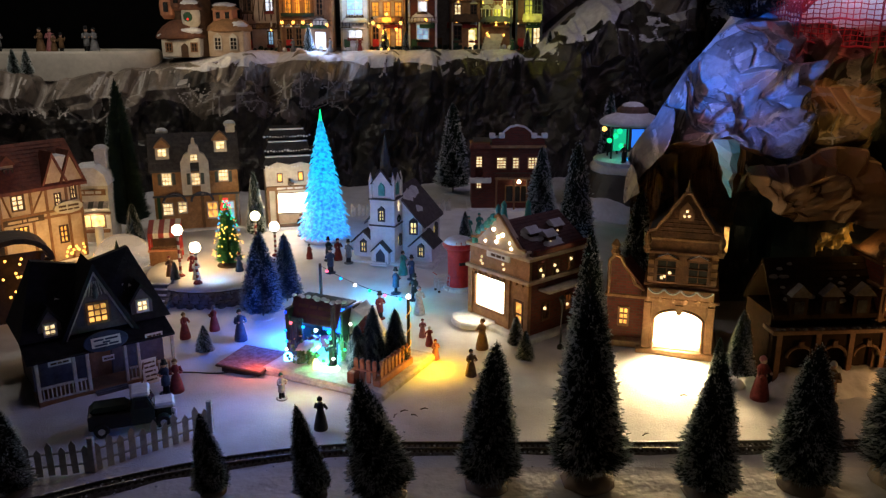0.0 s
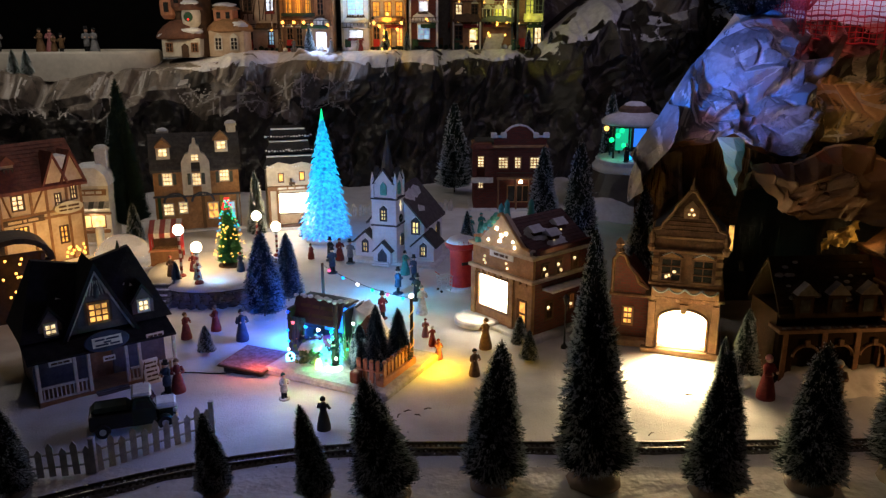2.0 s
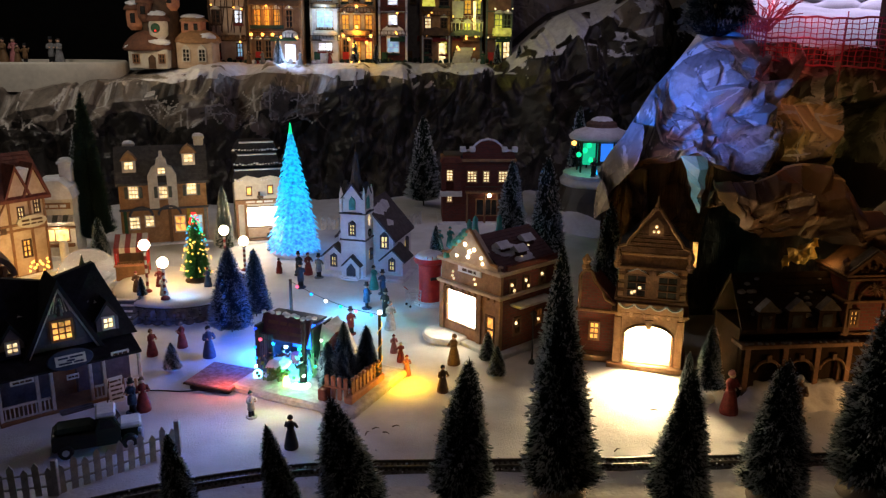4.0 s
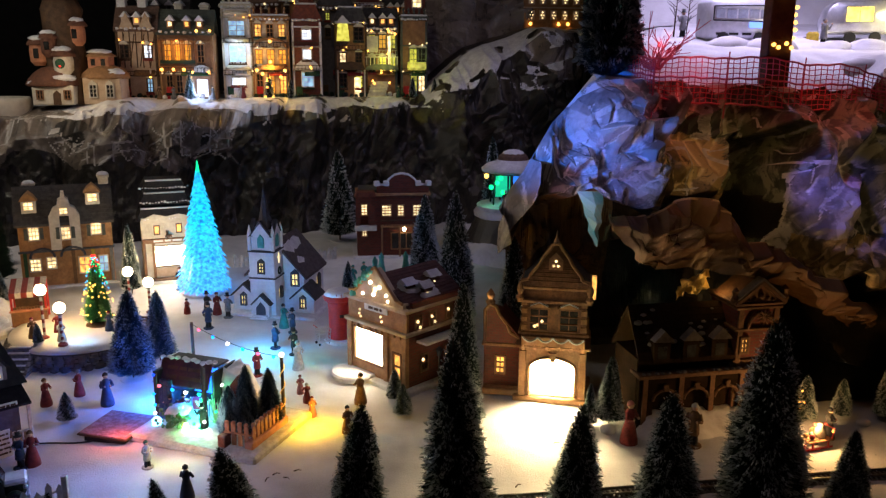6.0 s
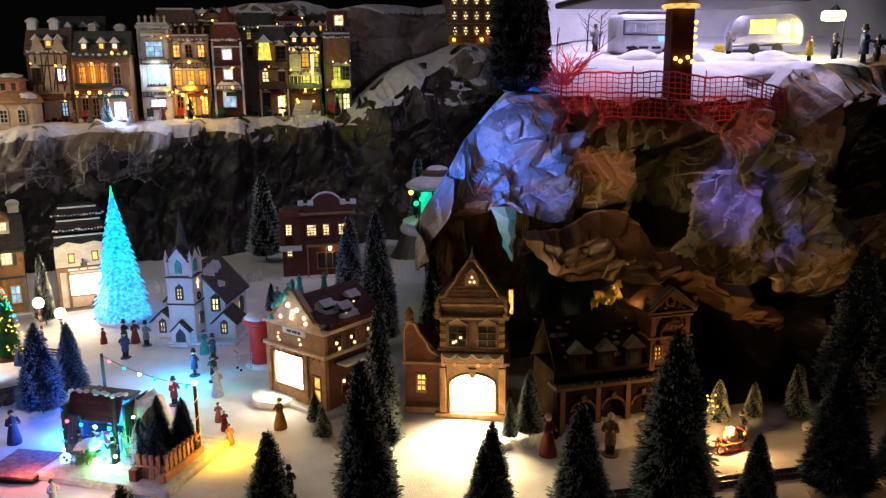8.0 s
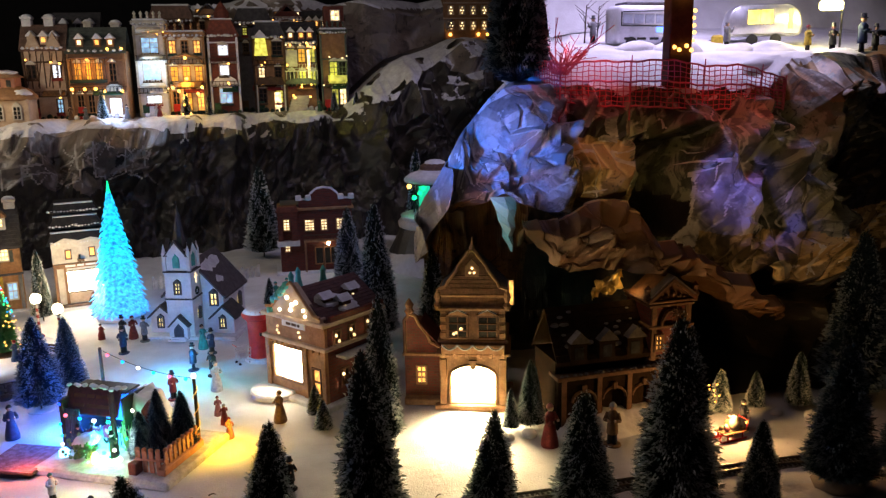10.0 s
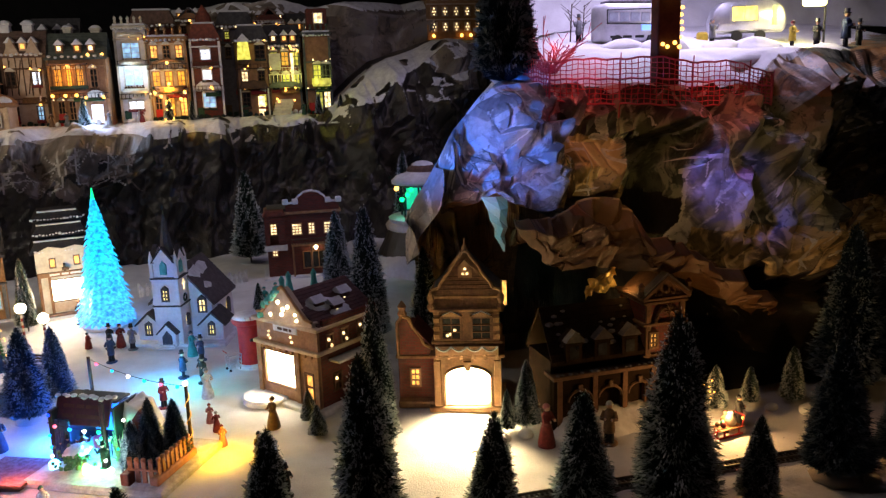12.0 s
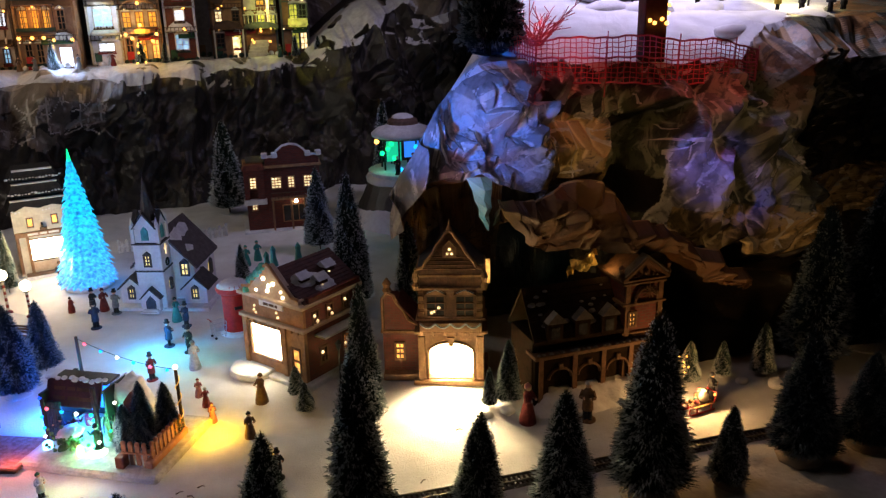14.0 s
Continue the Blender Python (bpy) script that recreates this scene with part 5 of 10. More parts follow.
def cave_house():
    h = thing("cave_house", "brown gabled house with an arcade, toned dark for shade under rock", "house", place(0.662, 1.312, 4, 0, 1.08))
    w, d = 0.215, 0.10
    y = -d / 2
    # walls in darkened wood and stone: shade from the overhang is coloured in
    part("body", box(B(), -w / 2, w / 2, y + 0.012, d / 2, 0, 0.12), SHADED_WOOD, h)
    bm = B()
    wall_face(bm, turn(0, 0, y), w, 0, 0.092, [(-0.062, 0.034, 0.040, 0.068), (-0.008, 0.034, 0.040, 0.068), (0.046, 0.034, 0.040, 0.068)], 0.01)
    part("arcade", bm, SHADED_WOOD, h)
    bm = B()
    for cx in (-0.062, -0.008, 0.046):
        part("keystone", box(B(), cx - 0.004, cx + 0.004, y - 0.005, y - 0.0005, 0.068, 0.080, None, 0.001), SHADED_STONE, h)
        last = None
        for i in range(11):
            t = i * math.pi / 10
            p = Vector((cx - 0.021 * math.cos(t), y - 0.001, 0.052 + 0.018 * math.sin(t)))
            if last:
                rod(bm, last, p, 0.0026, 0.0026, 6)
            last = p
    each("arcade_arch", bm, SHADED_STONE, h)
    part("arcade_ledge", box(B(), -w / 2 - 0.004, w / 2 + 0.004, y - 0.008, y + 0.03, 0.092, 0.099, None, 0.001), SHADED_STONE, h)
    bm = B()
    for x in (-w / 2 + 0.01, -0.035, 0.019, w / 2 - 0.036):
        box(bm, x - 0.004, x + 0.004, y - 0.003, y - 0.0005, 0, 0.092)
    each("arcade_post", bm, DIM_TAN_STONE, h)
    # snowy lumpy roof, its shade put into the wood and snow colours
    gable_roof(h, SHADED_WOOD, w - 0.05, d, 0.12, 0.19, 0.005, 0.005, "x", turn(0, -0.02, 0.01), False, 3)
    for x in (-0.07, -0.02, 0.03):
        dm = part("dormer", box(B(), x - 0.014, x + 0.014, y + 0.004, y + 0.03, 0.115, 0.15), SHADED_WOOD, h)
        part("dormer_roof", prism(B(), [(x - 0.019, 0.149), (x + 0.019, 0.149), (x, 0.166)], y, y + 0.03), SHADED_WOOD, dm)
        part("dormer_snow", prism(B(), [(x - 0.017, 0.1515), (x - 0.012, 0.158), (x, 0.1675), (x + 0.013, 0.1575), (x + 0.018, 0.1505), (x, 0.170)], y - 0.002, y + 0.014), SHADED_SNOW, dm)
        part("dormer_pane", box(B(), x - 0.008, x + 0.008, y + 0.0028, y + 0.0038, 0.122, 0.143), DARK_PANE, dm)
    bm = B()
    rnd = random.Random(14)
    for k in range(26):
        a, u = rnd.uniform(-0.10, 0.06), rnd.random()
        ball(bm, (a, y + 0.012 + 0.045 * u, 0.127 + 0.062 * u), rnd.uniform(0.004, 0.009), 0, 7, 0.45)
    for k in range(16):
        ball(bm, (-w / 2 + 0.012 * k + rnd.uniform(0, 0.006), y - 0.003, 0.1), rnd.uniform(0.003, 0.006), 0, 7, 0.5)
    stuff("roof_snow", bm, SHADED_SNOW, h, "thin patches of painted snow in a shaded tone")
    # gabled end tower
    m = turn(0, 0.095, -0.002)
    tw = 0.075
    part("tower", box(B(), -tw / 2, tw / 2, -0.04, 0.04, 0, 0.205, m, 0.001), BRICK, h)
    for z, e in ((0.10, 0.005), (0.106, 0.003), (0.16, 0.005), (0.196, 0.004), (0.203, 0.007)):
        part("tower_cornice", box(B(), -tw / 2 - e, tw / 2 + e, -0.041 - e, 0.042, z, z + 0.005, m, 0.0012), SHADED_STONE, h)
    bm = B()
    for x in (-tw / 2 + 0.006, tw / 2 - 0.006):
        box(bm, x - 0.005, x + 0.005, -0.0445, -0.0403, 0.006, 0.20, m, 0.001)
    each("pilaster", bm, SHADED_STONE, h)
    g = part("tower_gable", prism(B(), [(-0.040, 0.208), (0.040, 0.208), (0, 0.240)], -0.043, 0.03, m), DIM_TAN_STONE, h)
    bm = B()
    prism(bm, [(-0.046, 0.207), (-0.038, 0.207), (0, 0.237), (0, 0.244)], -0.049, -0.0432, m)
    prism(bm, [(0.046, 0.207), (0, 0.244), (0, 0.237), (0.038, 0.207)], -0.049, -0.0432, m)
    part("gable_coping", bm, SHADED_STONE, g)
    part("gable_snow", prism(prism(B(), [(-0.040, 0.213), (0, 0.2445), (0, 0.2485), (-0.042, 0.215)], -0.048, -0.030, m), [(0.040, 0.213), (0.042, 0.215), (0, 0.2485), (0, 0.2445)], -0.048, -0.030, m), SHADED_SNOW, g)
    bm = B()
    for x, z, r in ((0, 0.218, 0.0055), (-0.012, 0.214, 0.004), (0.012, 0.214, 0.004), (-0.021, 0.212, 0.0028), (0.021, 0.212, 0.0028)):
        ball(bm, tuple(m @ Vector((x, -0.0445, z))), r, 0, 8)
    stuff("gable_carving", bm, SHADED_STONE, g)
    for x in (-0.044, 0.044):
        part("corner_urn", lathe(B(), [(0.005, 0.208), (0.007, 0.214), (0.004, 0.220), (0.006, 0.228), (0.001, 0.234)], 8, tuple(m @ Vector((x, -0.040, 0)))), SHADED_STONE, h)
    for z in (0.176,):
        bm = B()
        last = None
        for i in range(13):
            t = i * math.pi / 12
            p = m @ Vector((0.004 - 0.022 * math.cos(t), -0.044, z - 0.012 + 0.026 * math.sin(t)))
            if last:
                rod(bm, last, p, 0.0028, 0.0028, 6)
            last = p
        part("round_arch", bm, SHADED_STONE, h)
    for yy, z in ((-0.018, 0.128), (0.010, 0.136), (-0.018, 0.060)):
        window(h, m @ turn(-90, -tw / 2, 0), -yy, z, 0.011, 0.024, SHADED_STONE, LIT_AMBER, 2, 3, True)
    for x, z in ((-0.022, 0.135), (-0.022, 0.065)):
        window(h, m @ turn(0, 0, -0.04), x, z, 0.012, 0.024, SHADED_STONE, LIT_AMBER, 2, 3)
    lathe_bm = B()
    for i in range(12):
        t = i * math.pi / 6
        rod(lathe_bm, m @ Vector((0.008, -0.0465, 0.183)), m @ Vector((0.008 + 0.014 * math.cos(t), -0.0465, 0.183 + 0.014 * math.sin(t))), 0.0015, 0.001, 4)
    part("rose_window", lathe_bm, SHADED_STONE, h)


def corner_shop():
    h = thing("corner_shop", "ivory shop with snowy dark roofs and a blazing window", "shop building", place(-0.440, 2.255, 15, 0, 1.04))
    w, d = 0.125, 0.10
    slab(h, w + 0.03, d + 0.04, 0.006, ROOF_SNOW)
    walled(h, w, d, 0, 0.165, [(0.008, 0.068, 0.084, 0.052, 1, 1, LIT_WHITE), (-0.025, 0.138, 0.010, 0.020, 1, 1, LIT_AMBER), (0.030, 0.140, 0.010, 0.020, 1, 1, LIT_AMBER)], (), (), IVORY, BROWN_ROOF, 0.006)
    y = -d / 2
    part("fascia", box(B(), -w / 2, w / 2, y - 0.006, y, 0.104, 0.116, None, 0.001), WOOD, h)
    for k, x in enumerate((-w / 2 + 0.004, -0.036, 0.052, w / 2 - 0.004)):
        part("shopfront_post", box(B(), x - 0.0035, x + 0.0035, y - 0.005, y - 0.0005, 0.012, 0.104, None, 0.001), WOOD, h)
    part("stall_board", box(B(), -0.034, 0.050, y - 0.004, y - 0.0005, 0.014, 0.038, None, 0.001), CREAM, h)
    part("parapet", prism(B(), [(-w / 2, 0.158), (w / 2, 0.158), (w / 2, 0.172), (0.03, 0.180), (0.0, 0.174), (-0.03, 0.182), (-w / 2, 0.168)], y - 0.012, y - 0.002), IVORY, h)
    bm = B()
    text_bars(bm, turn(0, 0, y - 0.0062, 0.110), 0.07, 0.005, (3, 2, 3))
    stuff("lettering", bm, SIGN_WHITE, h)
    part("bracket", box(box(B(), -0.002, 0.002, y - 0.018, y, 0.118, 0.135), -0.006, 0.010, y - 0.02, y - 0.016, 0.121, 0.128), DARK_WOOD, h)
    part("shop_step", box(B(), -w / 2 + 0.01, w / 2 - 0.01, y - 0.018, y - 0.001, 0.006, 0.012, None, 0.0015), BROWN_ROOF, h)
    # tiered dark roofs with snow along their edges
    for z, e, dz in ((0.165, 0.010, 0.03), (0.205, 0.0, 0.028), (0.242, -0.006, 0.022)):
        r = part("roof_tier", prism(B(), [(-w / 2 - e, z), (w / 2 + e, z), (w / 2 + e - 0.014, z + dz), (-w / 2 - e + 0.014, z + dz)], y - e, d / 2), DIM_SLATE, h)
        rnd = random.Random(int(z * 1000))
        bm = B()
        for i in range(17):
            x = -w / 2 + w * (i + 0.5) / 17
            ball(bm, (x, y - e + rnd.uniform(-0.001, 0.002), z + 0.003 + rnd.uniform(0, 0.004)), rnd.uniform(0.002, 0.0042), 0, 8, rnd.uniform(0.5, 0.9))
        box(bm, -w / 2 - e + 0.012, w / 2 + e - 0.012, y - e - 0.001, y - e + 0.012, z + dz, z + dz + 0.003, None, 0.001)
        stuff("roof_snow", bm, ROOF_SNOW, r)
    part("attic", box(B(), -w / 2 + 0.012, w / 2 - 0.012, y + 0.014, d / 2 - 0.01, 0.19, 0.245), SLATE, h)


def dormer_house():
    h = thing("dormer_house", "long cream town house with three dormers and lit windows", "house", place(-0.695, 2.235, 16, 0, 0.86))
    w, d = 0.262, 0.12
    y = -d / 2
    slab(h, w + 0.02, d + 0.03, 0.005, ROOF_SNOW)
    up = [(-0.088, 0.170, 0.027, 0.038, 3, 3, LIT_WARM), (0.0, 0.166, 0.025, 0.038, 3, 3, LIT_WARM), (0.086, 0.176, 0.027, 0.038, 3, 3, LIT_WARM),
          (-0.092, 0.072, 0.028, 0.036, 3, 3, LIT_WARM), (-0.047, 0.076, 0.024, 0.034, 2, 3, LIT_WARM), (0.045, 0.062, 0.030, 0.05, 2, 2, LIT_AMBER), (0.1, 0.062, 0.024, 0.05, 2, 2, LIT_ICE)]
    walled(h, w, d, 0, 0.205, up, (), (), TAN_STONE, IVORY, 0.006)
    part("centre_bay", box(box(B(), -0.043, -0.0135, y - 0.012, y - 0.0005, 0.118, 0.222), 0.0135, 0.043, y - 0.012, y - 0.0005, 0.118, 0.222), IVORY, h)
    part("bay_gable", prism(B(), [(-0.043, 0.222), (0.043, 0.222), (0.03, 0.246), (0.018, 0.252), (0.014, 0.272), (0.006, 0.278), (0.004, 0.296), (-0.004, 0.296), (-0.006, 0.278), (-0.014, 0.272), (-0.018, 0.252), (-0.03, 0.246)], y - 0.012, y + 0.02), IVORY, h)
    window(h, turn(0, 0, y - 0.0125), 0, 0.238, 0.022, 0.020, IVORY, LIT_WARM, 2, 2)
    for x in (-0.088, 0.0, 0.086):
        for s in (-1, 1):
            part("shutter", box(B(), x + s * 0.0215 - 0.005, x + s * 0.0215 + 0.005, y - 0.0155 if x == 0 else y - 0.004, y - 0.0125 if x == 0 else y - 0.0005, 0.152, 0.188, None, 0.0008), GREEN_ROOF, h)
    for x, z in ((-0.095, 0.255), (0.083, 0.272)):
        dm = part("dormer", box(B(), x - 0.020, x + 0.020, y + 0.002, y + 0.05, z - 0.022, z + 0.016), IVORY, h)
        part("dormer_gable", prism(B(), [(x - 0.025, z + 0.015), (x + 0.025, z + 0.015), (x + 0.014, z + 0.03), (x, z + 0.042), (x - 0.014, z + 0.03)], y - 0.003, y + 0.05), TAN_STONE, dm)
        window(h, turn(0, 0, y + 0.0015), x, z, 0.026, 0.024, IVORY, LIT_WARM, 2, 2)
    part("shop_cornice", box(B(), -w / 2 - 0.004, w / 2 + 0.004, y - 0.008, y, 0.112, 0.118, None, 0.001), DARK_PAINT, h)
    bm = B()
    for cx in (-0.07, 0.015):
        for i in range(8):
            a, b = [math.pi * k / 8 for k in (i, i + 1)]
            rod(bm, (cx + 0.034 * math.cos(a), y - 0.01, 0.096 + 0.028 * math.sin(a)), (cx + 0.034 * math.cos(b), y - 0.01, 0.096 + 0.028 * math.sin(b)), 0.004, 0.004, 6)
    each("door_arch", bm, DARK_PAINT, h)
    for x, mt in ((-0.118, COAT["green"]), (0.015, COAT["brown"]), (0.072, COAT["yellow"]), (0.124, COAT["grey"])):
        part("shop_post", box(B(), x - 0.005, x + 0.005, y - 0.006, y - 0.0005, 0, 0.112, None, 0.001), mt, h)
    gable_roof(h, SLATE, w, d, 0.205, 0.300, 0.008, 0.006, "x", None, False)
    for x in (-0.095, 0.118):
        chimney(h, x, 0.012 if x > 0 else 0.03, 0.24, 0.325 if x > 0 else 0.305, 0.030, IVORY)


def red_house():
    h = thing("red_hotel", "red-brown two-storey hotel with lit sash windows and a snowy parapet", "hotel building", place(0.196, 2.47, 0, 0, 0.965))
    w, d = 0.225, 0.12
    y = -d / 2
    slab(h, w + 0.03, d + 0.05, 0.004, ROOF_SNOW)
    f = [(-0.02, 0.148, 0.028, 0.034, 3, 4, LIT_WARM), (0.025, 0.148, 0.018, 0.034, 2, 4, LIT_WARM), (0.078, 0.148, 0.028, 0.034, 3, 4, LIT_WARM)]
    f += [(-0.09, 0.152, 0.018, 0.034, 2, 4, LIT_WARM), (-0.09, 0.078, 0.014, 0.020, 2, 2, LIT_WARM), (0.03, 0.05, 0.07, 0.05, 3, 1, DARK_PANE)]
    walled(h, w, d, 0, 0.2, f, (), (), BRICK, TAN_STONE, 0.006)
    part("side_bay", box(box(box(B(), -w / 2 - 0.004, -0.102, y - 0.016, y - 0.0005, 0.105, 0.195), -0.078, -0.056, y - 0.016, y - 0.0005, 0.105, 0.195), -0.102, -0.078, y - 0.016, y - 0.0005, 0.175, 0.195), BRICK, h)
    part("bay_band", box(B(), -w / 2 - 0.008, -0.052, y - 0.02, y - 0.0005, 0.088, 0.104, None, 0.001), SIGN_WHITE, h)
    part("bay_roof", prism(B(), [(-w / 2 - 0.008, 0.195), (-0.052, 0.195), (-0.058, 0.212), (-w / 2, 0.212)], y - 0.02, y + 0.03), RED_ROOF, h)
    part("cornice", box(B(), -w / 2 - 0.004, w / 2 + 0.006, y - 0.008, d / 2, 0.196, 0.204, None, 0.001), TAN_STONE, h)
    part("parapet", prism(B(), [(-0.05, 0.204), (w / 2, 0.204), (w / 2, 0.226), (0.075, 0.228), (0.068, 0.244), (0.05, 0.258), (0.028, 0.262), (0.006, 0.258), (-0.012, 0.244), (-0.018, 0.228), (-0.05, 0.226)], y - 0.002, y + 0.012), BRICK, h)
    bm = B()
    pts = [(-0.05, 0.228), (-0.018, 0.230), (-0.012, 0.246), (0.006, 0.260), (0.028, 0.265), (0.05, 0.260), (0.068, 0.246), (0.075, 0.230), (w / 2, 0.228)]
    for a, b in zip(pts, pts[1:]):
        rod(bm, (a[0], y + 0.004, a[1]), (b[0], y + 0.004, b[1]), 0.005, 0.005, 6)
    for x in (-0.05, -0.02, 0.08, w / 2):
        box(bm, x - 0.009, x + 0.009, y - 0.006, y + 0.014, 0.226, 0.242, None, 0.002)
    stuff("parapet_snow", bm, ROOF_SNOW, h, "snow along the parapet")
    part("balcony", box(B(), -0.04, w / 2, y - 0.022, y - 0.0005, 0.098, 0.104, None, 0.001), TAN_STONE, h)
    bm = B()
    for i in range(16):
        x = -0.038 + (w / 2 + 0.036) * i / 15
        box(bm, x - 0.001, x + 0.001, y - 0.021, y - 0.019, 0.104, 0.118)
    box(bm, -0.04, w / 2, y - 0.022, y - 0.018, 0.118, 0.121)
    stuff("balcony_rail", bm, DARK_WOOD, h)
    for x in (-0.036, 0.02, 0.06, w / 2 - 0.005):
        part("porch_post", rod(B(), (x, y - 0.02, 0), (x, y - 0.02, 0.098), 0.003, 0.003, 8), WOOD, h)
    part("porch_light", ball(B(), (0.034, y - 0.02, 0.092), 0.006, 0, 8), GLOBE, h)
    part("roof", box(B(), -w / 2 + 0.006, w / 2 - 0.004, y + 0.0122, d / 2 - 0.002, 0.2042, 0.212), SLATE, h)


def inn():
    h = thing("dark_inn", "dark mauve inn with steep gables, a porch and an oval sign", "house", place(-0.622, 1.330, 36, 0, 0.86))
    w, d = 0.250, 0.140
    y = -d / 2
    part("body", box(B(), -w / 2, w / 2, y + 0.02, d / 2, 0, 0.118), GREY_SIDING, h)
    bm = B()
    wall_face(bm, turn(0, 0, y + 0.014), w, 0, 0.118, [(-0.078, 0.066, 0.022, 0.016), (0.085, 0.090, 0.020, 0.018), (0, 0.036, 0.045, 0.07)], 0.006)
    part("front_wall", bm, GREY_SIDING, h)
    window(h, turn(0, 0, y + 0.014), -0.078, 0.066, 0.022, 0.016, WHITE_WOOD, LIT_DAY, 2, 1)
    window(h, turn(0, 0, y + 0.014), 0.085, 0.090, 0.020, 0.018, WHITE_WOOD, LIT_DAY, 2, 2)
    part("door", box(B(), -0.02, 0.02, y + 0.016, y + 0.019, 0, 0.07), WOOD, h)
    for sx in (-1, 1):
        bm = B()
        c, a, zr = sx * 0.064, 0.078, 0.248
        foot = [bm.verts.new(v) for v in ((c - a, y - 0.004, 0.112), (c + a, y - 0.004, 0.112), (c + a, d / 2 + 0.014, 0.112), (c - a, d / 2 + 0.014, 0.112))]
        top = [bm.verts.new(v) for v in ((sx * 0.092, 0.010, zr), (sx * 0.092, 0.026, zr), (-sx * 0.010, 0.026, 0.222), (-sx * 0.010, 0.010, 0.222))]
        lo, hi = (foot[0], foot[1]) if sx > 0 else (foot[1], foot[0])
        lob, hib = (foot[3], foot[2]) if sx > 0 else (foot[2], foot[3])
        for q in ((lo, hi, top[0], top[3]), (hi, hib, top[1], top[0]), (hib, lob, top[2], top[1]), (lob, lo, top[3], top[2]), (top[0], top[1], top[2], top[3]), foot[::-1]):
            bm.faces.new(q)
        bmesh.ops.recalc_face_normals(bm, faces=bm.faces[:])
        rf = part("hipped_roof", bm, DIM_SLATE, h)
        k = Vector((0.0, 0.084, 0.12)).normalized()
        bm = B()
        e, up = Vector((sx * 0.070, -0.030, 0.1775)), Vector((0, -0.12, 0.084)).normalized()
        ball(bm, (0, 0, 0), 1.0, 0, 16)
        for v in bm.verts:
            q = v.co * (1 + 0.7 * noise.noise(v.co * 1.7 + Vector((sx * 5, 0, 0))))
            v.co = e + Vector((0.016 * q.x, 0, 0)) + k * 0.013 * q.y + up * 0.003 * q.z
        stuff("roof_snow", bm, ROOF_SNOW, rf, "patch of painted snow")
    # central front gable with the lit window
    m = turn(0, 0.0, y + 0.012) @ Matrix.Translation((0, 0, 0.112)) @ Matrix.Diagonal((1.04, 1, 1.10, 1)) @ Matrix.Translation((0, 0, -0.112))
    g = part("front_gable", prism(B(), [(-0.060, 0.112), (0.060, 0.112), (0, 0.226)], -0.018, 0.07, m), GREY_SIDING, h)
    bm = B()
    prism(bm, [(-0.075, 0.094), (-0.067, 0.094), (0, 0.224), (0, 0.238)], -0.028, 0.065, m)
    prism(bm, [(0.075, 0.094), (0, 0.238), (0, 0.224), (0.067, 0.094)], -0.028, 0.065, m)
    part("gable_roof", bm, DIM_SLATE, h)
    bm = B()
    prism(bm, [(-0.064, 0.104), (-0.058, 0.104), (0, 0.216), (0, 0.226)], -0.024, -0.018, m)
    prism(bm, [(0.064, 0.104), (0, 0.226), (0, 0.216), (0.058, 0.104)], -0.024, -0.018, m)
    for i in range(-4, 5):
        rod(bm, m @ Vector((i * 0.006, -0.021, 0.178)), m @ Vector((i * 0.003, -0.021, 0.204)), 0.0011, 0.0011, 4)
    part("bargeboard", bm, WHITE_WOOD, g, "weathered carved gable boards")
    for sx in (-0.031, 0.031):
        part("shutter", box(B(), sx - 0.007, sx + 0.007, -0.0215, -0.0185, 0.126, 0.164, m), DARK_PAINT, g)
    window(h, m @ turn(0, 0, -0.019), 0, 0.146, 0.034, 0.034, TAN_STONE, LIT_AMBER, 3, 3)
    part("finial", lathe(B(), [(0.005, 0.190), (0.006, 0.200), (0.004, 0.208), (0.006, 0.212), (0.002, 0.219)], 8, tuple(m @ Vector((0, -0.02, 0)))), DARK_PAINT, h)
    # two dormers
    for x, z in ((-0.086, 0.130), (0.088, 0.142)):
        mm = turn(0, x, y + 0.02)
        dm = part("dormer", prism(B(), [(-0.021, z - 0.02), (0.021, z - 0.02), (0.021, z + 0.012), (0, z + 0.04), (-0.021, z + 0.012)], -0.016, 0.05, mm), GREY_SIDING, h)
        part("dormer_roof", prism(prism(B(), [(-0.028, z + 0.006), (-0.021, z + 0.008), (0, z + 0.038), (0, z + 0.047)], -0.022, 0.05, mm), [(0.028, z + 0.006), (0, z + 0.047), (0, z + 0.038), (0.021, z + 0.008)], -0.022, 0.05, mm), DIM_SLATE, dm)
        window(h, mm @ turn(0, 0, -0.0165), 0, z, 0.019, 0.021, WHITE_WOOD, LIT_WARM, 2, 2)
    # porch roof, posts, rails
    bm = B()
    prism(bm, [(-0.062, 0.084), (0.002, 0.106), (0.002, 0.111), (-0.064, 0.089)], -w / 2 - 0.008, w / 2 + 0.016, turn(90, 0, y + 0.014) @ Matrix.Scale(1, 4))
    part("porch_roof", bm, DIM_SLATE, h)
    for x in (-0.125, -0.06, -0.035, 0.035, 0.06, 0.128):
        part("porch_post", box(B(), x - 0.003, x + 0.003, y - 0.045, y - 0.039, 0, 0.090, None, 0.0006), WHITE_WOOD, h)
    for a, b in ((-0.122, -0.04), (0.04, 0.125)):
        bm = B()
        box(bm, a, b, y - 0.044, y - 0.040, 0.030, 0.034)
        box(bm, a, b, y - 0.044, y - 0.040, 0.006, 0.009)
        k = 11
        for i in range(k):
            x = a + (b - a) * (i + 0.5) / k
            box(bm, x - 0.0012, x + 0.0012, y - 0.043, y - 0.041, 0.009, 0.030)
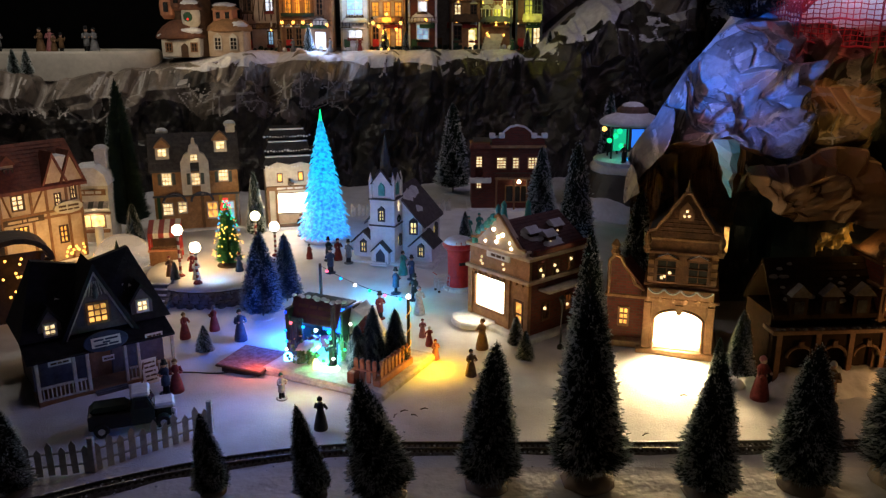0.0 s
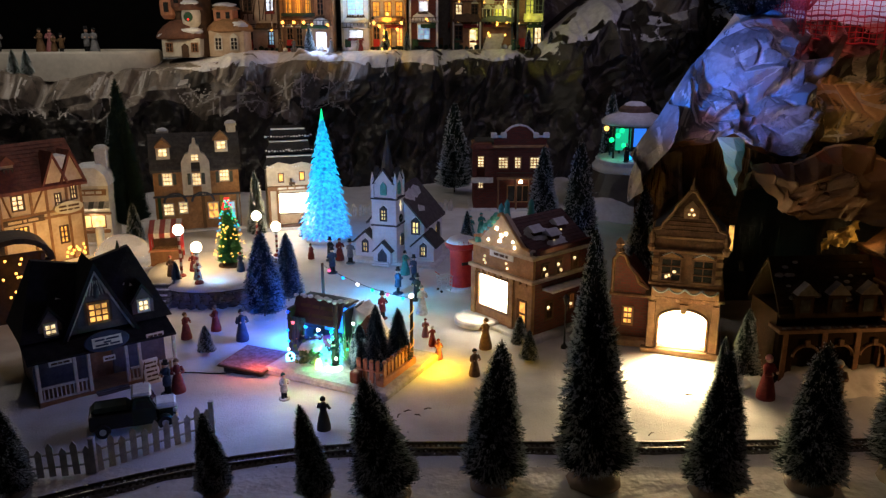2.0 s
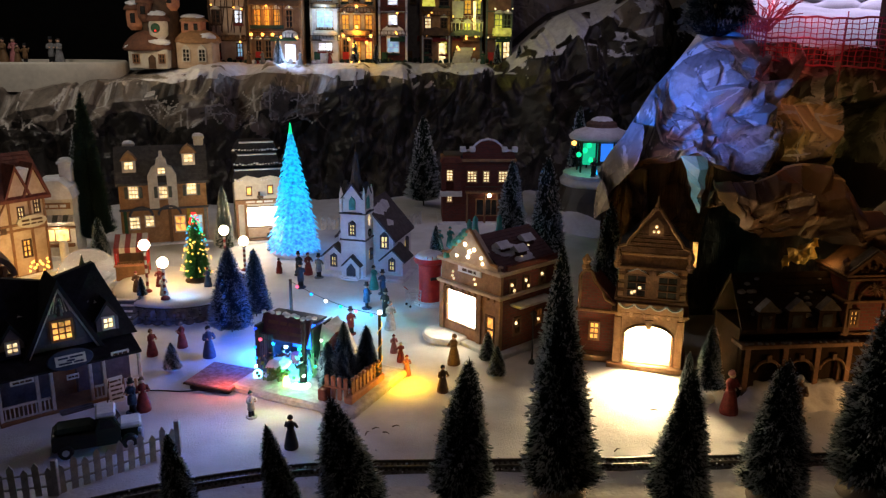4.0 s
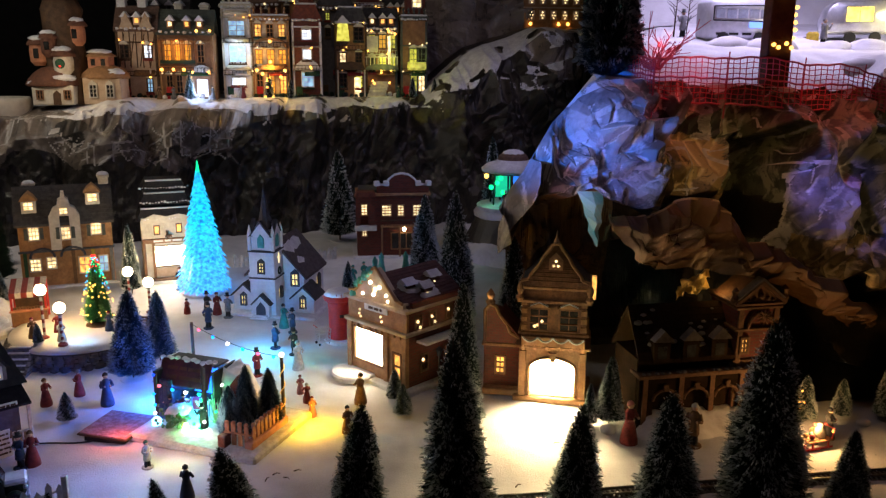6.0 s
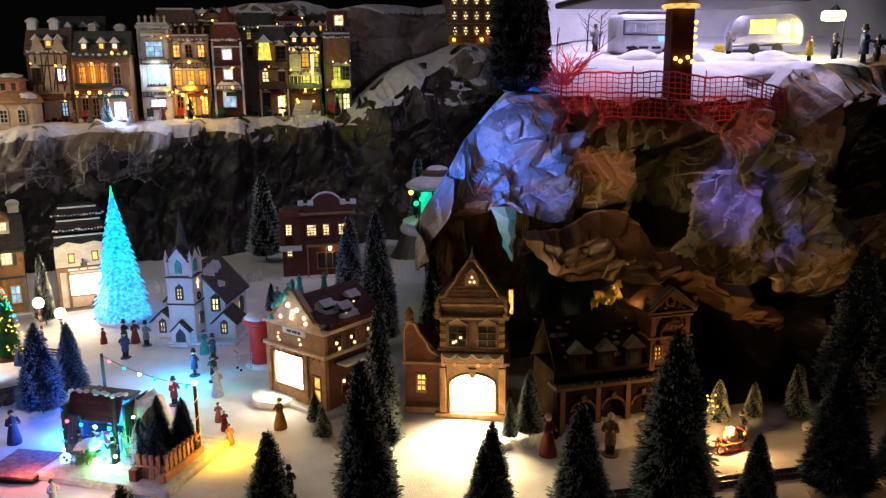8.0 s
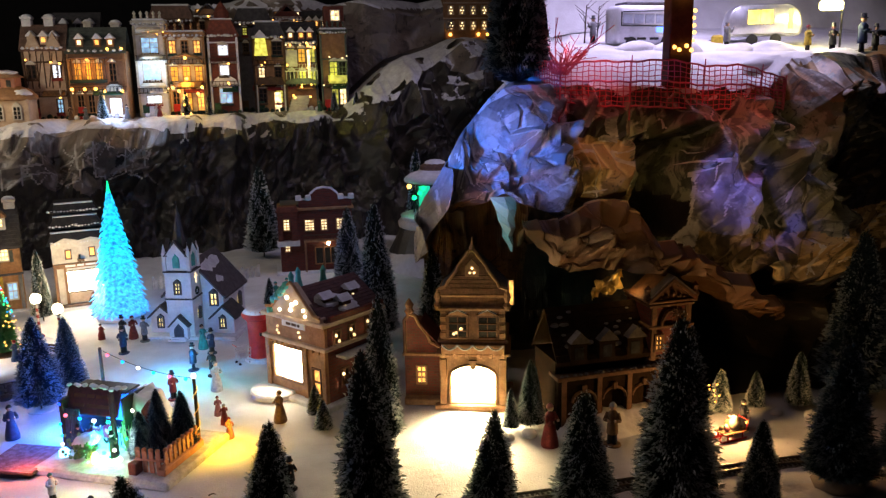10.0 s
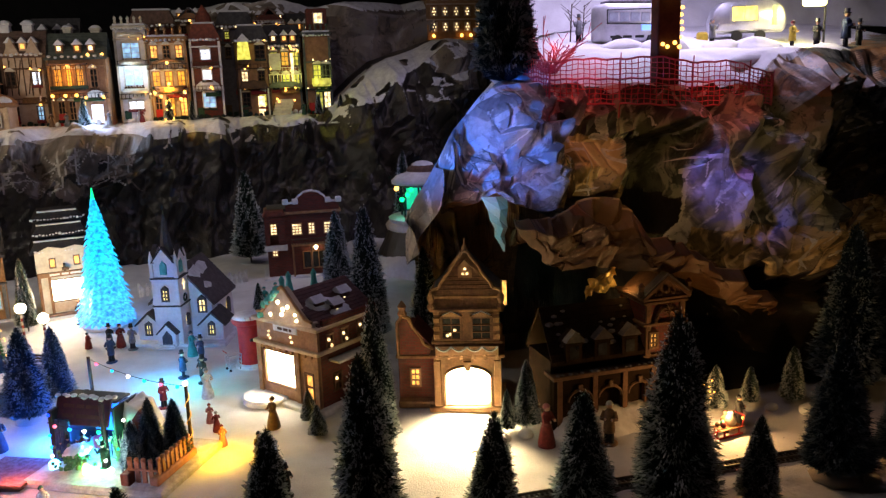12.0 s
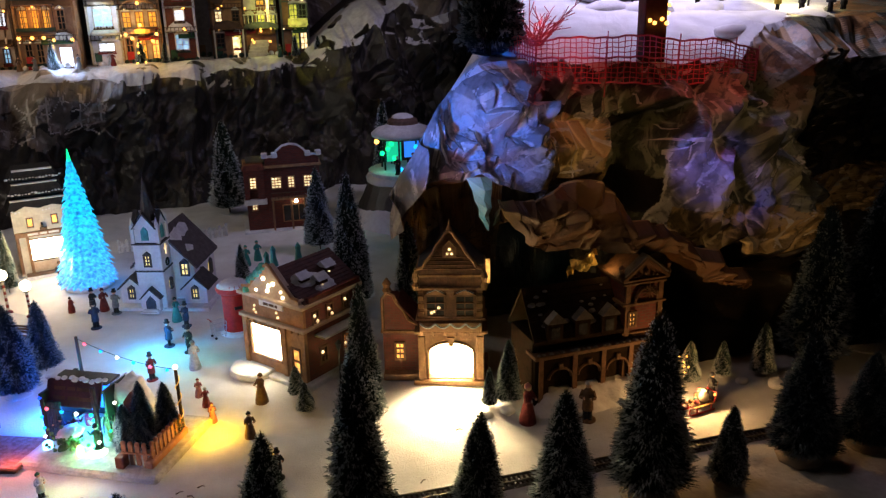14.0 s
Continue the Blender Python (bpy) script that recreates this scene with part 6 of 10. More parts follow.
        stuff("porch_rail", bm, WHITE_WOOD, h)
    part("porch_floor", box(B(), -w / 2 - 0.004, w / 2 + 0.01, y - 0.05, y + 0.014, -0.008, 0.006, None, 0.001), WOOD, h)
    for i in range(3):
        part("porch_step", box(B(), -0.03, 0.03, y - 0.066 + 0.006 * i, y - 0.0505, 0.0, 0.002 + 0.002 * i), GREY_SIDING, h)
    # oval sign and small boards
    ms = pose(0, y - 0.052, 0.104, -14)
    bm = B()
    lathe(bm, [(0.001, -0.002), (0.040, -0.002), (0.042, 0.0), (0.040, 0.002), (0.001, 0.002)], 28, m=ms @ pose(0, 0, 0, 90) @ Matrix.Diagonal((1, 0.48, 1, 1)))
    sg = part("oval_sign", bm, DARK_SIGN, h, "dark blue oval sign with pale bars")
    bm = B()
    box(bm, -0.027, 0.027, -0.0036, -0.002, -0.010, 0.009, ms)
    pl = part("sign_plate", bm, SIGN_WHITE, sg)
    bm = B()
    for z, ww in ((0.004, (3, 4)), (-0.0015, (2,)), (-0.006, (4, 3))):
        text_bars(bm, ms @ turn(0, 0, -0.0037, z), 0.044 if len(ww) > 1 else 0.014, 0.0034, ww)
    stuff("sign_bars", bm, DARK_SIGN, sg)
    for x, z, ww in ((-0.085, 0.079, 0.04), (0.002, 0.066, 0.022), (0.092, 0.092, 0.034)):
        b = part("small_board", box(B(), x - ww / 2, x + ww / 2, y - 0.048, y - 0.0455, z - 0.005, z + 0.005), SIGN_WHITE, h)
        bm = B()
        text_bars(bm, turn(0, x, y - 0.0482, z), ww * 0.8, 0.0038, (3, 2, 3))
        stuff("board_bars", bm, DARK_WOOD, b)


def easel():
    e = thing("menu_board", "white standing menu board with dark bars on snow", "sign board", place(-0.497, 1.262, 40))
    m = pose(0, 0, 0, -10)
    part("board", box(B(), -0.013, 0.013, -0.001, 0.001, 0.004, 0.048, m, 0.0005), SIGN_WHITE, e)
    bm = B()
    for i in range(5):
        text_bars(bm, m @ turn(0, 0, -0.0012, 0.041 - 0.0075 * i), 0.018, 0.003, (2, 3) if i % 2 else (4, 1))
    stuff("board_bars", bm, DARK_WOOD, e)
    for x in (-0.012, 0.012):
        part("leg", rod(B(), (x, 0.0, 0.046), (x, 0.018, -0.002), 0.0012), WOOD, e)


def tudor_house():
    h = thing("tudor_house", "half-timbered cream house with a red roof and warm windows", "house", place(-1.02, 1.93, 52, 0, 1.0))
    w, d = 0.20, 0.15
    y = -d / 2
    slab(h, w + 0.02, d + 0.02, 0.005, ROOF_SNOW)
    f = [(0.045, 0.07, 0.018, 0.04, 2, 3, LIT_AMBER), (0.04, 0.155, 0.012, 0.032, 2, 3, LIT_WARM), (0.08, 0.17, 0.012, 0.032, 2, 3, LIT_WARM), (-0.055, 0.165, 0.026, 0.034, 2, 3, LIT_WARM), (-0.055, 0.095, 0.03, 0.02, 3, 1, LIT_AMBER)]
    walled(h, w, d, 0, 0.2, f, [(0.0, 0.07, 0.02, 0.04, 2, 3, LIT_AMBER)], (), CREAM, DARK_WOOD, 0.006)
    bm = B()
    for z in (0.0, 0.115, 0.128, 0.194):
        box(bm, -w / 2, w / 2, y - 0.003, y - 0.0005, z, z + 0.006)
    for x in (-0.097, -0.025, 0.012, 0.062, 0.097):
        box(bm, x - 0.003, x + 0.003, y - 0.0026, y - 0.0004, 0.006, 0.194)
    rod(bm, (-0.025, y - 0.001, 0.134), (0.008, y - 0.001, 0.19), 0.0025, 0.0025, 4)
    rod(bm, (-0.09, y - 0.001, 0.19), (-0.075, y - 0.001, 0.134), 0.0025, 0.0025, 4)
    stuff("timber", bm, WOOD, h)
    gable_roof(h, RED_ROOF, w, d, 0.2, 0.285, 0.012, 0.006, "x", None, False)
    for x in (0.035, 0.078):
        part("front_gable", prism(B(), [(x - 0.03, 0.198), (x + 0.03, 0.198), (x, 0.268)], y - 0.006, y + 0.05), CREAM, h)
        part("gable_trim", prism(prism(B(), [(x - 0.034, 0.194), (x - 0.028, 0.194), (x, 0.262), (x, 0.274)], y - 0.010, y + 0.05), [(x + 0.034, 0.194), (x, 0.274), (x, 0.262), (x + 0.028, 0.194)], y - 0.010, y + 0.05), RED_ROOF, h)
    part("gable_snow", prism(B(), [(0.042, 0.262), (0.056, 0.226), (0.071, 0.262)], y - 0.004, y + 0.04), ROOF_SNOW, h)
    bm = B()
    lathe(bm, [(0.001, -0.002), (0.036, -0.002), (0.036, 0.002), (0.001, 0.002)], 20, m=pose(0.06, y - 0.008, 0.136, 90) @ Matrix.Diagonal((1, 0.42, 1, 1)))
    sg = part("oval_sign", bm, IVORY, h, "pale oval sign with dark bars")
    bm = B()
    text_bars(bm, turn(0, 0.06, y - 0.0102, 0.140), 0.05, 0.005, (2, 3))
    text_bars(bm, turn(0, 0.06, y - 0.0102, 0.131), 0.05, 0.004, (3, 2, 2))
    stuff("sign_bars", bm, DARK_WOOD, sg)
    bm = B()
    box(bm, -0.095, 0.0, y - 0.0045, y - 0.003, 0.114, 0.128)
    bd = part("name_board", bm, DARK_WOOD, h)
    bm = B()
    text_bars(bm, turn(0, -0.05, y - 0.0047, 0.121), 0.07, 0.006, (4, 1, 3))
    stuff("board_bars", bm, CREAM, bd)
    dm = part("dormer", box(B(), -0.07, -0.04, y + 0.03, y + 0.075, 0.215, 0.25), CREAM, h)
    window(h, turn(0, -0.055, y + 0.0295), 0, 0.232, 0.018, 0.018, DARK_WOOD, LIT_WARM, 2, 2)
    part("dormer_roof", prism(B(), [(-0.076, 0.25), (-0.034, 0.25), (-0.055, 0.272)], y + 0.026, y + 0.075), RED_ROOF, dm)
    bm = B()
    rnd = random.Random(3)
    for i in range(16):
        ball(bm, (0.062 + rnd.uniform(-0.03, 0.03), y - 0.012 - rnd.uniform(0, 0.015), 0.012 + rnd.uniform(0, 0.03)), 0.003, 0, 6)
    stuff("fairy_lights", bm, BULB["amber"], h, "amber fairy lights by the door")


def bakery():
    h = thing("bakery", "narrow pale bakery with a snow-laden roof and striped awning", "shop building", place(-0.93, 2.10, 8, 0, 0.87))
    w, d = 0.115, 0.11
    y = -d / 2
    slab(h, w + 0.03, d + 0.03, 0.006, ROOF_SNOW)
    walled(h, w, d, 0, 0.185, [(0.0, 0.07, 0.08, 0.036, 2, 1, LIT_CHURCH)], (), (), IVORY, WOOD, 0.006)
    part("ledge", box(B(), -w / 2 - 0.003, w / 2 + 0.003, y - 0.014, y, 0.092, 0.098, None, 0.001), WOOD, h)
    for i in range(8):
        x = -w / 2 + w * (i + 0.5) / 8
        part("awning_strip", prism(B(), [(-0.018, 0.112), (0, 0.128), (0, 0.131), (-0.02, 0.114)], x - w / 16, x + w / 16, turn(90, 0, y) @ Matrix.Scale(1, 4)), (COAT["white"], GREEN_ROOF)[i % 2], h)
    part("snowy_roof", prism(B(), [(-w / 2 - 0.006, 0.18), (w / 2 + 0.006, 0.18), (w / 2 - 0.004, 0.212), (w / 2 - 0.03, 0.236), (-w / 2 + 0.02, 0.232), (-w / 2 - 0.002, 0.208)], y - 0.012, d / 2), ROOF_SNOW, h)
    bd = part("name_board", box(B(), -w / 2 + 0.006, w / 2 - 0.006, y - 0.004, y - 0.0005, 0.15, 0.168), WOOD, h)
    bm = B()
    text_bars(bm, turn(0, 0, y - 0.0042, 0.159), 0.08, 0.008, (2, 1, 3, 2))
    stuff("board_bars", bm, IVORY, bd)
    part("counter", box(B(), -w / 2 + 0.004, w / 2 - 0.004, y - 0.012, y - 0.0005, 0.036, 0.046, None, 0.001), WOOD, h)
    chimney(h, 0.03, 0.02, 0.2, 0.272, 0.034, GREY_STONE)


church()
bank()
fire_station()
cave_house()
corner_shop()
dormer_house()
red_house()
inn()
easel()
tudor_house()
bakery()

# ---- bottle-brush trees, each a wire trunk with bristles ----
def bristle_mesh(name, count, seed, width, reach=1.0, inner=0.15, lo=0.08, droop=0.030, patchy=False):
    """Bristles of a tree one unit high and one unit in radius at its foot, wound round the wire in close turns."""
    r = np.random.RandomState(seed)
    t = lo + (1 - lo) * (1 - np.sqrt(r.rand(count)))
    turns = 21 + seed % 4
    t = t + 0.30 / turns / (2 * math.pi) * np.sin(t * turns * 2 * math.pi)
    a = r.rand(count) * 2 * math.pi
    rad = np.clip(1 - t, 0, 1) ** 0.60 * np.clip((t - lo) / 0.07 + 0.60, 0, 1) + 0.02
    wind = (t * turns + a / (2 * math.pi)) % 1.0
    lump = 1 + 0.07 * np.sin(a * 3 + seed + t * 9) + 0.05 * np.sin(a * 7 - t * 31)
    rad = rad * lump * (0.80 + 0.20 * np.sin(wind * math.pi) ** 0.7) * (0.80 + 0.28 * r.rand(count) ** 1.5) * reach
    if patchy:
        keep = np.sin(a * 4 + t * 17 + seed) + np.sin(a * 9 - t * 41) + 0.8 * np.sin(wind * math.pi) > r.rand(count) * 2.2 - 0.9
        t, a, rad = t[keep], a[keep], rad[keep]
        count = len(t)
    cs, sn = np.cos(a), np.sin(a)
    tip = np.stack([cs * rad, sn * rad, t + 0.012 + droop * (r.rand(count) - 0.45)], 1)
    root = np.stack([cs * rad * inner, sn * rad * inner, t - 0.006 + (0.018 + 0 * t) * (inner > 0.5)], 1)
    tw = r.rand(count) * math.pi
    side = np.stack([-sn * np.cos(tw), cs * np.cos(tw), np.sin(tw) * 0.35], 1) * width
    verts = np.concatenate([root - side, root + side, tip], 0)
    faces = [(i, i + count, i + 2 * count) for i in range(count)]
    me = bpy.data.meshes.new(name)
    me.from_pydata(verts.tolist(), [], faces)
    return me


def core_mesh(seed):
    bm = B()
    rnd = random.Random(seed)
    lathe(bm, [(0.03, 0.07), (0.30, 0.11), (0.44, 0.16), (0.35, 0.30), (0.30, 0.48), (0.23, 0.66), (0.14, 0.82), (0.02, 0.95)], 14)
    for v in bm.verts:
        k = 0.85 + 0.3 * rnd.random()
        v.co.x *= k
        v.co.y *= k
    me = bpy.data.meshes.new("crown_core")
    bm.to_mesh(me)
    bm.free()
    return me


CROWNS = []
for seed in range(5):
    me = bristle_mesh("crown", 21000, 10 + seed, 0.013)
    core = core_mesh(seed)
    bm = B()
    bm.from_mesh(me)
    bm.from_mesh(core)
    bm.to_mesh(me)
    bm.free()
    tips = bristle_mesh("frost", 7000, 40 + seed, 0.021, 1.03, 0.86, patchy=True)
    CROWNS.append((me, tips))


def tinted(me, mat):
    me = me.copy()
    me.materials.clear()
    me.materials.append(mat)
    return me


DARK_CROWNS = [(tinted(a, NEEDLE), tinted(b, FROST)) for a, b in CROWNS]
BLUE_CROWNS = [(tinted(a, BLUE_NEEDLE), tinted(b, DIM_FROST)) for a, b in CROWNS]
TRUNK = lathe(B(), [(0.012, 0.0), (0.012, 0.12), (0.004, 1.0)], 6)
TRUNK_MESH = bpy.data.meshes.new("trunk")
TRUNK.to_mesh(TRUNK_MESH)
TRUNK_MESH.materials.append(BARK)
SACK_BM = B()
ball(SACK_BM, (0, 0, 0), 1.0, 0, 14, 0.6)
for v in SACK_BM.verts:
    v.co *= 1 + 0.16 * noise.noise(v.co * 2.5)
SACK_MESH = bpy.data.meshes.new("foot")
SACK_BM.to_mesh(SACK_MESH)
SACK_MESH.materials.append(SACK)
SACK_MESH.polygons.foreach_set("use_smooth", [True] * len(SACK_MESH.polygons))
DISC_MESH = bpy.data.meshes.new("disc")
DISC_BM = lathe(B(), [(0.9, 0.0), (1.0, 0.02), (0.95, 0.06), (0.2, 0.10)], 16)
DISC_BM.to_mesh(DISC_MESH)
DISC_MESH.materials.append(ROOF_SNOW)


def brush_tree(x, y, h, r, k=0, z=None, lean=0.0, nod=0.0, blue=False, foot="disc", frosty=True, label="", group="bottle-brush trees"):
    z = ground_height(x, y) if z is None else z
    tree = thing("bottlebrush_tree", label or "dark green bottle-brush tree with frosted tips", "toy tree", pose(x, y, z, nod, lean, (k * 77) % 360 if not lean and not nod else 0), group)
    me, tips = (BLUE_CROWNS if blue else DARK_CROWNS)[k % 5]
    share("crown", me, tree, Matrix.Diagonal((r, r, h, 1)))
    if frosty:
        share("frost", tips, tree, Matrix.Diagonal((r, r, h, 1)))
    share("trunk", TRUNK_MESH, tree, Matrix.Diagonal((h * 0.6, h * 0.6, h, 1)))
    if foot == "sack":
        share("cloth_foot", SACK_MESH, tree, Matrix.Translation((0, 0, 0.004)) @ Matrix.Diagonal((r * 0.62, r * 0.62, r * 0.5, 1)))
    else:
        share("foot_disc", DISC_MESH, tree, Matrix.Diagonal((r * 0.5, r * 0.5, r * 0.6, 1)))
    return tree


NEAR = "dark green bottle-brush tree with its foot in cloth beside the track"
# in front of the track
for k, (x, y, h, r, lean) in enumerate(((-0.303, 0.935, 0.118, 0.025, -5), (-0.168, 0.925, 0.136, 0.025, -8), (-0.077, 0.930, 0.172, 0.044, -10), (0.058, 0.955, 0.208, 0.043, 3),
                                        (0.196, 0.965, 0.288, 0.052, -2), (0.345, 0.935, 0.202, 0.042, 2), (0.482, 0.955, 0.205, 0.047, 0), (0.625, 0.965, 0.300, 0.062, 0),
                                        (0.752, 0.955, 0.136, 0.031, 0), (0.905, 0.985, 0.225, 0.055, 0), (-0.575, 0.935, 0.13, 0.034, 0), (1.03, 0.99, 0.17, 0.045, 0), (1.16, 1.0, 0.24, 0.05, 0), (-0.70, 0.97, 0.12, 0.035, 0))):
    brush_tree(x, y, h, r * 1.12, k, None, lean, 0, x > 0.85, "sack", True, NEAR, "trees along the track")
# behind the track and among the houses
for k, (x, y, h, r) in enumerate(((0.245, 1.275, 0.272, 0.043), (0.139, 1.425, 0.062, 0.019), (0.150, 1.362, 0.060, 0.020), (0.512, 1.285, 0.130, 0.028), (0.476, 1.285, 0.080, 0.017),
                                  (0.868, 1.262, 0.088, 0.025), (0.945, 1.27, 0.074, 0.021), (1.02, 1.25, 0.112, 0.027), (-0.445, 1.395, 0.056, 0.019), (0.30, 1.775, 0.325, 0.057),
                                  (0.272, 2.19, 0.235, 0.05), (0.033, 2.63, 0.30, 0.064), (0.385, 1.535, 0.285, 0.045), (-0.862, 2.15, 0.42, 0.06), (-0.502, 2.10, 0.185, 0.030),
                                  (0.057, 2.02, 0.10, 0.022), (-0.80, 2.02, 0.12, 0.03), (1.15, 1.27, 0.33, 0.075), (1.34, 1.22, 0.20, 0.05), (1.30, 1.30, 0.36, 0.08), (0.54, 2.62, 0.34, 0.05), (-0.985, 2.4, 0.3, 0.05))):
    brush_tree(x, y, h, r, k + 2, frosty=h < 0.41, blue=x > 1.1)
# blue-lit pair at the square
for k, (x, y, h, r) in enumerate(((-0.372, 1.565, 0.185, 0.050), (-0.338, 1.65, 0.155, 0.036))):
    brush_tree(x, y, h, r, k, blue=True, label="blue-green bottle-brush tree dusted with frost on the square", group="blue trees on the square")

# ---- acrylic light tree ----
def light_tree():
    t = thing("light_tree", "tall acrylic tree glowing cyan above and lilac below", "lighted tree", place(-0.318, 2.10))
    h, r = 0.334, 0.072
    mat = glow("lit_acrylic", (0.07, 0.42, 1.0), 1.15, (0.01, 0.58, 0.92), 0.02, 0.20, vary=110)
    part("base", lathe(B(), [(0.058, 0.0), (0.062, 0.008), (0.05, 0.014)], 24), ROOF_SNOW, t)
    tiers = 19
    rnd = random.Random(4)
    for i in range(tiers):
        f = i / tiers
        z0, rr = 0.012 + (h - 0.03) * f, r * (1 - f) ** 0.92 + 0.004
        n = max(8, int(26 * (1 - f)))
        bm = B()
        for k in range(n):
            a = 2 * math.pi * (k + 0.5 * (i % 2)) / n + rnd.uniform(-0.05, 0.05)
            o = Vector((math.cos(a), math.sin(a), 0))
            s = Vector((-o.y, o.x, 0))
            wide = math.pi * rr / n * 1.05
            q = rr * rnd.uniform(0.92, 1.08)
            pts = [o * rr * 0.35 + Vector((0, 0, z0 + 0.026)), o * q * 0.82 + s * wide + Vector((0, 0, z0 + 0.009)), o * q + Vector((0, 0, z0 + 0.001)), o * q * 0.82 - s * wide + Vector((0, 0, z0 + 0.009)), o * q * 0.8 + Vector((0, 0, z0 + 0.015))]
            v = [bm.verts.new(p) for p in pts]
            for tri in ((0, 1, 4), (1, 2, 4), (2, 3, 4), (3, 0, 4)):
                bm.faces.new([v[j] for j in tri])
        rod(bm, (0, 0, z0), (0, 0, z0 + 0.03), rr * 0.5, rr * 0.36, 12)
        part("tier", bm, mat, t)
    part("tip", rod(B(), (0, 0, h - 0.022), (0, 0, h + 0.014), 0.006, 0.0008, 8), BULB["green"], t, "green glowing tip")


# ---- railway ----
def track_y(x):
    if x > -0.05:
        return 1.050 + 0.012 * min(1.0, max(0.0, (x - 0.3) / 0.5))
    u = -0.05 - x
    return 1.050 - 0.62 * u * u if u < 0.45 else 1.050 - 0.62 * 0.2025 - 0.558 * (u - 0.45)


def railway():
    t = thing("railway_track", "toy railway track with dark sleepers on grey ballast", "railway track")
    xs = np.arange(-0.85, 1.7, 0.02)
    for side in (-1, 1):
        bm = B()
        last = None
        for x in xs:
            y = track_y(x)
            k = (track_y(x + 0.01) - track_y(x - 0.01)) / 0.02
            nrm = Vector((-k, 1, 0)).normalized()
            p = Vector((x, y, 0.0035)) + nrm * side * 0.0083
            if last:
                ring = []
                for c in (last[0], p):
                    ring.append([bm.verts.new(c + nrm * a + Vector((0, 0, b))) for a, b in ((-0.001, 0), (0.001, 0), (0.001, 0.004), (-0.001, 0.004))])
                for i in range(4):
                    bm.faces.new((ring[0][i], ring[0][(i + 1) % 4], ring[1][(i + 1) % 4], ring[1][i]))
            last = (p,)
        bmesh.ops.remove_doubles(bm, verts=bm.verts, dist=0.0004)
        part("rail", bm, RAIL, t, "dull metal rail")
    bm = B()
    last = None
    for x in xs:
        k = (track_y(x + 0.01) - track_y(x - 0.01)) / 0.02
        nrm = Vector((-k, 1, 0)).normalized()
        c = Vector((x, track_y(x), 0))
        row = [bm.verts.new(c + nrm * a + Vector((0, 0, b))) for a, b in ((-0.019, -0.003), (-0.015, 0.0028), (0.015, 0.0028), (0.019, -0.003))]
        if last:
            for i in range(3):
                bm.faces.new((last[i], row[i], row[i + 1], last[i + 1]))
        last = row
    part("ballast", bm, BALLAST, t)
    me = bpy.data.meshes.new("sleeper")
    bm = box(B(), -0.0019, 0.0019, -0.0135, 0.0135, 0.001, 0.0040, None, 0.0004)
    bm.to_mesh(me)
    bm.free()
    me.materials.append(SLEEPER)
    for x in np.arange(-0.82, 1.5, 0.0082):
        k = (track_y(x + 0.01) - track_y(x - 0.01)) / 0.02
        share("sleeper", me, t, pose(x, track_y(x), 0, 0, 0, math.degrees(math.atan(k))))


# ---- fences ----
def picket_fence(name, label, pts, h, step, mat, group="", lift=None):
    f = thing(name, label, "fence", None, group)
    me = bpy.data.meshes.new("picket")
    bm = prism(B(), [(-step * 0.29, 0.0), (step * 0.29, 0.0), (step * 0.29, h * 0.86), (0, h), (-step * 0.29, h * 0.86)], -0.0009, 0.0009)
    bm.to_mesh(me)
    bm.free()
    me.materials.append(mat)
    rnd = random.Random(int(h * 1e4))
    for (xa, ya), (xb, yb) in zip(pts, pts[1:]):
        n = max(1, int(math.hypot(xb - xa, yb - ya) / step))
        a = math.degrees(math.atan2(yb - ya, xb - xa))
        za, zb = [ground_height(*p) if lift is None else lift for p in ((xa, ya), (xb, yb))]
        for i in range(n):
            u = (i + 0.5) / n
            share("picket", me, f, pose(xa + (xb - xa) * u, ya + (yb - ya) * u, za + (zb - za) * u + rnd.uniform(-0.0006, 0.0006), rnd.uniform(-2, 2), rnd.uniform(-2, 2), a) @ Matrix.Diagonal((1, 1, 1.06 if i % 2 else 0.90, 1)))
        off = Vector((-(yb - ya), xb - xa, 0)).normalized() * 0.0018
        for z in (0.28, 0.68):
            part("rail", rod(B(), Vector((xa, ya, za + h * z)) + off, Vector((xb, yb, zb + h * z)) + off, h * 0.035, h * 0.035, 6), mat, f)
    for x, y in pts:
        z = ground_height(x, y) if lift is None else lift
        part("post", box(B(), x - step * 0.26, x + step * 0.26, y - step * 0.26, y + step * 0.26, z, z + h * 1.12, None, 0.0008), mat, f)
    return f


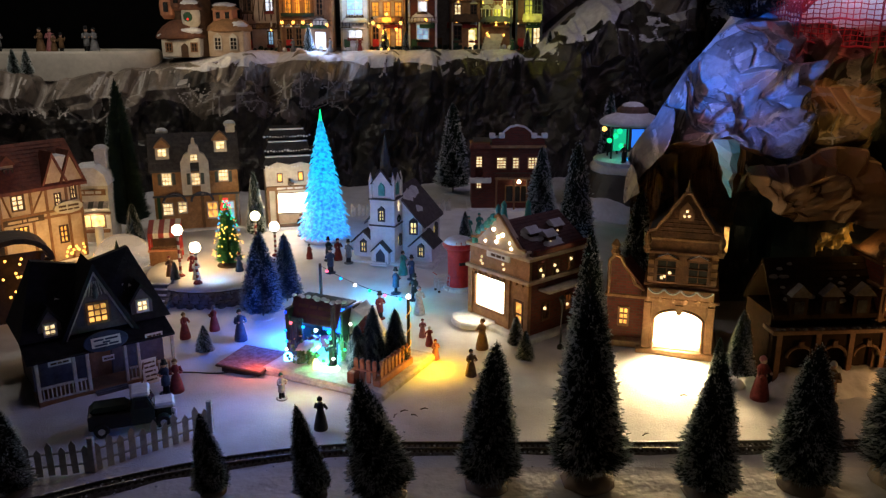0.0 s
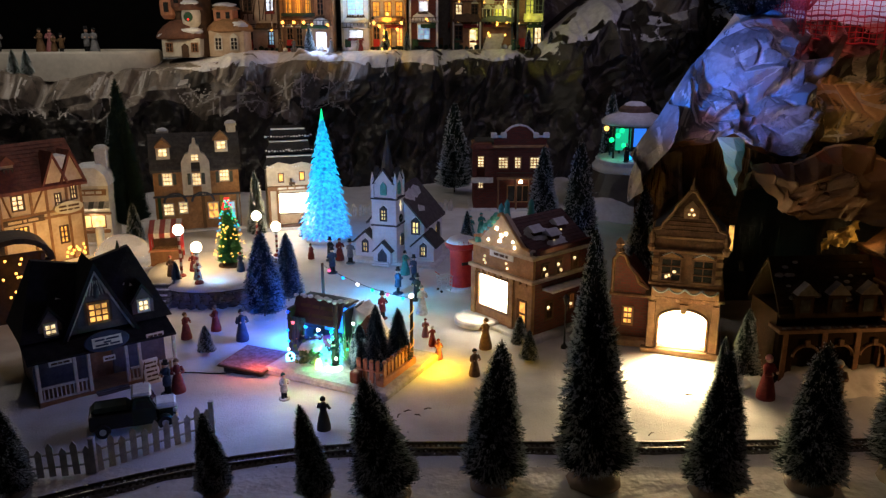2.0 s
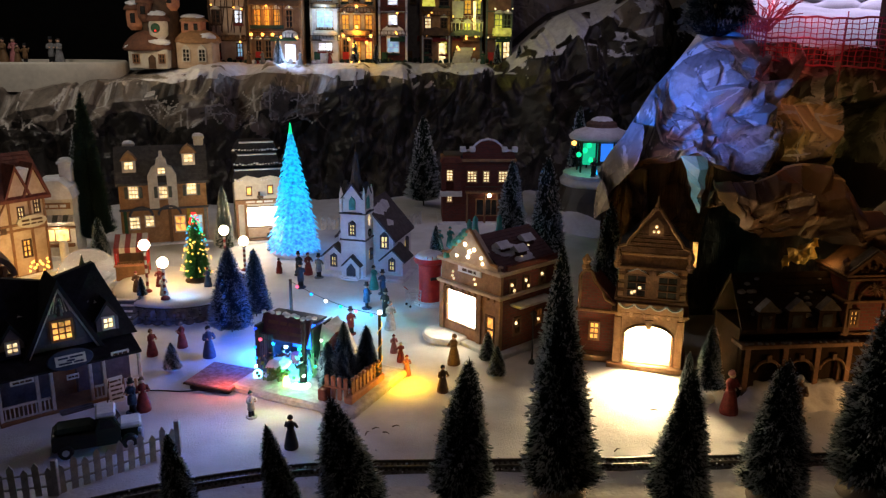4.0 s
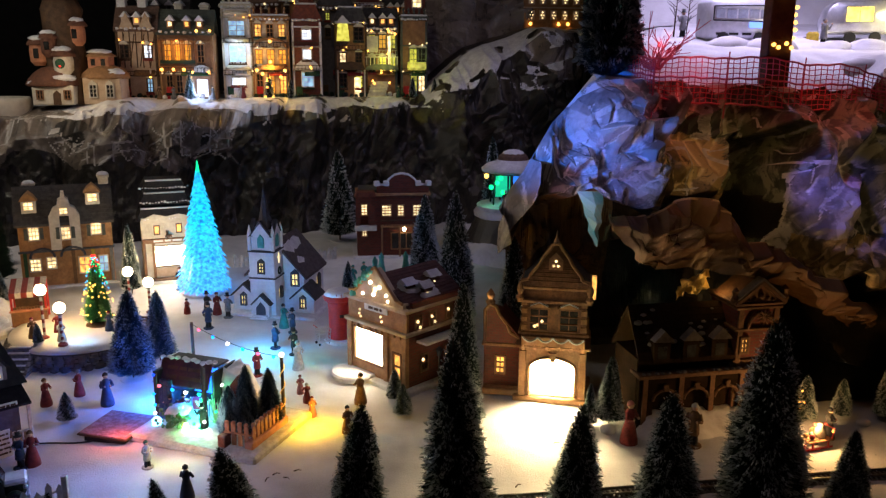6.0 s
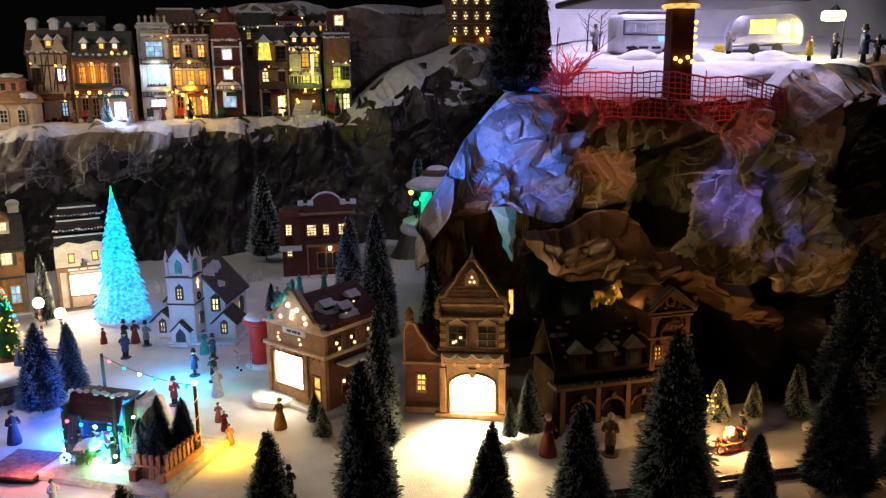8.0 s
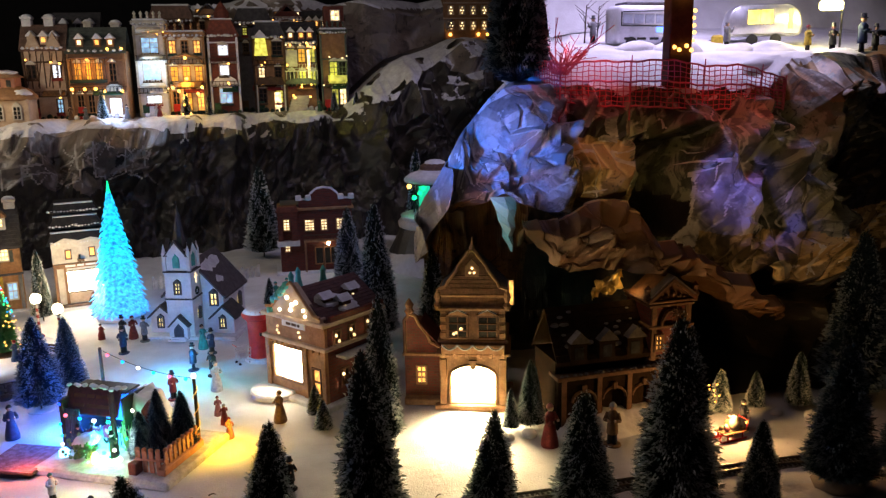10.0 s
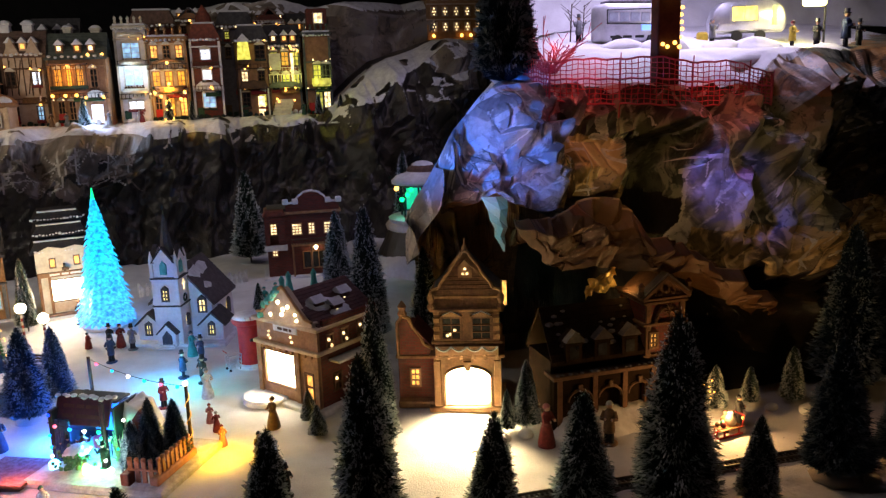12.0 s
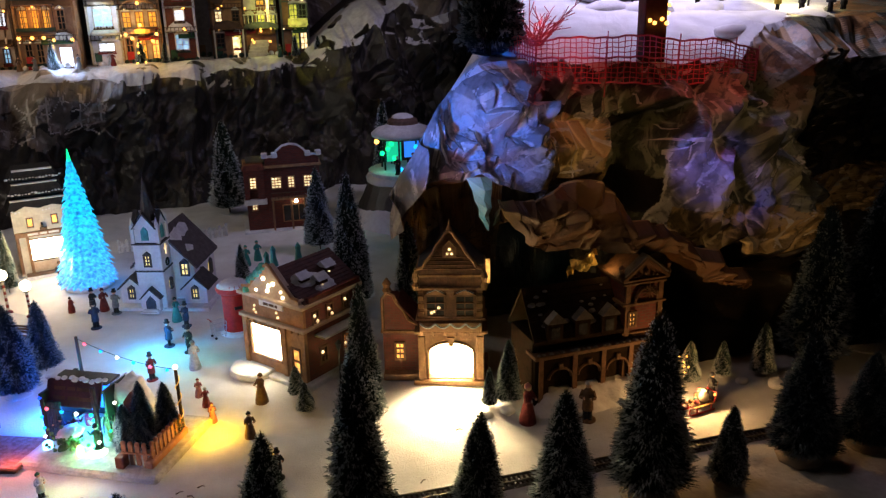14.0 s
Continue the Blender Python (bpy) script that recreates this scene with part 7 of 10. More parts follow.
# ---- painted figurines, each one plain mesh ----
def figurine(x, y, a, h, coat, legs="skirt", hat="black", z=None, arms=1):
    bm = B()
    u = h * 0.93 / 0.062
    mats = [COAT[coat], SKIN, COAT[hat], COAT["black"]]
    if legs == "skirt":
        lathe(bm, [(0.0125 * u, 0), (0.0122 * u, 0.006 * u), (0.0085 * u, 0.024 * u), (0.0058 * u, 0.034 * u), (0.0078 * u, 0.044 * u), (0.0035 * u, 0.0495 * u)], 12)
    elif legs == "sit":
        lathe(bm, [(0.011 * u, 0), (0.012 * u, 0.012 * u), (0.008 * u, 0.026 * u), (0.0075 * u, 0.040 * u), (0.0035 * u, 0.0445 * u)], 12)
    else:
        for s in (-1, 1):
            rod(bm, (s * 0.0036 * u, 0, 0), (s * 0.003 * u, 0, 0.024 * u), 0.0036 * u, 0.0034 * u, 8, 3)
            ball(bm, (s * 0.0038 * u, -0.002 * u, 0.0016 * u), 0.0035 * u, 3, 8, 0.6)
        lathe(bm, [(0.0082 * u, 0.016 * u), (0.0078 * u, 0.026 * u), (0.0068 * u, 0.034 * u), (0.0082 * u, 0.044 * u), (0.0035 * u, 0.0495 * u)], 12)
    hz = 0.0545 * u if legs != "sit" else 0.049 * u
    ball(bm, (0, -0.0005 * u, hz), 0.0046 * u, 1, 10)
    if hat == "black" and legs == "trousers":
        lathe(bm, [(0.0068 * u, 0.0), (0.0068 * u, 0.0012 * u), (0.0042 * u, 0.0014 * u), (0.0045 * u, 0.008 * u)], 10, (0, 0, hz + 0.0022 * u), 2)
    else:
        lathe(bm, [(0.0052 * u, -0.001 * u), (0.005 * u, 0.002 * u), (0.0025 * u, 0.0052 * u)], 10, (0, 0.0006 * u, hz + 0.001 * u), 2)
    for s in (-1, 1):
        e = Vector((s * 0.0105 * u, -0.004 * u, hz - 0.018 * u))
        hd = Vector((s * 0.005 * u, -0.0105 * u, hz - 0.0165 * u)) if arms == 1 else Vector((s * 0.016 * u, -0.006 * u, hz - 0.006 * u))
        rod(bm, (s * 0.0068 * u, 0, hz - 0.0085 * u), e, 0.0027 * u, 0.0026 * u, 7)
        rod(bm, e, hd, 0.0026 * u, 0.0020 * u, 7)
        ball(bm, tuple(hd), 0.0021 * u, 1, 6)
    lathe(bm, [(0.0125 * u, -0.002), (0.0125 * u, 0.0005), (0.010 * u, 0.0014)], 12, (0, 0, 0), 0)
    z = ground_height(x, y) if z is None else z
    words = {"skirt": "in a long %s coat and %s hat", "trousers": "in a %s jacket and %s hat", "sit": "crouching in %s with a %s cap"}[legs] % (coat, hat)
    return solid("figurine", bm, mats, "painted resin villager figurine " + words, "figurine", pose(x, y, z + 0.001, 0, 0, a), "village figurines", "", True)


# ---- street furniture ----
def bulb(bm, p, r=0.0036):
    ball(bm, p, r, 0, 10)


def street_lamp(x, y, z, h, r=0.0118):
    l = thing("street_lamp", "striped candy-cane street lamp with a glowing globe", "street lamp", pose(x, y, z), "globe street lamps")
    part("foot", lathe(B(), [(0.010, 0), (0.009, 0.004), (0.004, 0.008)], 12), COAT["red"], l)
    n = 9
    for i in range(n):
        part("stripe", rod(B(), (0, 0, 0.006 + (h - 0.012) * i / n), (0, 0, 0.006 + (h - 0.012) * (i + 1) / n), 0.003, 0.003, 8), COAT["red" if i % 2 else "white"], l)
    part("globe", ball(B(), (0, 0, h + r * 0.7), r, 0, 14), GLOBE, l, "glowing white globe", True)
    part("collar", lathe(B(), [(0.005, 0), (0.006, 0.003), (0.004, 0.005)], 10, (0, 0, h - 0.006)), BLACK, l)
    return l


light_tree()
railway()
bm = B()
rnd = random.Random(21)
for k in range(220):
    x = rnd.uniform(-0.75, 0.95)
    y = track_y(x) + rnd.gauss(-0.012, 0.020)
    ball(bm, (x, y, ground_height(x, y) + rnd.uniform(0.004, 0.009)), rnd.uniform(0.0008, 0.0022), 0, 6, 0.7)
solid("snow_crumbs", bm, ROOF_SNOW, "white crumbs of snow strewn over the railway track", "", None, "", "stuff")
picket_fence("picket_fence", "weathered white picket fence on the snow by the track", [(-0.90, 0.955), (-0.62, 0.962), (-0.484, 0.990), (-0.352, 1.100)], 0.047, 0.0148, WHITE_WOOD)
picket_fence("back_fence", "small white picket fence behind the church", [(-0.27, 2.33), (-0.10, 2.36), (0.02, 2.40)], 0.035, 0.013, WHITE_WOOD)

# raised round square with a stone edge
def square():
    p = thing("raised_square", "round snow-covered terrace with a dark stone edge", "terrace", pose(-0.52, 1.765, 0))
    bm = B()
    prof = [(0.155, -0.01), (0.152, 0.044), (0.148, 0.050)]
    lathe(bm, prof, 40)
    part("stone_edge", bm, STONE_WALL, p)
    bm = B()
    lathe(bm, [(0.151, 0.046), (0.150, 0.054), (0.12, 0.059), (0.05, 0.062)], 40)
    part("snow_top", bm, SNOW, p, "", True)
    rnd = random.Random(8)
    me = bpy.data.meshes.new("stone")
    bm = B()
    ball(bm, (0, 0, 0), 0.011, 0, 8, 0.8)
    for v in bm.verts:
        v.co *= 1 + 0.25 * noise.noise(v.co * 90)
    bm.to_mesh(me)
    bm.free()
    me.materials.append(material("dark_edge_stone", (0.13, 0.12, 0.13), (0.07, 0.07, 0.08), 0.85, 60, 0.8, 0.5))
    for i in range(64):
        a = math.radians(150 + 260 * (i % 32) / 32 + 4 * (i // 32))
        share("stone", me, p, pose(0.152 * math.cos(a), 0.152 * math.sin(a), 0.014 + 0.019 * (i // 32), rnd.uniform(0, 360), rnd.uniform(0, 40), rnd.uniform(0, 360)))
    st = thing("stone_steps", "dark stone steps with snow up to the terrace", "steps", pose(-0.612, 1.584, 0, 0, 0, -4) @ Matrix.Diagonal((0.9, 0.70, 1.0, 1)))
    for i in range(6):
        part("step", box(B(), -0.026, 0.026, 0.014 * i, 0.014 * i + 0.018, 0.0095 * i - 0.004, 0.0095 * (i + 1), None, 0.001), STONE_WALL, st)
        part("step_snow", box(B(), -0.024, 0.024, 0.014 * i + 0.004, 0.014 * i + 0.013, 0.0095 * (i + 1), 0.0095 * (i + 1) + 0.0018, None, 0.0006), ROOF_SNOW, st)
    for s in (-1, 1):
        part("cheek", prism(B(), [(0, -0.004), (0.095, -0.004), (0.095, 0.062), (0, 0.012)], s * 0.029 - 0.003, s * 0.029 + 0.003, turn(90)), STONE_WALL, st)


square()
TOP = 0.058
for x, y, h in ((-0.575, 1.685, 0.098), (-0.525, 1.640, 0.072), (-0.456, 1.90, 0.082), (-0.402, 1.86, 0.066)):
    street_lamp(x, y, TOP if y < 1.86 else TOP - 0.005, h)


def fair_tree():
    t = thing("fairy_light_tree", "green tinsel tree wound with coloured fairy lights", "Christmas tree", pose(-0.487, 1.762, TOP))
    part("crown", bristle_bm(), material("green_tinsel", (0.05, 0.20, 0.06), (0.09, 0.28, 0.09), 0.55, 60, 0.8, 0), t)
    part("stand", lathe(B(), [(0.030, 0), (0.028, 0.006), (0.01, 0.010)], 16), DARK_WOOD, t)
    rnd = random.Random(2)
    for colour, zs in (("green", (0.55, 1.0)), ("amber", (0.05, 0.65)), ("cyan", (0.5, 0.98)), ("red", (0.85, 1.03)), ("amber", (0.1, 0.6))):
        bm = B()
        for _ in range(34):
            u = rnd.uniform(*zs)
            a = rnd.uniform(0, 6.28)
            r = 0.036 * max(0.0, 1 - u) ** 0.8 + 0.004
            bulb(bm, (r * math.cos(a), r * math.sin(a), 0.012 + 0.145 * u), 0.0015)
        stuff("fairy_lights", bm, BULB[colour], t, colour + " fairy lights")


def bristle_bm():
    bm = B()
    me = bristle_mesh("tinsel", 6000, 77, 0.03)
    bm.from_mesh(me)
    bm.from_mesh(core_mesh(9))
    bmesh.ops.transform(bm, matrix=Matrix.Diagonal((0.036, 0.036, 0.15, 1)), verts=bm.verts)
    return bm


fair_tree()


def market_stall():
    s = thing("market_stall", "wooden market stall with a red and white striped awning", "market stall", pose(-0.655, 1.835, 0.047, 0, 0, 14))
    for x in (-0.034, 0.034):
        for y in (-0.024, 0.026):
            part("post", rod(B(), (x, y, 0), (x, y, 0.092 if y > 0 else 0.078), 0.0026, 0.0026, 6), RED_PAINT, s)
    part("counter", box(B(), -0.036, 0.036, -0.028, -0.012, 0.0, 0.034, None, 0.001), WOOD, s)
    part("counter_top", box(B(), -0.039, 0.039, -0.032, -0.009, 0.034, 0.038, None, 0.001), ORANGE_WOOD, s)
    part("back_panel", box(B(), -0.034, 0.034, 0.024, 0.027, 0.0, 0.09), DARK_WOOD, s)
    for i in range(6):
        x = -0.036 + 0.012 * i
        part("awning_strip", prism(B(), [(-0.036, 0.068), (-0.036, 0.080), (0.028, 0.098), (0.028, 0.095), (-0.033, 0.077), (-0.033, 0.068)], x, x + 0.012, turn(90) @ Matrix.Scale(-1, 4, (0, 1, 0))), COAT["red" if i % 2 == 0 else "white"], s)
    bm = B()
    rnd = random.Random(5)
    for i in range(12):
        ball(bm, (-0.032 + 0.0058 * i, -0.02 + rnd.uniform(-0.004, 0.004), 0.0405), 0.0035, 0, 7)
    stuff("wares", bm, COAT["brown"], s)


market_stall()


def glass_dome():
    d = thing("glass_dome", "clear glass dome on a pale snowy base", "snow globe", pose(-0.770, 1.86, 0.018))
    part("base", lathe(B(), [(0.082, -0.004), (0.083, 0.010), (0.076, 0.016), (0.070, 0.018)], 28), ROOF_SNOW, d)
    bm = B()
    lathe(bm, [(0.072 * math.cos(i * math.pi / 18), 0.016 + 0.074 * math.sin(i * math.pi / 18)) for i in range(9)] + [(0.001, 0.090)], 32)
    ob = part("dome", bm, CLEAR, d, "clear curved glass", True)
    ob.visible_shadow = False
    part("snow_scene", ball(B(), (0, 0, 0.016), 0.040, 0, 16, 0.30), ROOF_SNOW, d)
    for x, y, h in ((-0.012, 0.006, 0.040), (0.014, -0.004, 0.030), (0.0, -0.018, 0.022)):
        part("tiny_tree", rod(B(), (x, y, 0.020), (x, y, 0.022 + h), 0.009, 0.0006, 9), NEEDLE, d)


glass_dome()
solid("white_post", lathe(B(), [(0.010, 0), (0.010, 0.070), (0.008, 0.078), (0.001, 0.080)], 12), SIGN_WHITE, "short white round post standing in the snow", "post", pose(-0.862, 1.955, 0.024))


def wooden_shelter():
    s = thing("wooden_shelter", "dark wooden arched shelter with amber fairy lights", "shelter", pose(-0.845, 1.52, 0.0, 0, 0, 35))
    for x in (-0.055, 0.055):
        for y in (-0.03, 0.03):
            part("post", box(B(), x - 0.005, x + 0.005, y - 0.005, y + 0.005, 0, 0.15, None, 0.001), DARK_WOOD, s)
    pts = [(0.068 * math.cos(math.pi * i / 10), 0.148 + 0.05 * math.sin(math.pi * i / 10)) for i in range(11)]
    inn_pts = [(0.058 * math.cos(math.pi * i / 10), 0.146 + 0.042 * math.sin(math.pi * i / 10)) for i in range(10, -1, -1)]
    part("arched_roof", prism(B(), pts + inn_pts, -0.042, 0.042), DARK_WOOD, s)
    part("back", box(B(), -0.055, 0.055, 0.031, 0.034, 0, 0.15), DARK_WOOD, s)
    bm = B()
    rnd = random.Random(6)
    for i in range(18):
        bulb(bm, (rnd.uniform(-0.05, 0.05), rnd.uniform(0.0, 0.028), rnd.uniform(0.03, 0.15)), 0.0026)
    stuff("fairy_lights", bm, BULB["amber"], s)


wooden_shelter()


def pickup():
    t = thing("pickup_truck", "dark green old pickup with a snow-covered bonnet", "toy truck", pose(-0.478, 1.118, 0.0, 0, 0, 20))
    green = material("dark_green_paint", (0.010, 0.026, 0.016), (0.018, 0.034, 0.022), 0.4, 60, 0.7, 0.1)
    part("load_bed", box(B(), -0.060, 0.002, -0.023, 0.023, 0.012, 0.036, None, 0.002), BLACK, t)
    bm = B()
    prism(bm, [(0.000, 0.012), (0.034, 0.012), (0.034, 0.036), (0.026, 0.054), (0.006, 0.056), (0.000, 0.038)], -0.022, 0.022)
    cab = part("cab", bm, green, t)
    part("windscreen", prism(B(), [(0.0345, 0.038), (0.0275, 0.0525), (0.0285, 0.053), (0.0355, 0.038)], -0.018, 0.018), DARK_PANE, cab)
    for s in (-1, 1):
        part("side_window", prism(B(), [(0.006, 0.039), (0.028, 0.039), (0.023, 0.051), (0.008, 0.052)], s * 0.0225 - 0.0005, s * 0.0225 + 0.0005), DARK_PANE, cab)
    part("cab_snow", box(B(), 0.001, 0.030, -0.021, 0.021, 0.0545, 0.062, None, 0.003), ROOF_SNOW, cab)
    part("bonnet", box(B(), 0.034, 0.062, -0.016, 0.016, 0.012, 0.034, None, 0.004), green, t)
    part("bonnet_snow", box(B(), 0.033, 0.064, -0.0175, 0.0175, 0.030, 0.039, None, 0.003), ROOF_SNOW, t)
    part("bumper", box(B(), 0.062, 0.066, -0.022, 0.022, 0.010, 0.015, None, 0.001), ALU, t)
    for s in (-1, 1):
        part("headlight", ball(B(), (0.061, s * 0.015, 0.026), 0.0038, 0, 8), ALU, t)
        part("mudguard", lathe(B(), [(0.011, -0.005), (0.0125, 0.0), (0.011, 0.005)], 14, m=pose(0.046, s * 0.020, 0.012, 90)), green, t)
        for x in (-0.042, 0.046):
            w = part("wheel", lathe(B(), [(0.006, -0.004), (0.0105, -0.004), (0.0115, 0.0), (0.0105, 0.004), (0.006, 0.004)], 16, m=pose(x, s * 0.0225, 0.0115, 90)), BLACK, t)
            part("hub", lathe(B(), [(0.005, -0.0046), (0.0055, 0.0), (0.005, 0.0046)], 12, m=pose(x, s * 0.0225, 0.0115, 90)), ALU, w)
    part("fir_load", box(B(), -0.056, -0.002, -0.019, 0.019, 0.034, 0.045, None, 0.005), NEEDLE, t)


pickup()


# ---- the lit stage ----
def stage():
    s = thing("music_stage", "lit toy stage with hut, fence and string lights", "toy stage", pose(-0.168, 1.345, 0.0, 0, 0, -26.5))
    w, d = 0.245, 0.185
    part("base", box(B(), -w / 2, w / 2 + 0.006, -d / 2 - 0.008, d / 2, -0.002, 0.013, None, 0.004), WHITE_WOOD, s)
    # canopy over the players: dark boards, a deep name board and drawn curtains
    part("canopy_back", box(B(), -0.112, -0.012, 0.066, 0.070, 0.013, 0.090), BLACK, s)
    part("canopy_side", box(B(), -0.118, -0.110, -0.030, 0.068, 0.013, 0.100, None, 0.001), BLACK, s)
    part("canopy_side", box(B(), -0.018, -0.012, -0.002, 0.068, 0.013, 0.100, None, 0.001), BLACK, s)
    part("canopy_roof", box(B(), -0.118, -0.010, 0.004, 0.044, 0.106, 0.110, None, 0.0015), BLACK, s)
    mb = pose(0, -0.010, 0.094, -24)
    nb = part("name_board", box(B(), -0.116, -0.014, -0.003, 0.003, -0.022, 0.024, mb, 0.001), material("dark_plum_board", (0.075, 0.025, 0.030), (0.035, 0.014, 0.020), 0.5, 60, 0.8, 0.4), s, "dark plum-brown name board")
    bm = B()
    for z, words in ((0.009, (3, 2, 4)), (-0.007, (2, 4))):
        text_bars(bm, mb @ turn(0, -0.065, -0.0032, z), 0.072, 0.006, words)
    stuff("board_bars", bm, DARK_WOOD, nb)
    bm = B()
    rnd = random.Random(3)
    for k in range(11):
        ball(bm, (-0.116 + 0.0105 * k, rnd.uniform(-0.004, 0.006), 0.117 + rnd.uniform(-0.002, 0.002)), rnd.uniform(0.004, 0.007), 0, 8, 0.6)
    stuff("canopy_snow", bm, ROOF_SNOW, s, "ridge of snow along the board")
    for x0 in (-0.108, -0.094):
        bm = B()
        for k in range(5):
            rod(bm, (x0 + 0.003 * k, -0.030 + 0.004 * (k % 2), 0.014), (x0 + 0.0024 * k, -0.024 + 0.003 * (k % 2), 0.084), 0.0034, 0.0022, 6)
        part("curtain", bm, COAT["blue"], s, "dark blue gathered curtain")
    part("centre_post", box(B(), -0.016, -0.009, -0.034, -0.027, 0.013, 0.122, None, 0.001), BLACK, s)
    bm = B()
    prism(bm, [(-0.012, 0.013), (0.046, 0.013), (0.040, 0.040), (0.024, 0.068), (0.006, 0.090), (-0.012, 0.100)], 0.020, 0.074)
    bmesh.ops.subdivide_edges(bm, edges=bm.edges[:], cuts=5, use_grid_fill=True)
    for v in bm.verts:
        v.co += Vector((0.006, 0.006, 0.006)) * noise.noise(v.co * 55)
    part("snow_slope", bm, ROOF_SNOW, s, "sloping heap of white snow", True)
    part("red_barn_side", prism(B(), [(0.016, 0.013), (0.044, 0.013), (0.044, 0.080), (0.030, 0.098), (0.016, 0.080)], 0.004, 0.020), RED_ROOF, s, "small dark red hut front")
    # emissive panel put in for the blue light on the back wall
    part("blue_glow", box(B(), -0.100, -0.050, 0.060, 0.064, 0.030, 0.080), glow("deep_blue_glow", (0.02, 0.20, 1.0), 1.6, vary=60), s, "back panel glowing blue in place of light on it")
    # band stands, drum and amber footlight
    part("drum", lathe(B(), [(0.010, 0.014), (0.0105, 0.018), (0.0105, 0.028), (0.010, 0.031)], 14, (-0.072, 0.030, 0)), RED_PAINT, s)
    for x, y in ((-0.050, 0.012), (-0.028, 0.002)):
        bm = B()
        rod(bm, (x, y, 0.013), (x, y, 0.040), 0.0008, 0.0008, 5)
        box(bm, -0.006, 0.006, -0.0005, 0.0005, 0, 0.009, pose(x, y, 0.038, -25))
        part("music_stand", bm, BLACK, s)
    part("amber_footlight", lathe(B(), [(0.006, 0.0131), (0.0055, 0.024), (0.003, 0.030)], 12, (-0.030, -0.062, 0)), glow("amber_foot_lamp", (1.0, 0.72, 0.22), 8), s, "amber lamp at the stage edge")
    # posts and strings of bulbs
    posts = ((0.105, 0.030, 0.135), (-0.114, 0.080, 0.155))
    for x, y, h in posts:
        part("post", rod(B(), (x, y, 0.013), (x, y, h), 0.0032, 0.0028, 8), DARK_WOOD, s)
    bm = B()
    for k in range(24):
        a = k * 0.9
        b = (k + 1) * 0.9
        rod(bm, (0.105 + 0.0042 * math.cos(a), 0.030 + 0.0042 * math.sin(a), 0.02 + 0.0045 * k), (0.105 + 0.0042 * math.cos(b), 0.030 + 0.0042 * math.sin(b), 0.02 + 0.0045 * (k + 1)), 0.0009, 0.0009, 5)
    part("lit_spiral", bm, LIT_AMBER, s, "amber light wound round the post")
    part("post_bulb", ball(B(), (0.105, 0.030, 0.139), 0.0040, 0, 10), GLOBE, s)

    def string(a, b, sag, colours):
        a, b = Vector(a), Vector(b)
        bm = B()
        n = 20
        pts = [a.lerp(b, i / n) - Vector((0, 0, sag * 4 * (i / n) * (1 - i / n))) for i in range(n + 1)]
        for p, q in zip(pts, pts[1:]):
            rod(bm, p, q, 0.0006, 0.0006, 5)
        part("light_string", bm, BLACK, s)
        for i, c in enumerate(colours):
            u = (i + 0.5) / len(colours)
            p = a.lerp(b, u) - Vector((0, 0, sag * 4 * u * (1 - u) + 0.003))
            part("bulb", ball(B(), tuple(p), 0.0033, 0, 10), BULB[c], s)

    string((-0.114, 0.080, 0.152), (0.105, 0.030, 0.135), 0.010, ("pink", "cyan", "white", "green", "pink", "cyan"))
    string((-0.116, -0.034, 0.082), (-0.005, -0.036, 0.078), 0.004, ("pink", "cyan", "white", "green"))
    # fence on the near corner
    f = part("fence_bed", box(B(), 0.096, 0.112, -0.080, 0.034, 0.013, 0.026, None, 0.002), ORANGE_WOOD, s)
    for x0, y0, dx, dy, n in ((0.060, -0.073, 0.0122, 0.0, 4), (0.106, -0.066, 0.0, 0.0122, 8)):
        for i in range(n):
            x, y = x0 + dx * i, y0 + dy * i
            bm = B()
            box(bm, -0.0036, 0.0036, -0.0013, 0.0013, 0, 0.036, turn(0 if dx else 90, x, y, 0.014))
            ball(bm, (x, y, 0.052), 0.0042, 0, 7)
            part("fence_board", bm, ORANGE_WOOD, s)
        part("fence_rail", rod(B(), (x0 - 0.004, y0 - 0.002 if dx else y0, 0.036), (x0 + dx * n, y0 + dy * n, 0.036), 0.002, 0.002, 6), ORANGE_WOOD, s)
    # little trees and bushes
    for i, (x, y, h, r) in enumerate(((0.050, 0.000, 0.112, 0.026), (0.088, 0.012, 0.108, 0.027), (0.030, -0.022, 0.080, 0.025), (0.064, -0.030, 0.072, 0.022), (0.044, -0.042, 0.060, 0.020))):
        tr = share("small_tree", BLUE_CROWNS[i % 5][0], s, Matrix.Translation((x, y, 0.012)) @ Matrix.Diagonal((r, r, h, 1)))
        share("frost", BLUE_CROWNS[i % 5][1], tr)
    bm = B()
    rnd = random.Random(9)
    for i in range(130):
        ball(bm, (rnd.gauss(-0.062, 0.014), rnd.gauss(-0.052, 0.007), 0.016 + abs(rnd.gauss(0.013, 0.008))), rnd.uniform(0.002, 0.0045), 0, 6)
    stuff("hedge", bm, material("leafy_hedge", (0.05, 0.13, 0.04), (0.16, 0.24, 0.12), 0.7, 90, 0.9, 0.3), s)
    # green-lit shrub, snow over the hedge, lamps among the players
    bm = B()
    for i in range(90):
        t, u = rnd.uniform(0, 6.28), rnd.uniform(0.2, 1.0)
        q = Vector((0.002 + 0.018 * u * math.cos(t), -0.018 + 0.014 * u * math.sin(t), 0.020 + 0.045 * rnd.random()))
        rod(bm, (0.002, -0.018, 0.016), q, 0.0012, 0.0004, 4)
    stuff("shrub", bm, material("pale_green_twigs", (0.10, 0.30, 0.10), (0.25, 0.45, 0.22), 0.6, 90, 0.9, 0.2), s)
    bm = B()
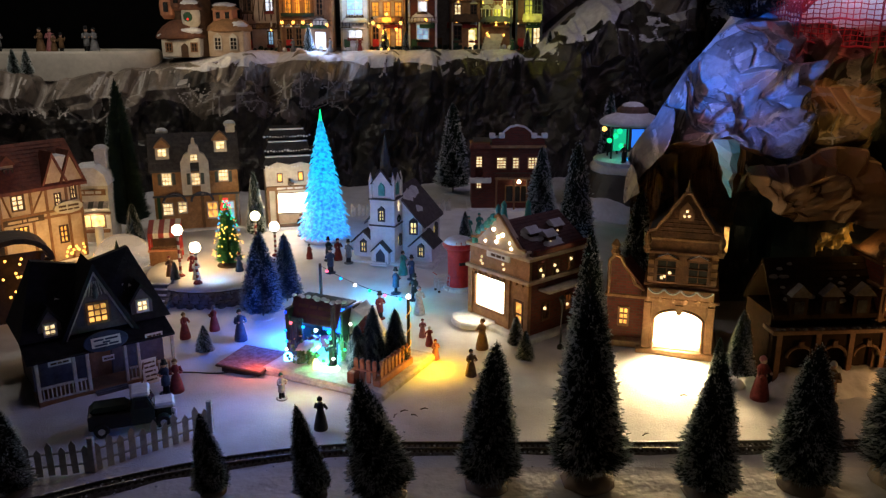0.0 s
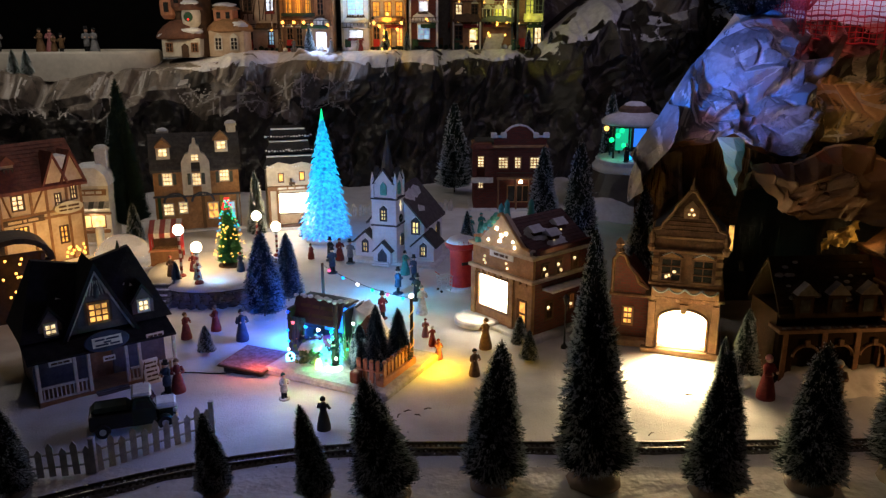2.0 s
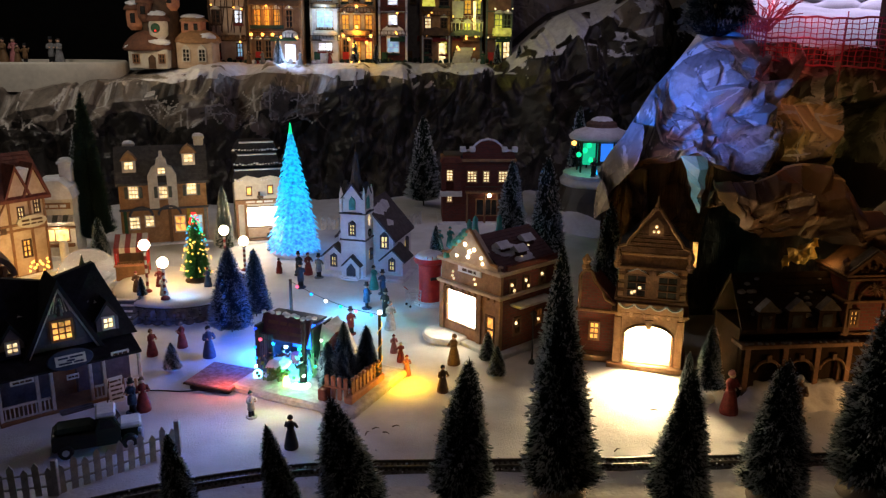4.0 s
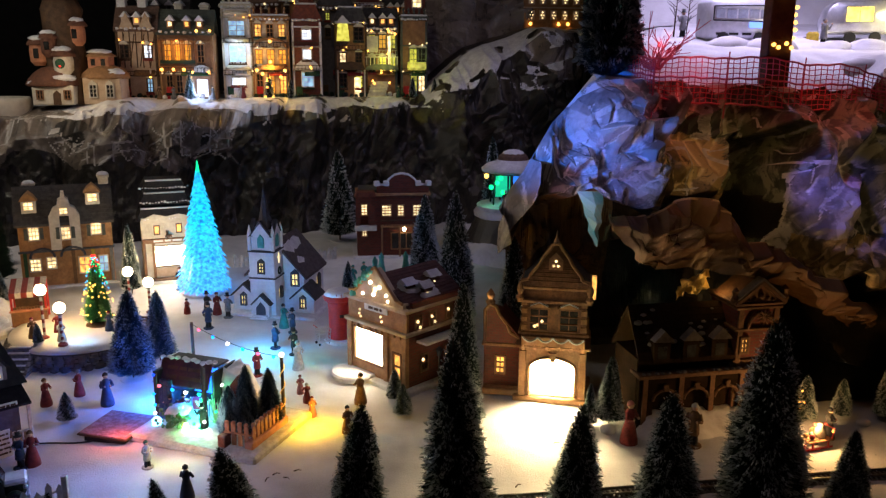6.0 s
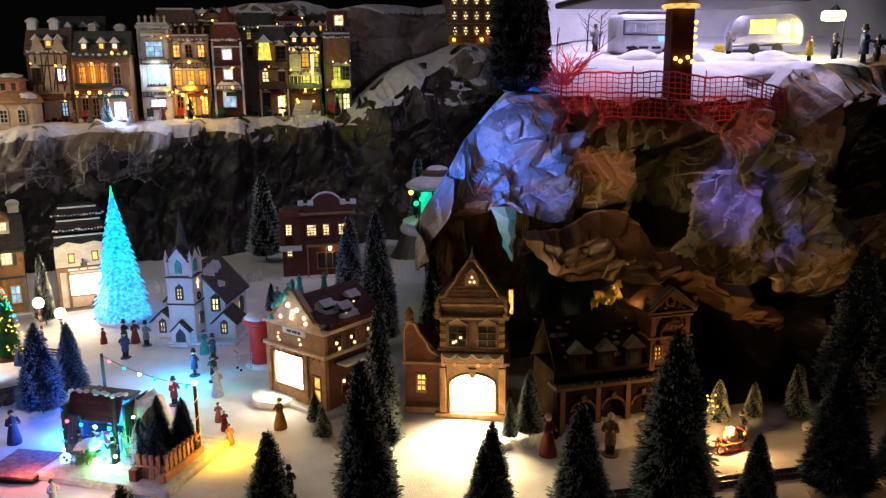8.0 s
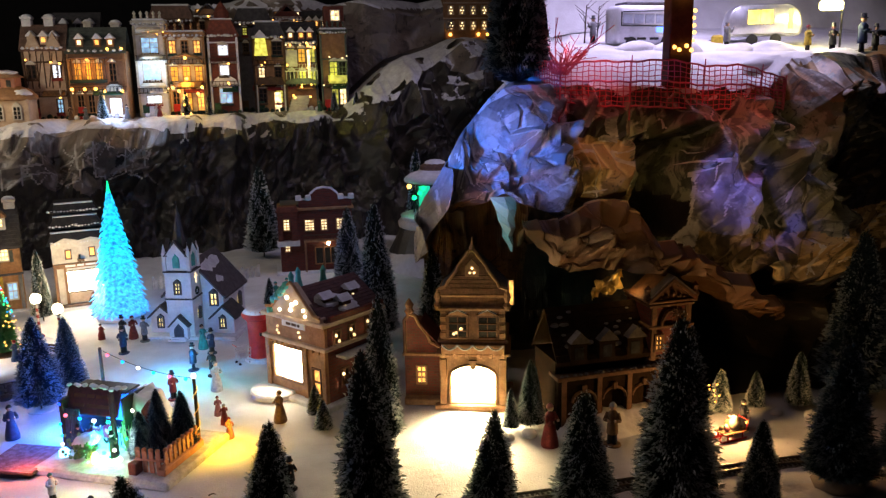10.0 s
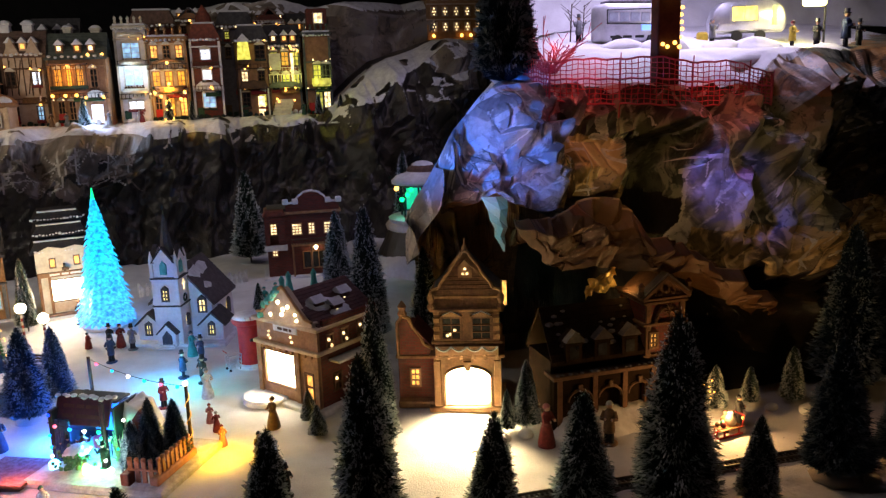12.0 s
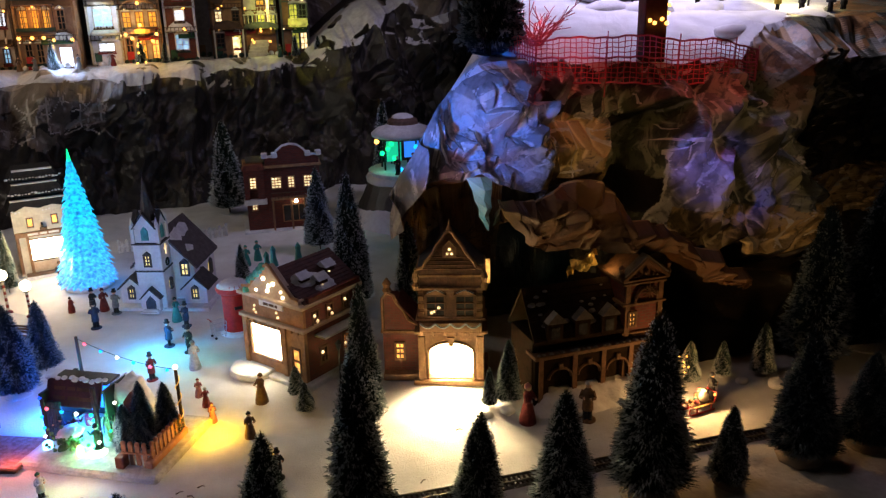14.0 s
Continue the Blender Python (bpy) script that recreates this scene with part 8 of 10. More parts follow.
    ball(bm, (-0.060, -0.040, 0.040), 0.021, 0, 18, 0.40)
    for v in bm.verts:
        v.co += Vector((0.004, 0.004, 0.005)) * noise.noise(v.co * 120)
    part("hedge_snow", bm, ROOF_SNOW, s, "white snow lying on the hedge")
    part("corner_box", box(B(), 0.050, 0.066, -0.088, -0.070, 0.013, 0.034, None, 0.002), RED_ROOF, s)
    for x, y, z, c in ((-0.113, -0.034, 0.095, "blue"), (-0.114, -0.035, 0.060, "cyan"), (-0.112, -0.036, 0.040, "cyan"), (-0.112, -0.038, 0.025, "white"), (-0.085, -0.040, 0.020, "cyan"),
                       (-0.020, -0.030, 0.060, "green"), (0.012, -0.034, 0.046, "green"), (-0.004, -0.046, 0.030, "white"), (-0.064, 0.0, 0.078, "green"), (-0.030, -0.01, 0.070, "cyan"), (0.010, -0.010, 0.085, "white")):
        part("bulb", ball(B(), (x, y, z), 0.0028, 0, 8), BULB[c], s)
    part("glow_panel", lathe(B(), [(0.016, 0.0131), (0.015, 0.0146)], 18, (-0.006, -0.052, 0)), glow("white_green_lamp", (0.75, 1.0, 0.7), 5), s, "white-green lamp in the stage floor")
    part("glow_panel", lathe(B(), [(0.008, 0.0131), (0.008, 0.022), (0.004, 0.026)], 14, (-0.098, -0.052, 0)), glow("blue_floor_lamp", (0.15, 0.55, 1.0), 9), s, "blue lamp in the stage floor")


stage()
cell = lambda lx, ly: (-0.168 + lx * math.cos(radians(-26.5)) - ly * math.sin(radians(-26.5)), 1.345 + lx * math.sin(radians(-26.5)) + ly * math.cos(radians(-26.5)))
for lx, ly, a, c in ((-0.035, -0.005, 10, "white"), (-0.012, -0.040, -20, "green"), (-0.07, -0.012, 30, "red"), (0.004, 0.0, 0, "teal"), (-0.086, -0.028, 15, "blue")):
    figurine(*cell(lx, ly), a, 0.048, c, "trousers", "black", 0.013, arms=2)


def red_mat():
    r = thing("red_mat", "thin brown-red speckled mat propped on the snow beside the stage", "mat", pose(-0.345, 1.350, 0.007, -2, 3, -17))
    part("board", box(B(), -0.046, 0.046, -0.052, 0.052, 0.001, 0.004, None, 0.001), DARK_WOOD, r)
    part("prop", box(B(), -0.038, 0.038, -0.044, 0.044, -0.012, 0.001, None, 0.002), BLACK, r)
    part("carpet", box(B(), -0.044, 0.044, -0.050, 0.050, 0.004, 0.006, None, 0.0008), material("red_carpet", (0.22, 0.10, 0.09), (0.36, 0.22, 0.21), 0.95, 120, 0.6, 0.5), r)


red_mat()


def post_box():
    p = thing("santa_booth", "red round booth with a snowy cap on the snow", "booth", place(0.035, 1.735, 20))
    part("body", lathe(B(), [(0.026, 0), (0.027, 0.01), (0.024, 0.03), (0.025, 0.085), (0.030, 0.098)], 18), RED_PAINT, p, "", True)
    part("cap", lathe(B(), [(0.034, 0.096), (0.037, 0.104), (0.028, 0.114), (0.01, 0.120)], 18), RED_PAINT, p, "", True)
    part("cap_snow", lathe(B(), [(0.034, 0.108), (0.026, 0.1165), (0.006, 0.123)], 16), ROOF_SNOW, p, "", True)
    part("slot", box(B(), -0.008, 0.008, -0.0275, -0.0235, 0.06, 0.066), BLACK, p)
    part("snow_foot", lathe(B(), [(0.036, -0.003), (0.034, 0.005), (0.026, 0.008)], 18), ROOF_SNOW, p)


post_box()

for x, y, a, h, c, legs, hat in (
        (-0.187, 1.112, 170, 0.058, "black", "skirt", "black"), (-0.266, 1.212, 40, 0.050, "white", "trousers", "green"), (0.074, 1.415, -60, 0.066, "brown", "skirt", "brown"),
        (0.049, 1.300, 20, 0.055, "brown", "skirt", "black"), (-0.014, 1.372, 15, 0.042, "pink", "skirt", "red"), (-0.026, 1.43, 200, 0.042, "red", "skirt", "white"), (-0.040, 1.47, 10, 0.040, "pink", "skirt", "red"),
        (-0.050, 1.585, 30, 0.066, "white", "skirt", "grey"), (-0.062, 1.66, -30, 0.062, "black", "trousers", "black"), (-0.095, 1.825, 60, 0.062, "teal", "skirt", "black"), (-0.073, 1.79, -40, 0.060, "blue", "trousers", "black"),
        (-0.233, 1.905, 160, 0.062, "grey", "trousers", "black"), (-0.268, 1.835, 200, 0.066, "blue", "trousers", "black"), (-0.262, 1.93, 30, 0.060, "red", "skirt", "red"), (-0.285, 1.925, 60, 0.062, "black", "trousers", "black"),
        (-0.335, 1.94, 80, 0.045, "red", "sit", "black"), (-0.386, 2.13, 20, 0.066, "black", "trousers", "brown"), (-0.502, 1.462, 60, 0.058, "red", "skirt", "brown"), (-0.455, 1.50, -60, 0.056, "red", "skirt", "grey"),
        (-0.392, 1.455, 30, 0.068, "blue", "skirt", "black"), (-0.463, 1.232, -30, 0.062, "blue", "trousers", "black"), (-0.448, 1.240, 20, 0.064, "red", "skirt", "brown"), (0.523, 1.213, 30, 0.082, "red", "skirt", "pink"),
        (0.627, 1.192, -30, 0.082, "brown", "trousers", "white"), (0.870, 1.190, 50, 0.062, "black", "skirt", "black"), (0.835, 1.176, -30, 0.045, "brown", "sit", "red"), (0.088, 1.165, 30, 0.055, "black", "trousers", "black"),
        (-0.13, 1.56, 30, 0.060, "red", "trousers", "black"), (-0.105, 1.70, 100, 0.062, "blue", "trousers", "black"), (0.07, 2.13, 0, 0.06, "teal", "skirt", "teal"), (0.10, 2.16, 20, 0.06, "teal", "skirt", "teal")):
    figurine(x, y, a, h, c, legs, hat)
for x, y, a, c in ((-0.535, 1.665, 30, "white"), (-0.56, 1.72, 0, "red"), (-0.455, 1.72, -40, "blue"), (-0.60, 1.69, 20, "brown")):
    figurine(x, y, a, 0.05, c, "skirt", "red", TOP)
brush_tree(-0.578, 1.655, 0.045, 0.012, 1, TOP, blue=True)


def bench():
    b = thing("park_bench", "dark slatted park bench at the terrace edge", "bench", pose(-0.40, 1.715, 0.052, 0, 0, -25))
    for i in range(4):
        part("seat_slat", box(B(), -0.024, 0.024, -0.010 + 0.005 * i, -0.0065 + 0.005 * i, 0.016, 0.018), DARK_WOOD, b)
    for i in range(3):
        part("back_slat", box(B(), -0.024, 0.024, 0.0105, 0.0125, 0.022 + 0.006 * i, 0.026 + 0.006 * i), DARK_WOOD, b)
    for x in (-0.02, 0.02):
        part("leg", box(B(), x - 0.0015, x + 0.0015, -0.010, 0.0135, 0.0, 0.016), BLACK, b)
        part("back_post", box(B(), x - 0.0015, x + 0.0015, 0.0125, 0.0145, 0.0, 0.038), BLACK, b)


bench()


def sledge():
    s = thing("sledge", "small red sledge with toys and a warm light", "sledge", pose(0.832, 1.165, 0.0, 0, 0, 12))
    for y in (-0.012, 0.012):
        part("runner", box(B(), -0.026, 0.026, y - 0.0012, y + 0.0012, 0.0, 0.004, None, 0.0008), RED_PAINT, s)
        for x in (-0.016, 0.016):
            part("strut", box(B(), x - 0.0012, x + 0.0012, y - 0.001, y + 0.001, 0.004, 0.014), RED_PAINT, s)
    for y in (-0.011, -0.0037, 0.0037, 0.011):
        part("slat", box(B(), -0.025, 0.025, y - 0.0026, y + 0.0026, 0.014, 0.0162, None, 0.0006), WOOD, s)
    for y in (-0.012, 0.012):
        part("back_post", rod(B(), (0.022, y, 0.015), (0.027, y, 0.034), 0.0012, 0.0010, 6), RED_PAINT, s)
        bm = B()
        last = Vector((-0.026, y, 0.002))
        for k in range(1, 7):
            a = k * math.pi / 8
            q = Vector((-0.026 - 0.008 * math.sin(a), y, 0.002 + 0.008 * (1 - math.cos(a))))
            rod(bm, last, q, 0.0012, 0.0012, 6)
            last = q
        part("runner_curl", bm, RED_PAINT, s)
    part("back_rail", rod(B(), (0.027, -0.013, 0.033), (0.027, 0.013, 0.033), 0.0012, None, 6), RED_PAINT, s)
    part("warm_bulb", ball(B(), (0.030, -0.006, 0.026), 0.0028, 0, 10), BULB["amber"], s)
    bm = B()
    lathe(bm, [(0.007, 0.016), (0.0095, 0.022), (0.0085, 0.031), (0.004, 0.036), (0.006, 0.040)], 12, (0.008, 0.0, 0))
    for v in bm.verts:
        v.co += Vector((0.002, 0.002, 0.001)) * noise.noise(v.co * 150)
    part("sack", bm, SACK, s, "brown cloth sack", True)
    for x, y, r, c in ((-0.012, -0.004, 0.005, "red"), (-0.005, 0.006, 0.004, "teal"), (-0.017, 0.005, 0.004, "brown")):
        part("toy", ball(B(), (x, y, 0.0162 + r), r, 0, 10), COAT[c], s)
    bm = B()
    rnd = random.Random(12)
    for i in range(14):
        bulb(bm, (0.04 + rnd.gauss(0, 0.008), 0.085 + rnd.gauss(0, 0.008), 0.02 + rnd.random() * 0.05), 0.0016)
    stuff("fairy_lights", bm, BULB["amber"], s)


sledge()


# ---- small things on the snow ----
def lantern_post(x, y, h):
    l = thing("lantern_post", "unlit black lantern post beside the shop", "street lamp", place(x, y))
    part("pole", rod(B(), (0, 0, 0), (0, 0, h), 0.0022, 0.0016, 8), BLACK, l)
    part("foot", lathe(B(), [(0.007, 0), (0.006, 0.006), (0.002, 0.010)], 10), BLACK, l)
    part("lantern", lathe(B(), [(0.003, h), (0.006, h + 0.012), (0.007, h + 0.013), (0.001, h + 0.020)], 6), BLACK, l)


lantern_post(0.222, 1.415, 0.088)


def wire_trolley():
    t = thing("wire_trolley", "grey wire hand trolley beside the red booth", "trolley", place(-0.002, 1.715, 25))
    for x in (-0.012, 0.012):
        for y in (-0.010, 0.010):
            part("wheel", lathe(B(), [(0.001, -0.001), (0.003, -0.001), (0.003, 0.001), (0.001, 0.001)], 8, m=pose(x, y, 0.003, 90)), BLACK, t)
            part("upright", rod(B(), (x, y, 0.005), (x * 1.15, y * 1.15, 0.036), 0.0008, None, 5), ALU, t)
    for z, k in ((0.008, 1.02), (0.018, 1.08), (0.027, 1.1), (0.036, 1.15)):
        bm = B()
        c = [Vector((sx * 0.012 * k, sy * 0.010 * k, z)) for sx, sy in ((-1, -1), (1, -1), (1, 1), (-1, 1))]
        for a, b in zip(c, c[1:] + c[:1]):
            rod(bm, a, b, 0.0007, None, 5)
        part("wire_ring", bm, ALU, t)
    part("handle", rod(B(), (-0.018, -0.011, 0.044), (-0.018, 0.011, 0.044), 0.001, None, 6), RED_PAINT, t)


wire_trolley()
rnd = random.Random(33)
for x, y, a in ((-0.062, 1.165, 20), (-0.045, 1.150, -30), (-0.030, 1.172, 10), (-0.075, 1.150, 70), (0.305, 1.09, 40), (0.40, 1.22, -5)):
    bm = B()
    rod(bm, (-0.006, 0, 0.001), (0.001, 0.001, 0.0022), 0.0011, 0.0009, 5)
    rod(bm, (0.001, 0.001, 0.0022), (0.006, -0.001, 0.0012), 0.0009, 0.0004, 5)
    solid("twig", bm, BARK, "short dark dry twig fallen on the snow", "twig", place(x, y, a, 0.001), "fallen twigs")
bm = B()
last = None
for i in range(26):
    u = i / 25
    x, y = -0.52 + 0.20 * u, 1.285 + 0.055 * u + 0.012 * math.sin(u * 7)
    p = Vector((x, y, 0.0018))
    if last:
        rod(bm, last, p, 0.0013, None, 6)
    last = p
solid("lamp_cable", bm, BLACK, "thin dark cable lying across the snow", "cable")
for x, y, r in ((1.02, 1.20, 0.018), (1.045, 1.19, 0.014), (0.965, 1.235, 0.012), (0.50, 1.255, 0.014), (0.46, 1.25, 0.012), (0.90, 1.23, 0.010)):
    bm = B()
    ball(bm, (0, 0, r * 0.35), r, 0, 12, 0.65)
    for v in bm.verts:
        v.co *= 1 + 0.25 * noise.noise(v.co * 70 + Vector((x * 30, 0, 0)))
    solid("snow_lump", bm, SNOW, "small lump of white snow fleece", "snow lump", place(x, y), "snow lumps", "", True)

# ---- the upper town on the shelf ----
SHELF = 0.49


def town_house(x, y, w, h, mat, trim, columns, rows, roof="flat", name="town_house", label="", d=0.11, a=0.0, roof_mat=None, z=SHELF):
    """columns: x of the window columns; rows: (z, height, width, pane for each column)."""
    t = thing(name, label, "town house", pose(x, y, z, 0, 0, a), "upper town houses")
    fr = [(c, rz, rw, rh, 2, 3, panes[i]) for rz, rh, rw, panes in rows for i, c in enumerate(columns) if panes[i]]
    walled(t, w, d, -0.02, h, fr, (), (), mat, trim, 0.006)
    yy = -d / 2
    for rz, rh, _, _ in rows:
        part("cornice", box(B(), -w / 2 - 0.003, w / 2 + 0.003, yy - 0.006, yy - 0.0005, rz + rh / 2 + 0.008, rz + rh / 2 + 0.013, None, 0.001), trim, t)
    rm = roof_mat or SLATE
    if roof == "gable":
        part("gable", prism(B(), [(-w / 2, h), (w / 2, h), (0, h + w * 0.45)], yy, yy + 0.01), mat, t)
        gable_roof(t, rm, w, d, h, h + w * 0.45, 0.006, 0.005, "y", None, False)
    elif roof == "side":
        gable_roof(t, rm, w, d, h, h + 0.075, 0.006, 0.005, "x", None, False)
    elif roof == "mansard":
        part("roof", prism(B(), [(-w / 2 - 0.006, h), (w / 2 + 0.006, h), (w / 2 - 0.018, h + 0.055), (-w / 2 + 0.018, h + 0.055)], yy - 0.005, d / 2), rm, t)
        part("roof_snow", box(B(), -w / 2 + 0.014, w / 2 - 0.014, yy, d / 2 - 0.01, h + 0.055, h + 0.062, None, 0.002), ROOF_SNOW, t)
    else:
        part("parapet", box(B(), -w / 2 - 0.006, w / 2 + 0.006, yy - 0.008, d / 2, h, h + 0.014, None, 0.003), trim, t)
        part("roof_snow", box(B(), -w / 2, w / 2, yy - 0.004, d / 2 - 0.004, h + 0.014, h + 0.021, None, 0.002), ROOF_SNOW, t)
    rnd = random.Random(int(x * 1000) + 7)
    rise = {"side": 0.02, "gable": 0.01, "mansard": 0.012, "flat": -1}[roof]
    if rise > 0:
        for k in (-0.27, 0.05, 0.3):
            dx, dz = k * w + rnd.uniform(-0.006, 0.006), h + rise
            dm = part("dormer", box(B(), dx - 0.012, dx + 0.012, yy + 0.004, yy + 0.045, dz - 0.006, dz + 0.022, None, 0.001), mat, t)
            part("dormer_roof", prism(B(), [(dx - 0.017, dz + 0.021), (dx + 0.017, dz + 0.021), (dx, dz + 0.040)], yy, yy + 0.045), ROOF_SNOW, dm)
            part("dormer_pane", box(B(), dx - 0.006, dx + 0.006, yy + 0.002, yy + 0.0038, dz + 0.002, dz + 0.017), rnd.choice((LIT_AMBER, DARK_PANE, LIT_WARM)), dm)
    else:
        for k in range(5):
            px = -w / 2 + w * (k + 0.5) / 5
            part("urn", lathe(B(), [(0.003, 0), (0.005, 0.006), (0.003, 0.012), (0.006, 0.018), (0.001, 0.026)], 8, (px, yy - 0.002, h + 0.020)), trim, t)
    aw = part("awning", prism(B(), [(-0.020, 0.078), (0, 0.094), (0, 0.098), (-0.022, 0.081)], -w * 0.42, w * 0.1, turn(90, 0, yy) @ Matrix.Scale(1, 4)), rnd.choice((COAT["red"], COAT["green"], COAT["brown"], ROOF_SNOW)), t)
    bm = B()
    for k in range(7):
        ball(bm, (-w / 2 + w * (k + 0.5) / 7 + rnd.uniform(-0.004, 0.004), yy - 0.006, 0.002 + rnd.uniform(0, 0.008)), rnd.uniform(0.006, 0.011), 0, 7)
    stuff("planting", bm, rnd.choice((NEEDLE, ROOF_SNOW)), t)
    for k in (-1, 1):
        part("corner_pilaster", box(B(), k * (w / 2 - 0.003) - 0.004, k * (w / 2 - 0.003) + 0.004, yy - 0.004, yy - 0.0005, -0.015, h - 0.005, None, 0.0008), trim, t)
    ornament(t, w, h, columns, rows, int(x * 1000) + 31, d)
    return t


def ornament(t, w, h, columns, rows, seed, d=0.11):
    """Hoods, boxes, rails, wall lamps and snow on a town house's front."""
    rnd = random.Random(seed)
    yy = -d / 2
    for rz, rh, rw, panes in rows:
        for i, c in enumerate(columns):
            if not panes[i]:
                continue
            top, foot, half = rz + rh / 2 + 0.003, rz - rh / 2 - 0.004, rw / 2 + 0.004
            hood = part("window_hood", prism(B(), [(c - half, top), (c + half, top), (c + half * 0.7, top + 0.006), (c, top + 0.010), (c - half * 0.7, top + 0.006)], yy - 0.009, yy - 0.0005), IVORY, t)
            part("hood_snow", prism(B(), [(c - half * 0.8, top + 0.0058), (c + half * 0.8, top + 0.0058), (c, top + 0.0125)], yy - 0.0085, yy - 0.001), ROOF_SNOW, hood)
            bm = B()
            for k in range(7):
                ball(bm, (c - half + 2 * half * (k + 0.5) / 7, yy - 0.008 + rnd.uniform(-0.002, 0.002), foot + rnd.uniform(-0.002, 0.002)), rnd.uniform(0.0022, 0.0038), 0, 6)
            box(bm, c - half, c + half, yy - 0.010, yy - 0.0005, foot - 0.006, foot - 0.001)
            stuff("window_box", bm, rnd.choice((NEEDLE, NEEDLE, COAT["red"], DARK_WOOD)), t)
    zs = [r[0] + r[1] / 2 + 0.017 for r in rows]
    for z in zs[:-1]:
        bm = B()
        n = int(w / 0.012)
        for k in range(n):
            x = -w / 2 + w * (k + 0.5) / n
            rod(bm, (x, yy - 0.012, z - 0.006), (x, yy - 0.012, z + 0.008), 0.0009, 0.0009, 4)
        box(bm, -w / 2, w / 2, yy - 0.0135, yy - 0.0105, z + 0.008, z + 0.010)
        box(bm, -w / 2, w / 2, yy - 0.014, yy - 0.006, z - 0.008, z - 0.006)
        stuff("front_rail", bm, rnd.choice((DARK_WOOD, IVORY, BLACK)), t)
    bm = B()
    for k in range(4):
        bulb(bm, (rnd.uniform(-w / 2, w / 2), yy - 0.014, rnd.choice(zs) + rnd.uniform(-0.012, 0.004)), rnd.uniform(0.0022, 0.0038))
    stuff("small_lights", bm, rnd.choice((BULB["amber"], LIT_WARM)), t)
    part("hanging_sign", box(B(), w * 0.32, w * 0.32 + 0.002, yy - 0.026, yy - 0.006, 0.085, 0.102), rnd.choice((IVORY, COAT["green"], DARK_SIGN)), t)
    part("doorway", box(B(), -w * 0.40, -w * 0.40 + 0.022, yy - 0.0035, yy - 0.0005, -0.012, 0.040, None, 0.0008), rnd.choice((DARK_WOOD, RED_PAINT, COAT["green"])), t)
    bm = B()
    for k in range(9):
        ball(bm, (-w / 2 + w * (k + 0.5) / 9, yy - 0.007 + rnd.uniform(-0.002, 0.002), h + rnd.uniform(0.0, 0.004)), rnd.uniform(0.004, 0.008), 0, 8, 0.7)
    stuff("eave_snow", bm, ROOF_SNOW, t)


W, O, I, D, Y, L, K = LIT_WARM, LIT_AMBER, LIT_ICE, LIT_DAY, LIT_GOLD, LIT_LIME, DARK_PANE
n1 = town_house(-0.655, 3.05, 0.135, 0.235, CREAM, DARK_WOOD, (-0.042, 0.036), ((0.045, 0.045, 0.018, (K, I)), (0.16, 0.042, 0.026, (K, D))), "side", "tudor_town_house", "half-timbered cream town house with steep brown roof", 0.11, 0, BROWN_ROOF)
bm = B()
for i in range(7):
    box(bm, -0.066 + 0.021 * i, -0.063 + 0.021 * i, -0.058, -0.0552, 0.105, 0.235)
for k in range(4):
    rod(bm, (-0.06 + 0.034 * k, -0.0565, 0.11), (-0.04 + 0.034 * k, -0.0565, 0.22), 0.0016, 0.0016, 4)
stuff("timber", bm, DARK_WOOD, n1)
for xx in (-0.03, 0.035):
    part("front_gable", prism(B(), [(xx - 0.026, 0.235), (xx + 0.026, 0.235), (xx, 0.29)], -0.06, -0.02), CREAM, n1)
for xx in (-0.055, 0.015):
    chimney(n1, xx, 0.01, 0.27, 0.335, 0.030, GREY_STONE)
n2 = town_house(-0.490, 3.05, 0.185, 0.225, WOOD, TAN_STONE, (-0.062, -0.028, 0.006, 0.05), ((0.05, 0.06, 0.020, (K, K, O, None)), (0.155, 0.06, 0.022, (Y, Y, Y, K))), "side", "orange_town_house", "brown town house with amber-lit rooms and a green roof", 0.11, 0, GREEN_ROOF)
part("lit_door", box(B(), 0.032, 0.068, -0.0585, -0.0552, 0.006, 0.066), LIT_DAY, n2, "bright white doorway")
part("lettering_board", prism(B(), [(0.02, 0.088), (0.08, 0.088), (0.075, 0.108), (0.05, 0.118), (0.025, 0.108)], -0.064, -0.0555), SIGN_WHITE, n2)
bm = B()
for i, xx in enumerate((-0.085, -0.045, -0.01, 0.02, 0.075)):
    bulb(bm, (xx, -0.064, 0.10 if i < 3 else 0.09), 0.006)
for xx, zz in ((0.04, 0.232), (0.085, 0.232), (-0.03, 0.2)):
    bulb(bm, (xx, -0.062, zz), 0.005)
stuff("wall_lamps", bm, BULB["amber"], n2)
for i in range(8):
    part("balcony_post", box(B(), -0.080 + 0.0155 * i, -0.0775 + 0.0155 * i, -0.072, -0.0695, 0.118, 0.200), DARK_WOOD, n2)
part("balcony_floor", box(B(), -0.088, 0.035, -0.074, -0.0555, 0.112, 0.118, None, 0.001), DARK_WOOD, n2)
part("balcony_roof", box(B(), -0.088, 0.035, -0.076, -0.0555, 0.200, 0.206, None, 0.001), BROWN_ROOF, n2)
part("balcony_garland", box(B(), -0.086, 0.033, -0.076, -0.073, 0.120, 0.132, None, 0.001), NEEDLE, n2)
chimney(n2, 0.06, 0.02, 0.27, 0.315, 0.03, IVORY)
chimney(n2, -0.03, 0.02, 0.27, 0.32, 0.026, IVORY)
n3 = town_house(-0.322, 3.12, 0.105, 0.315, GREY_STONE, IVORY, (0.0,), ((0.058, 0.026, 0.050, (D,)), (0.155, 0.058, 0.058, (I,)), (0.245, 0.052, 0.056, (I,))), "flat", "ice_blue_tower_house", "narrow pale tower house with icy blue windows")
bm = B()
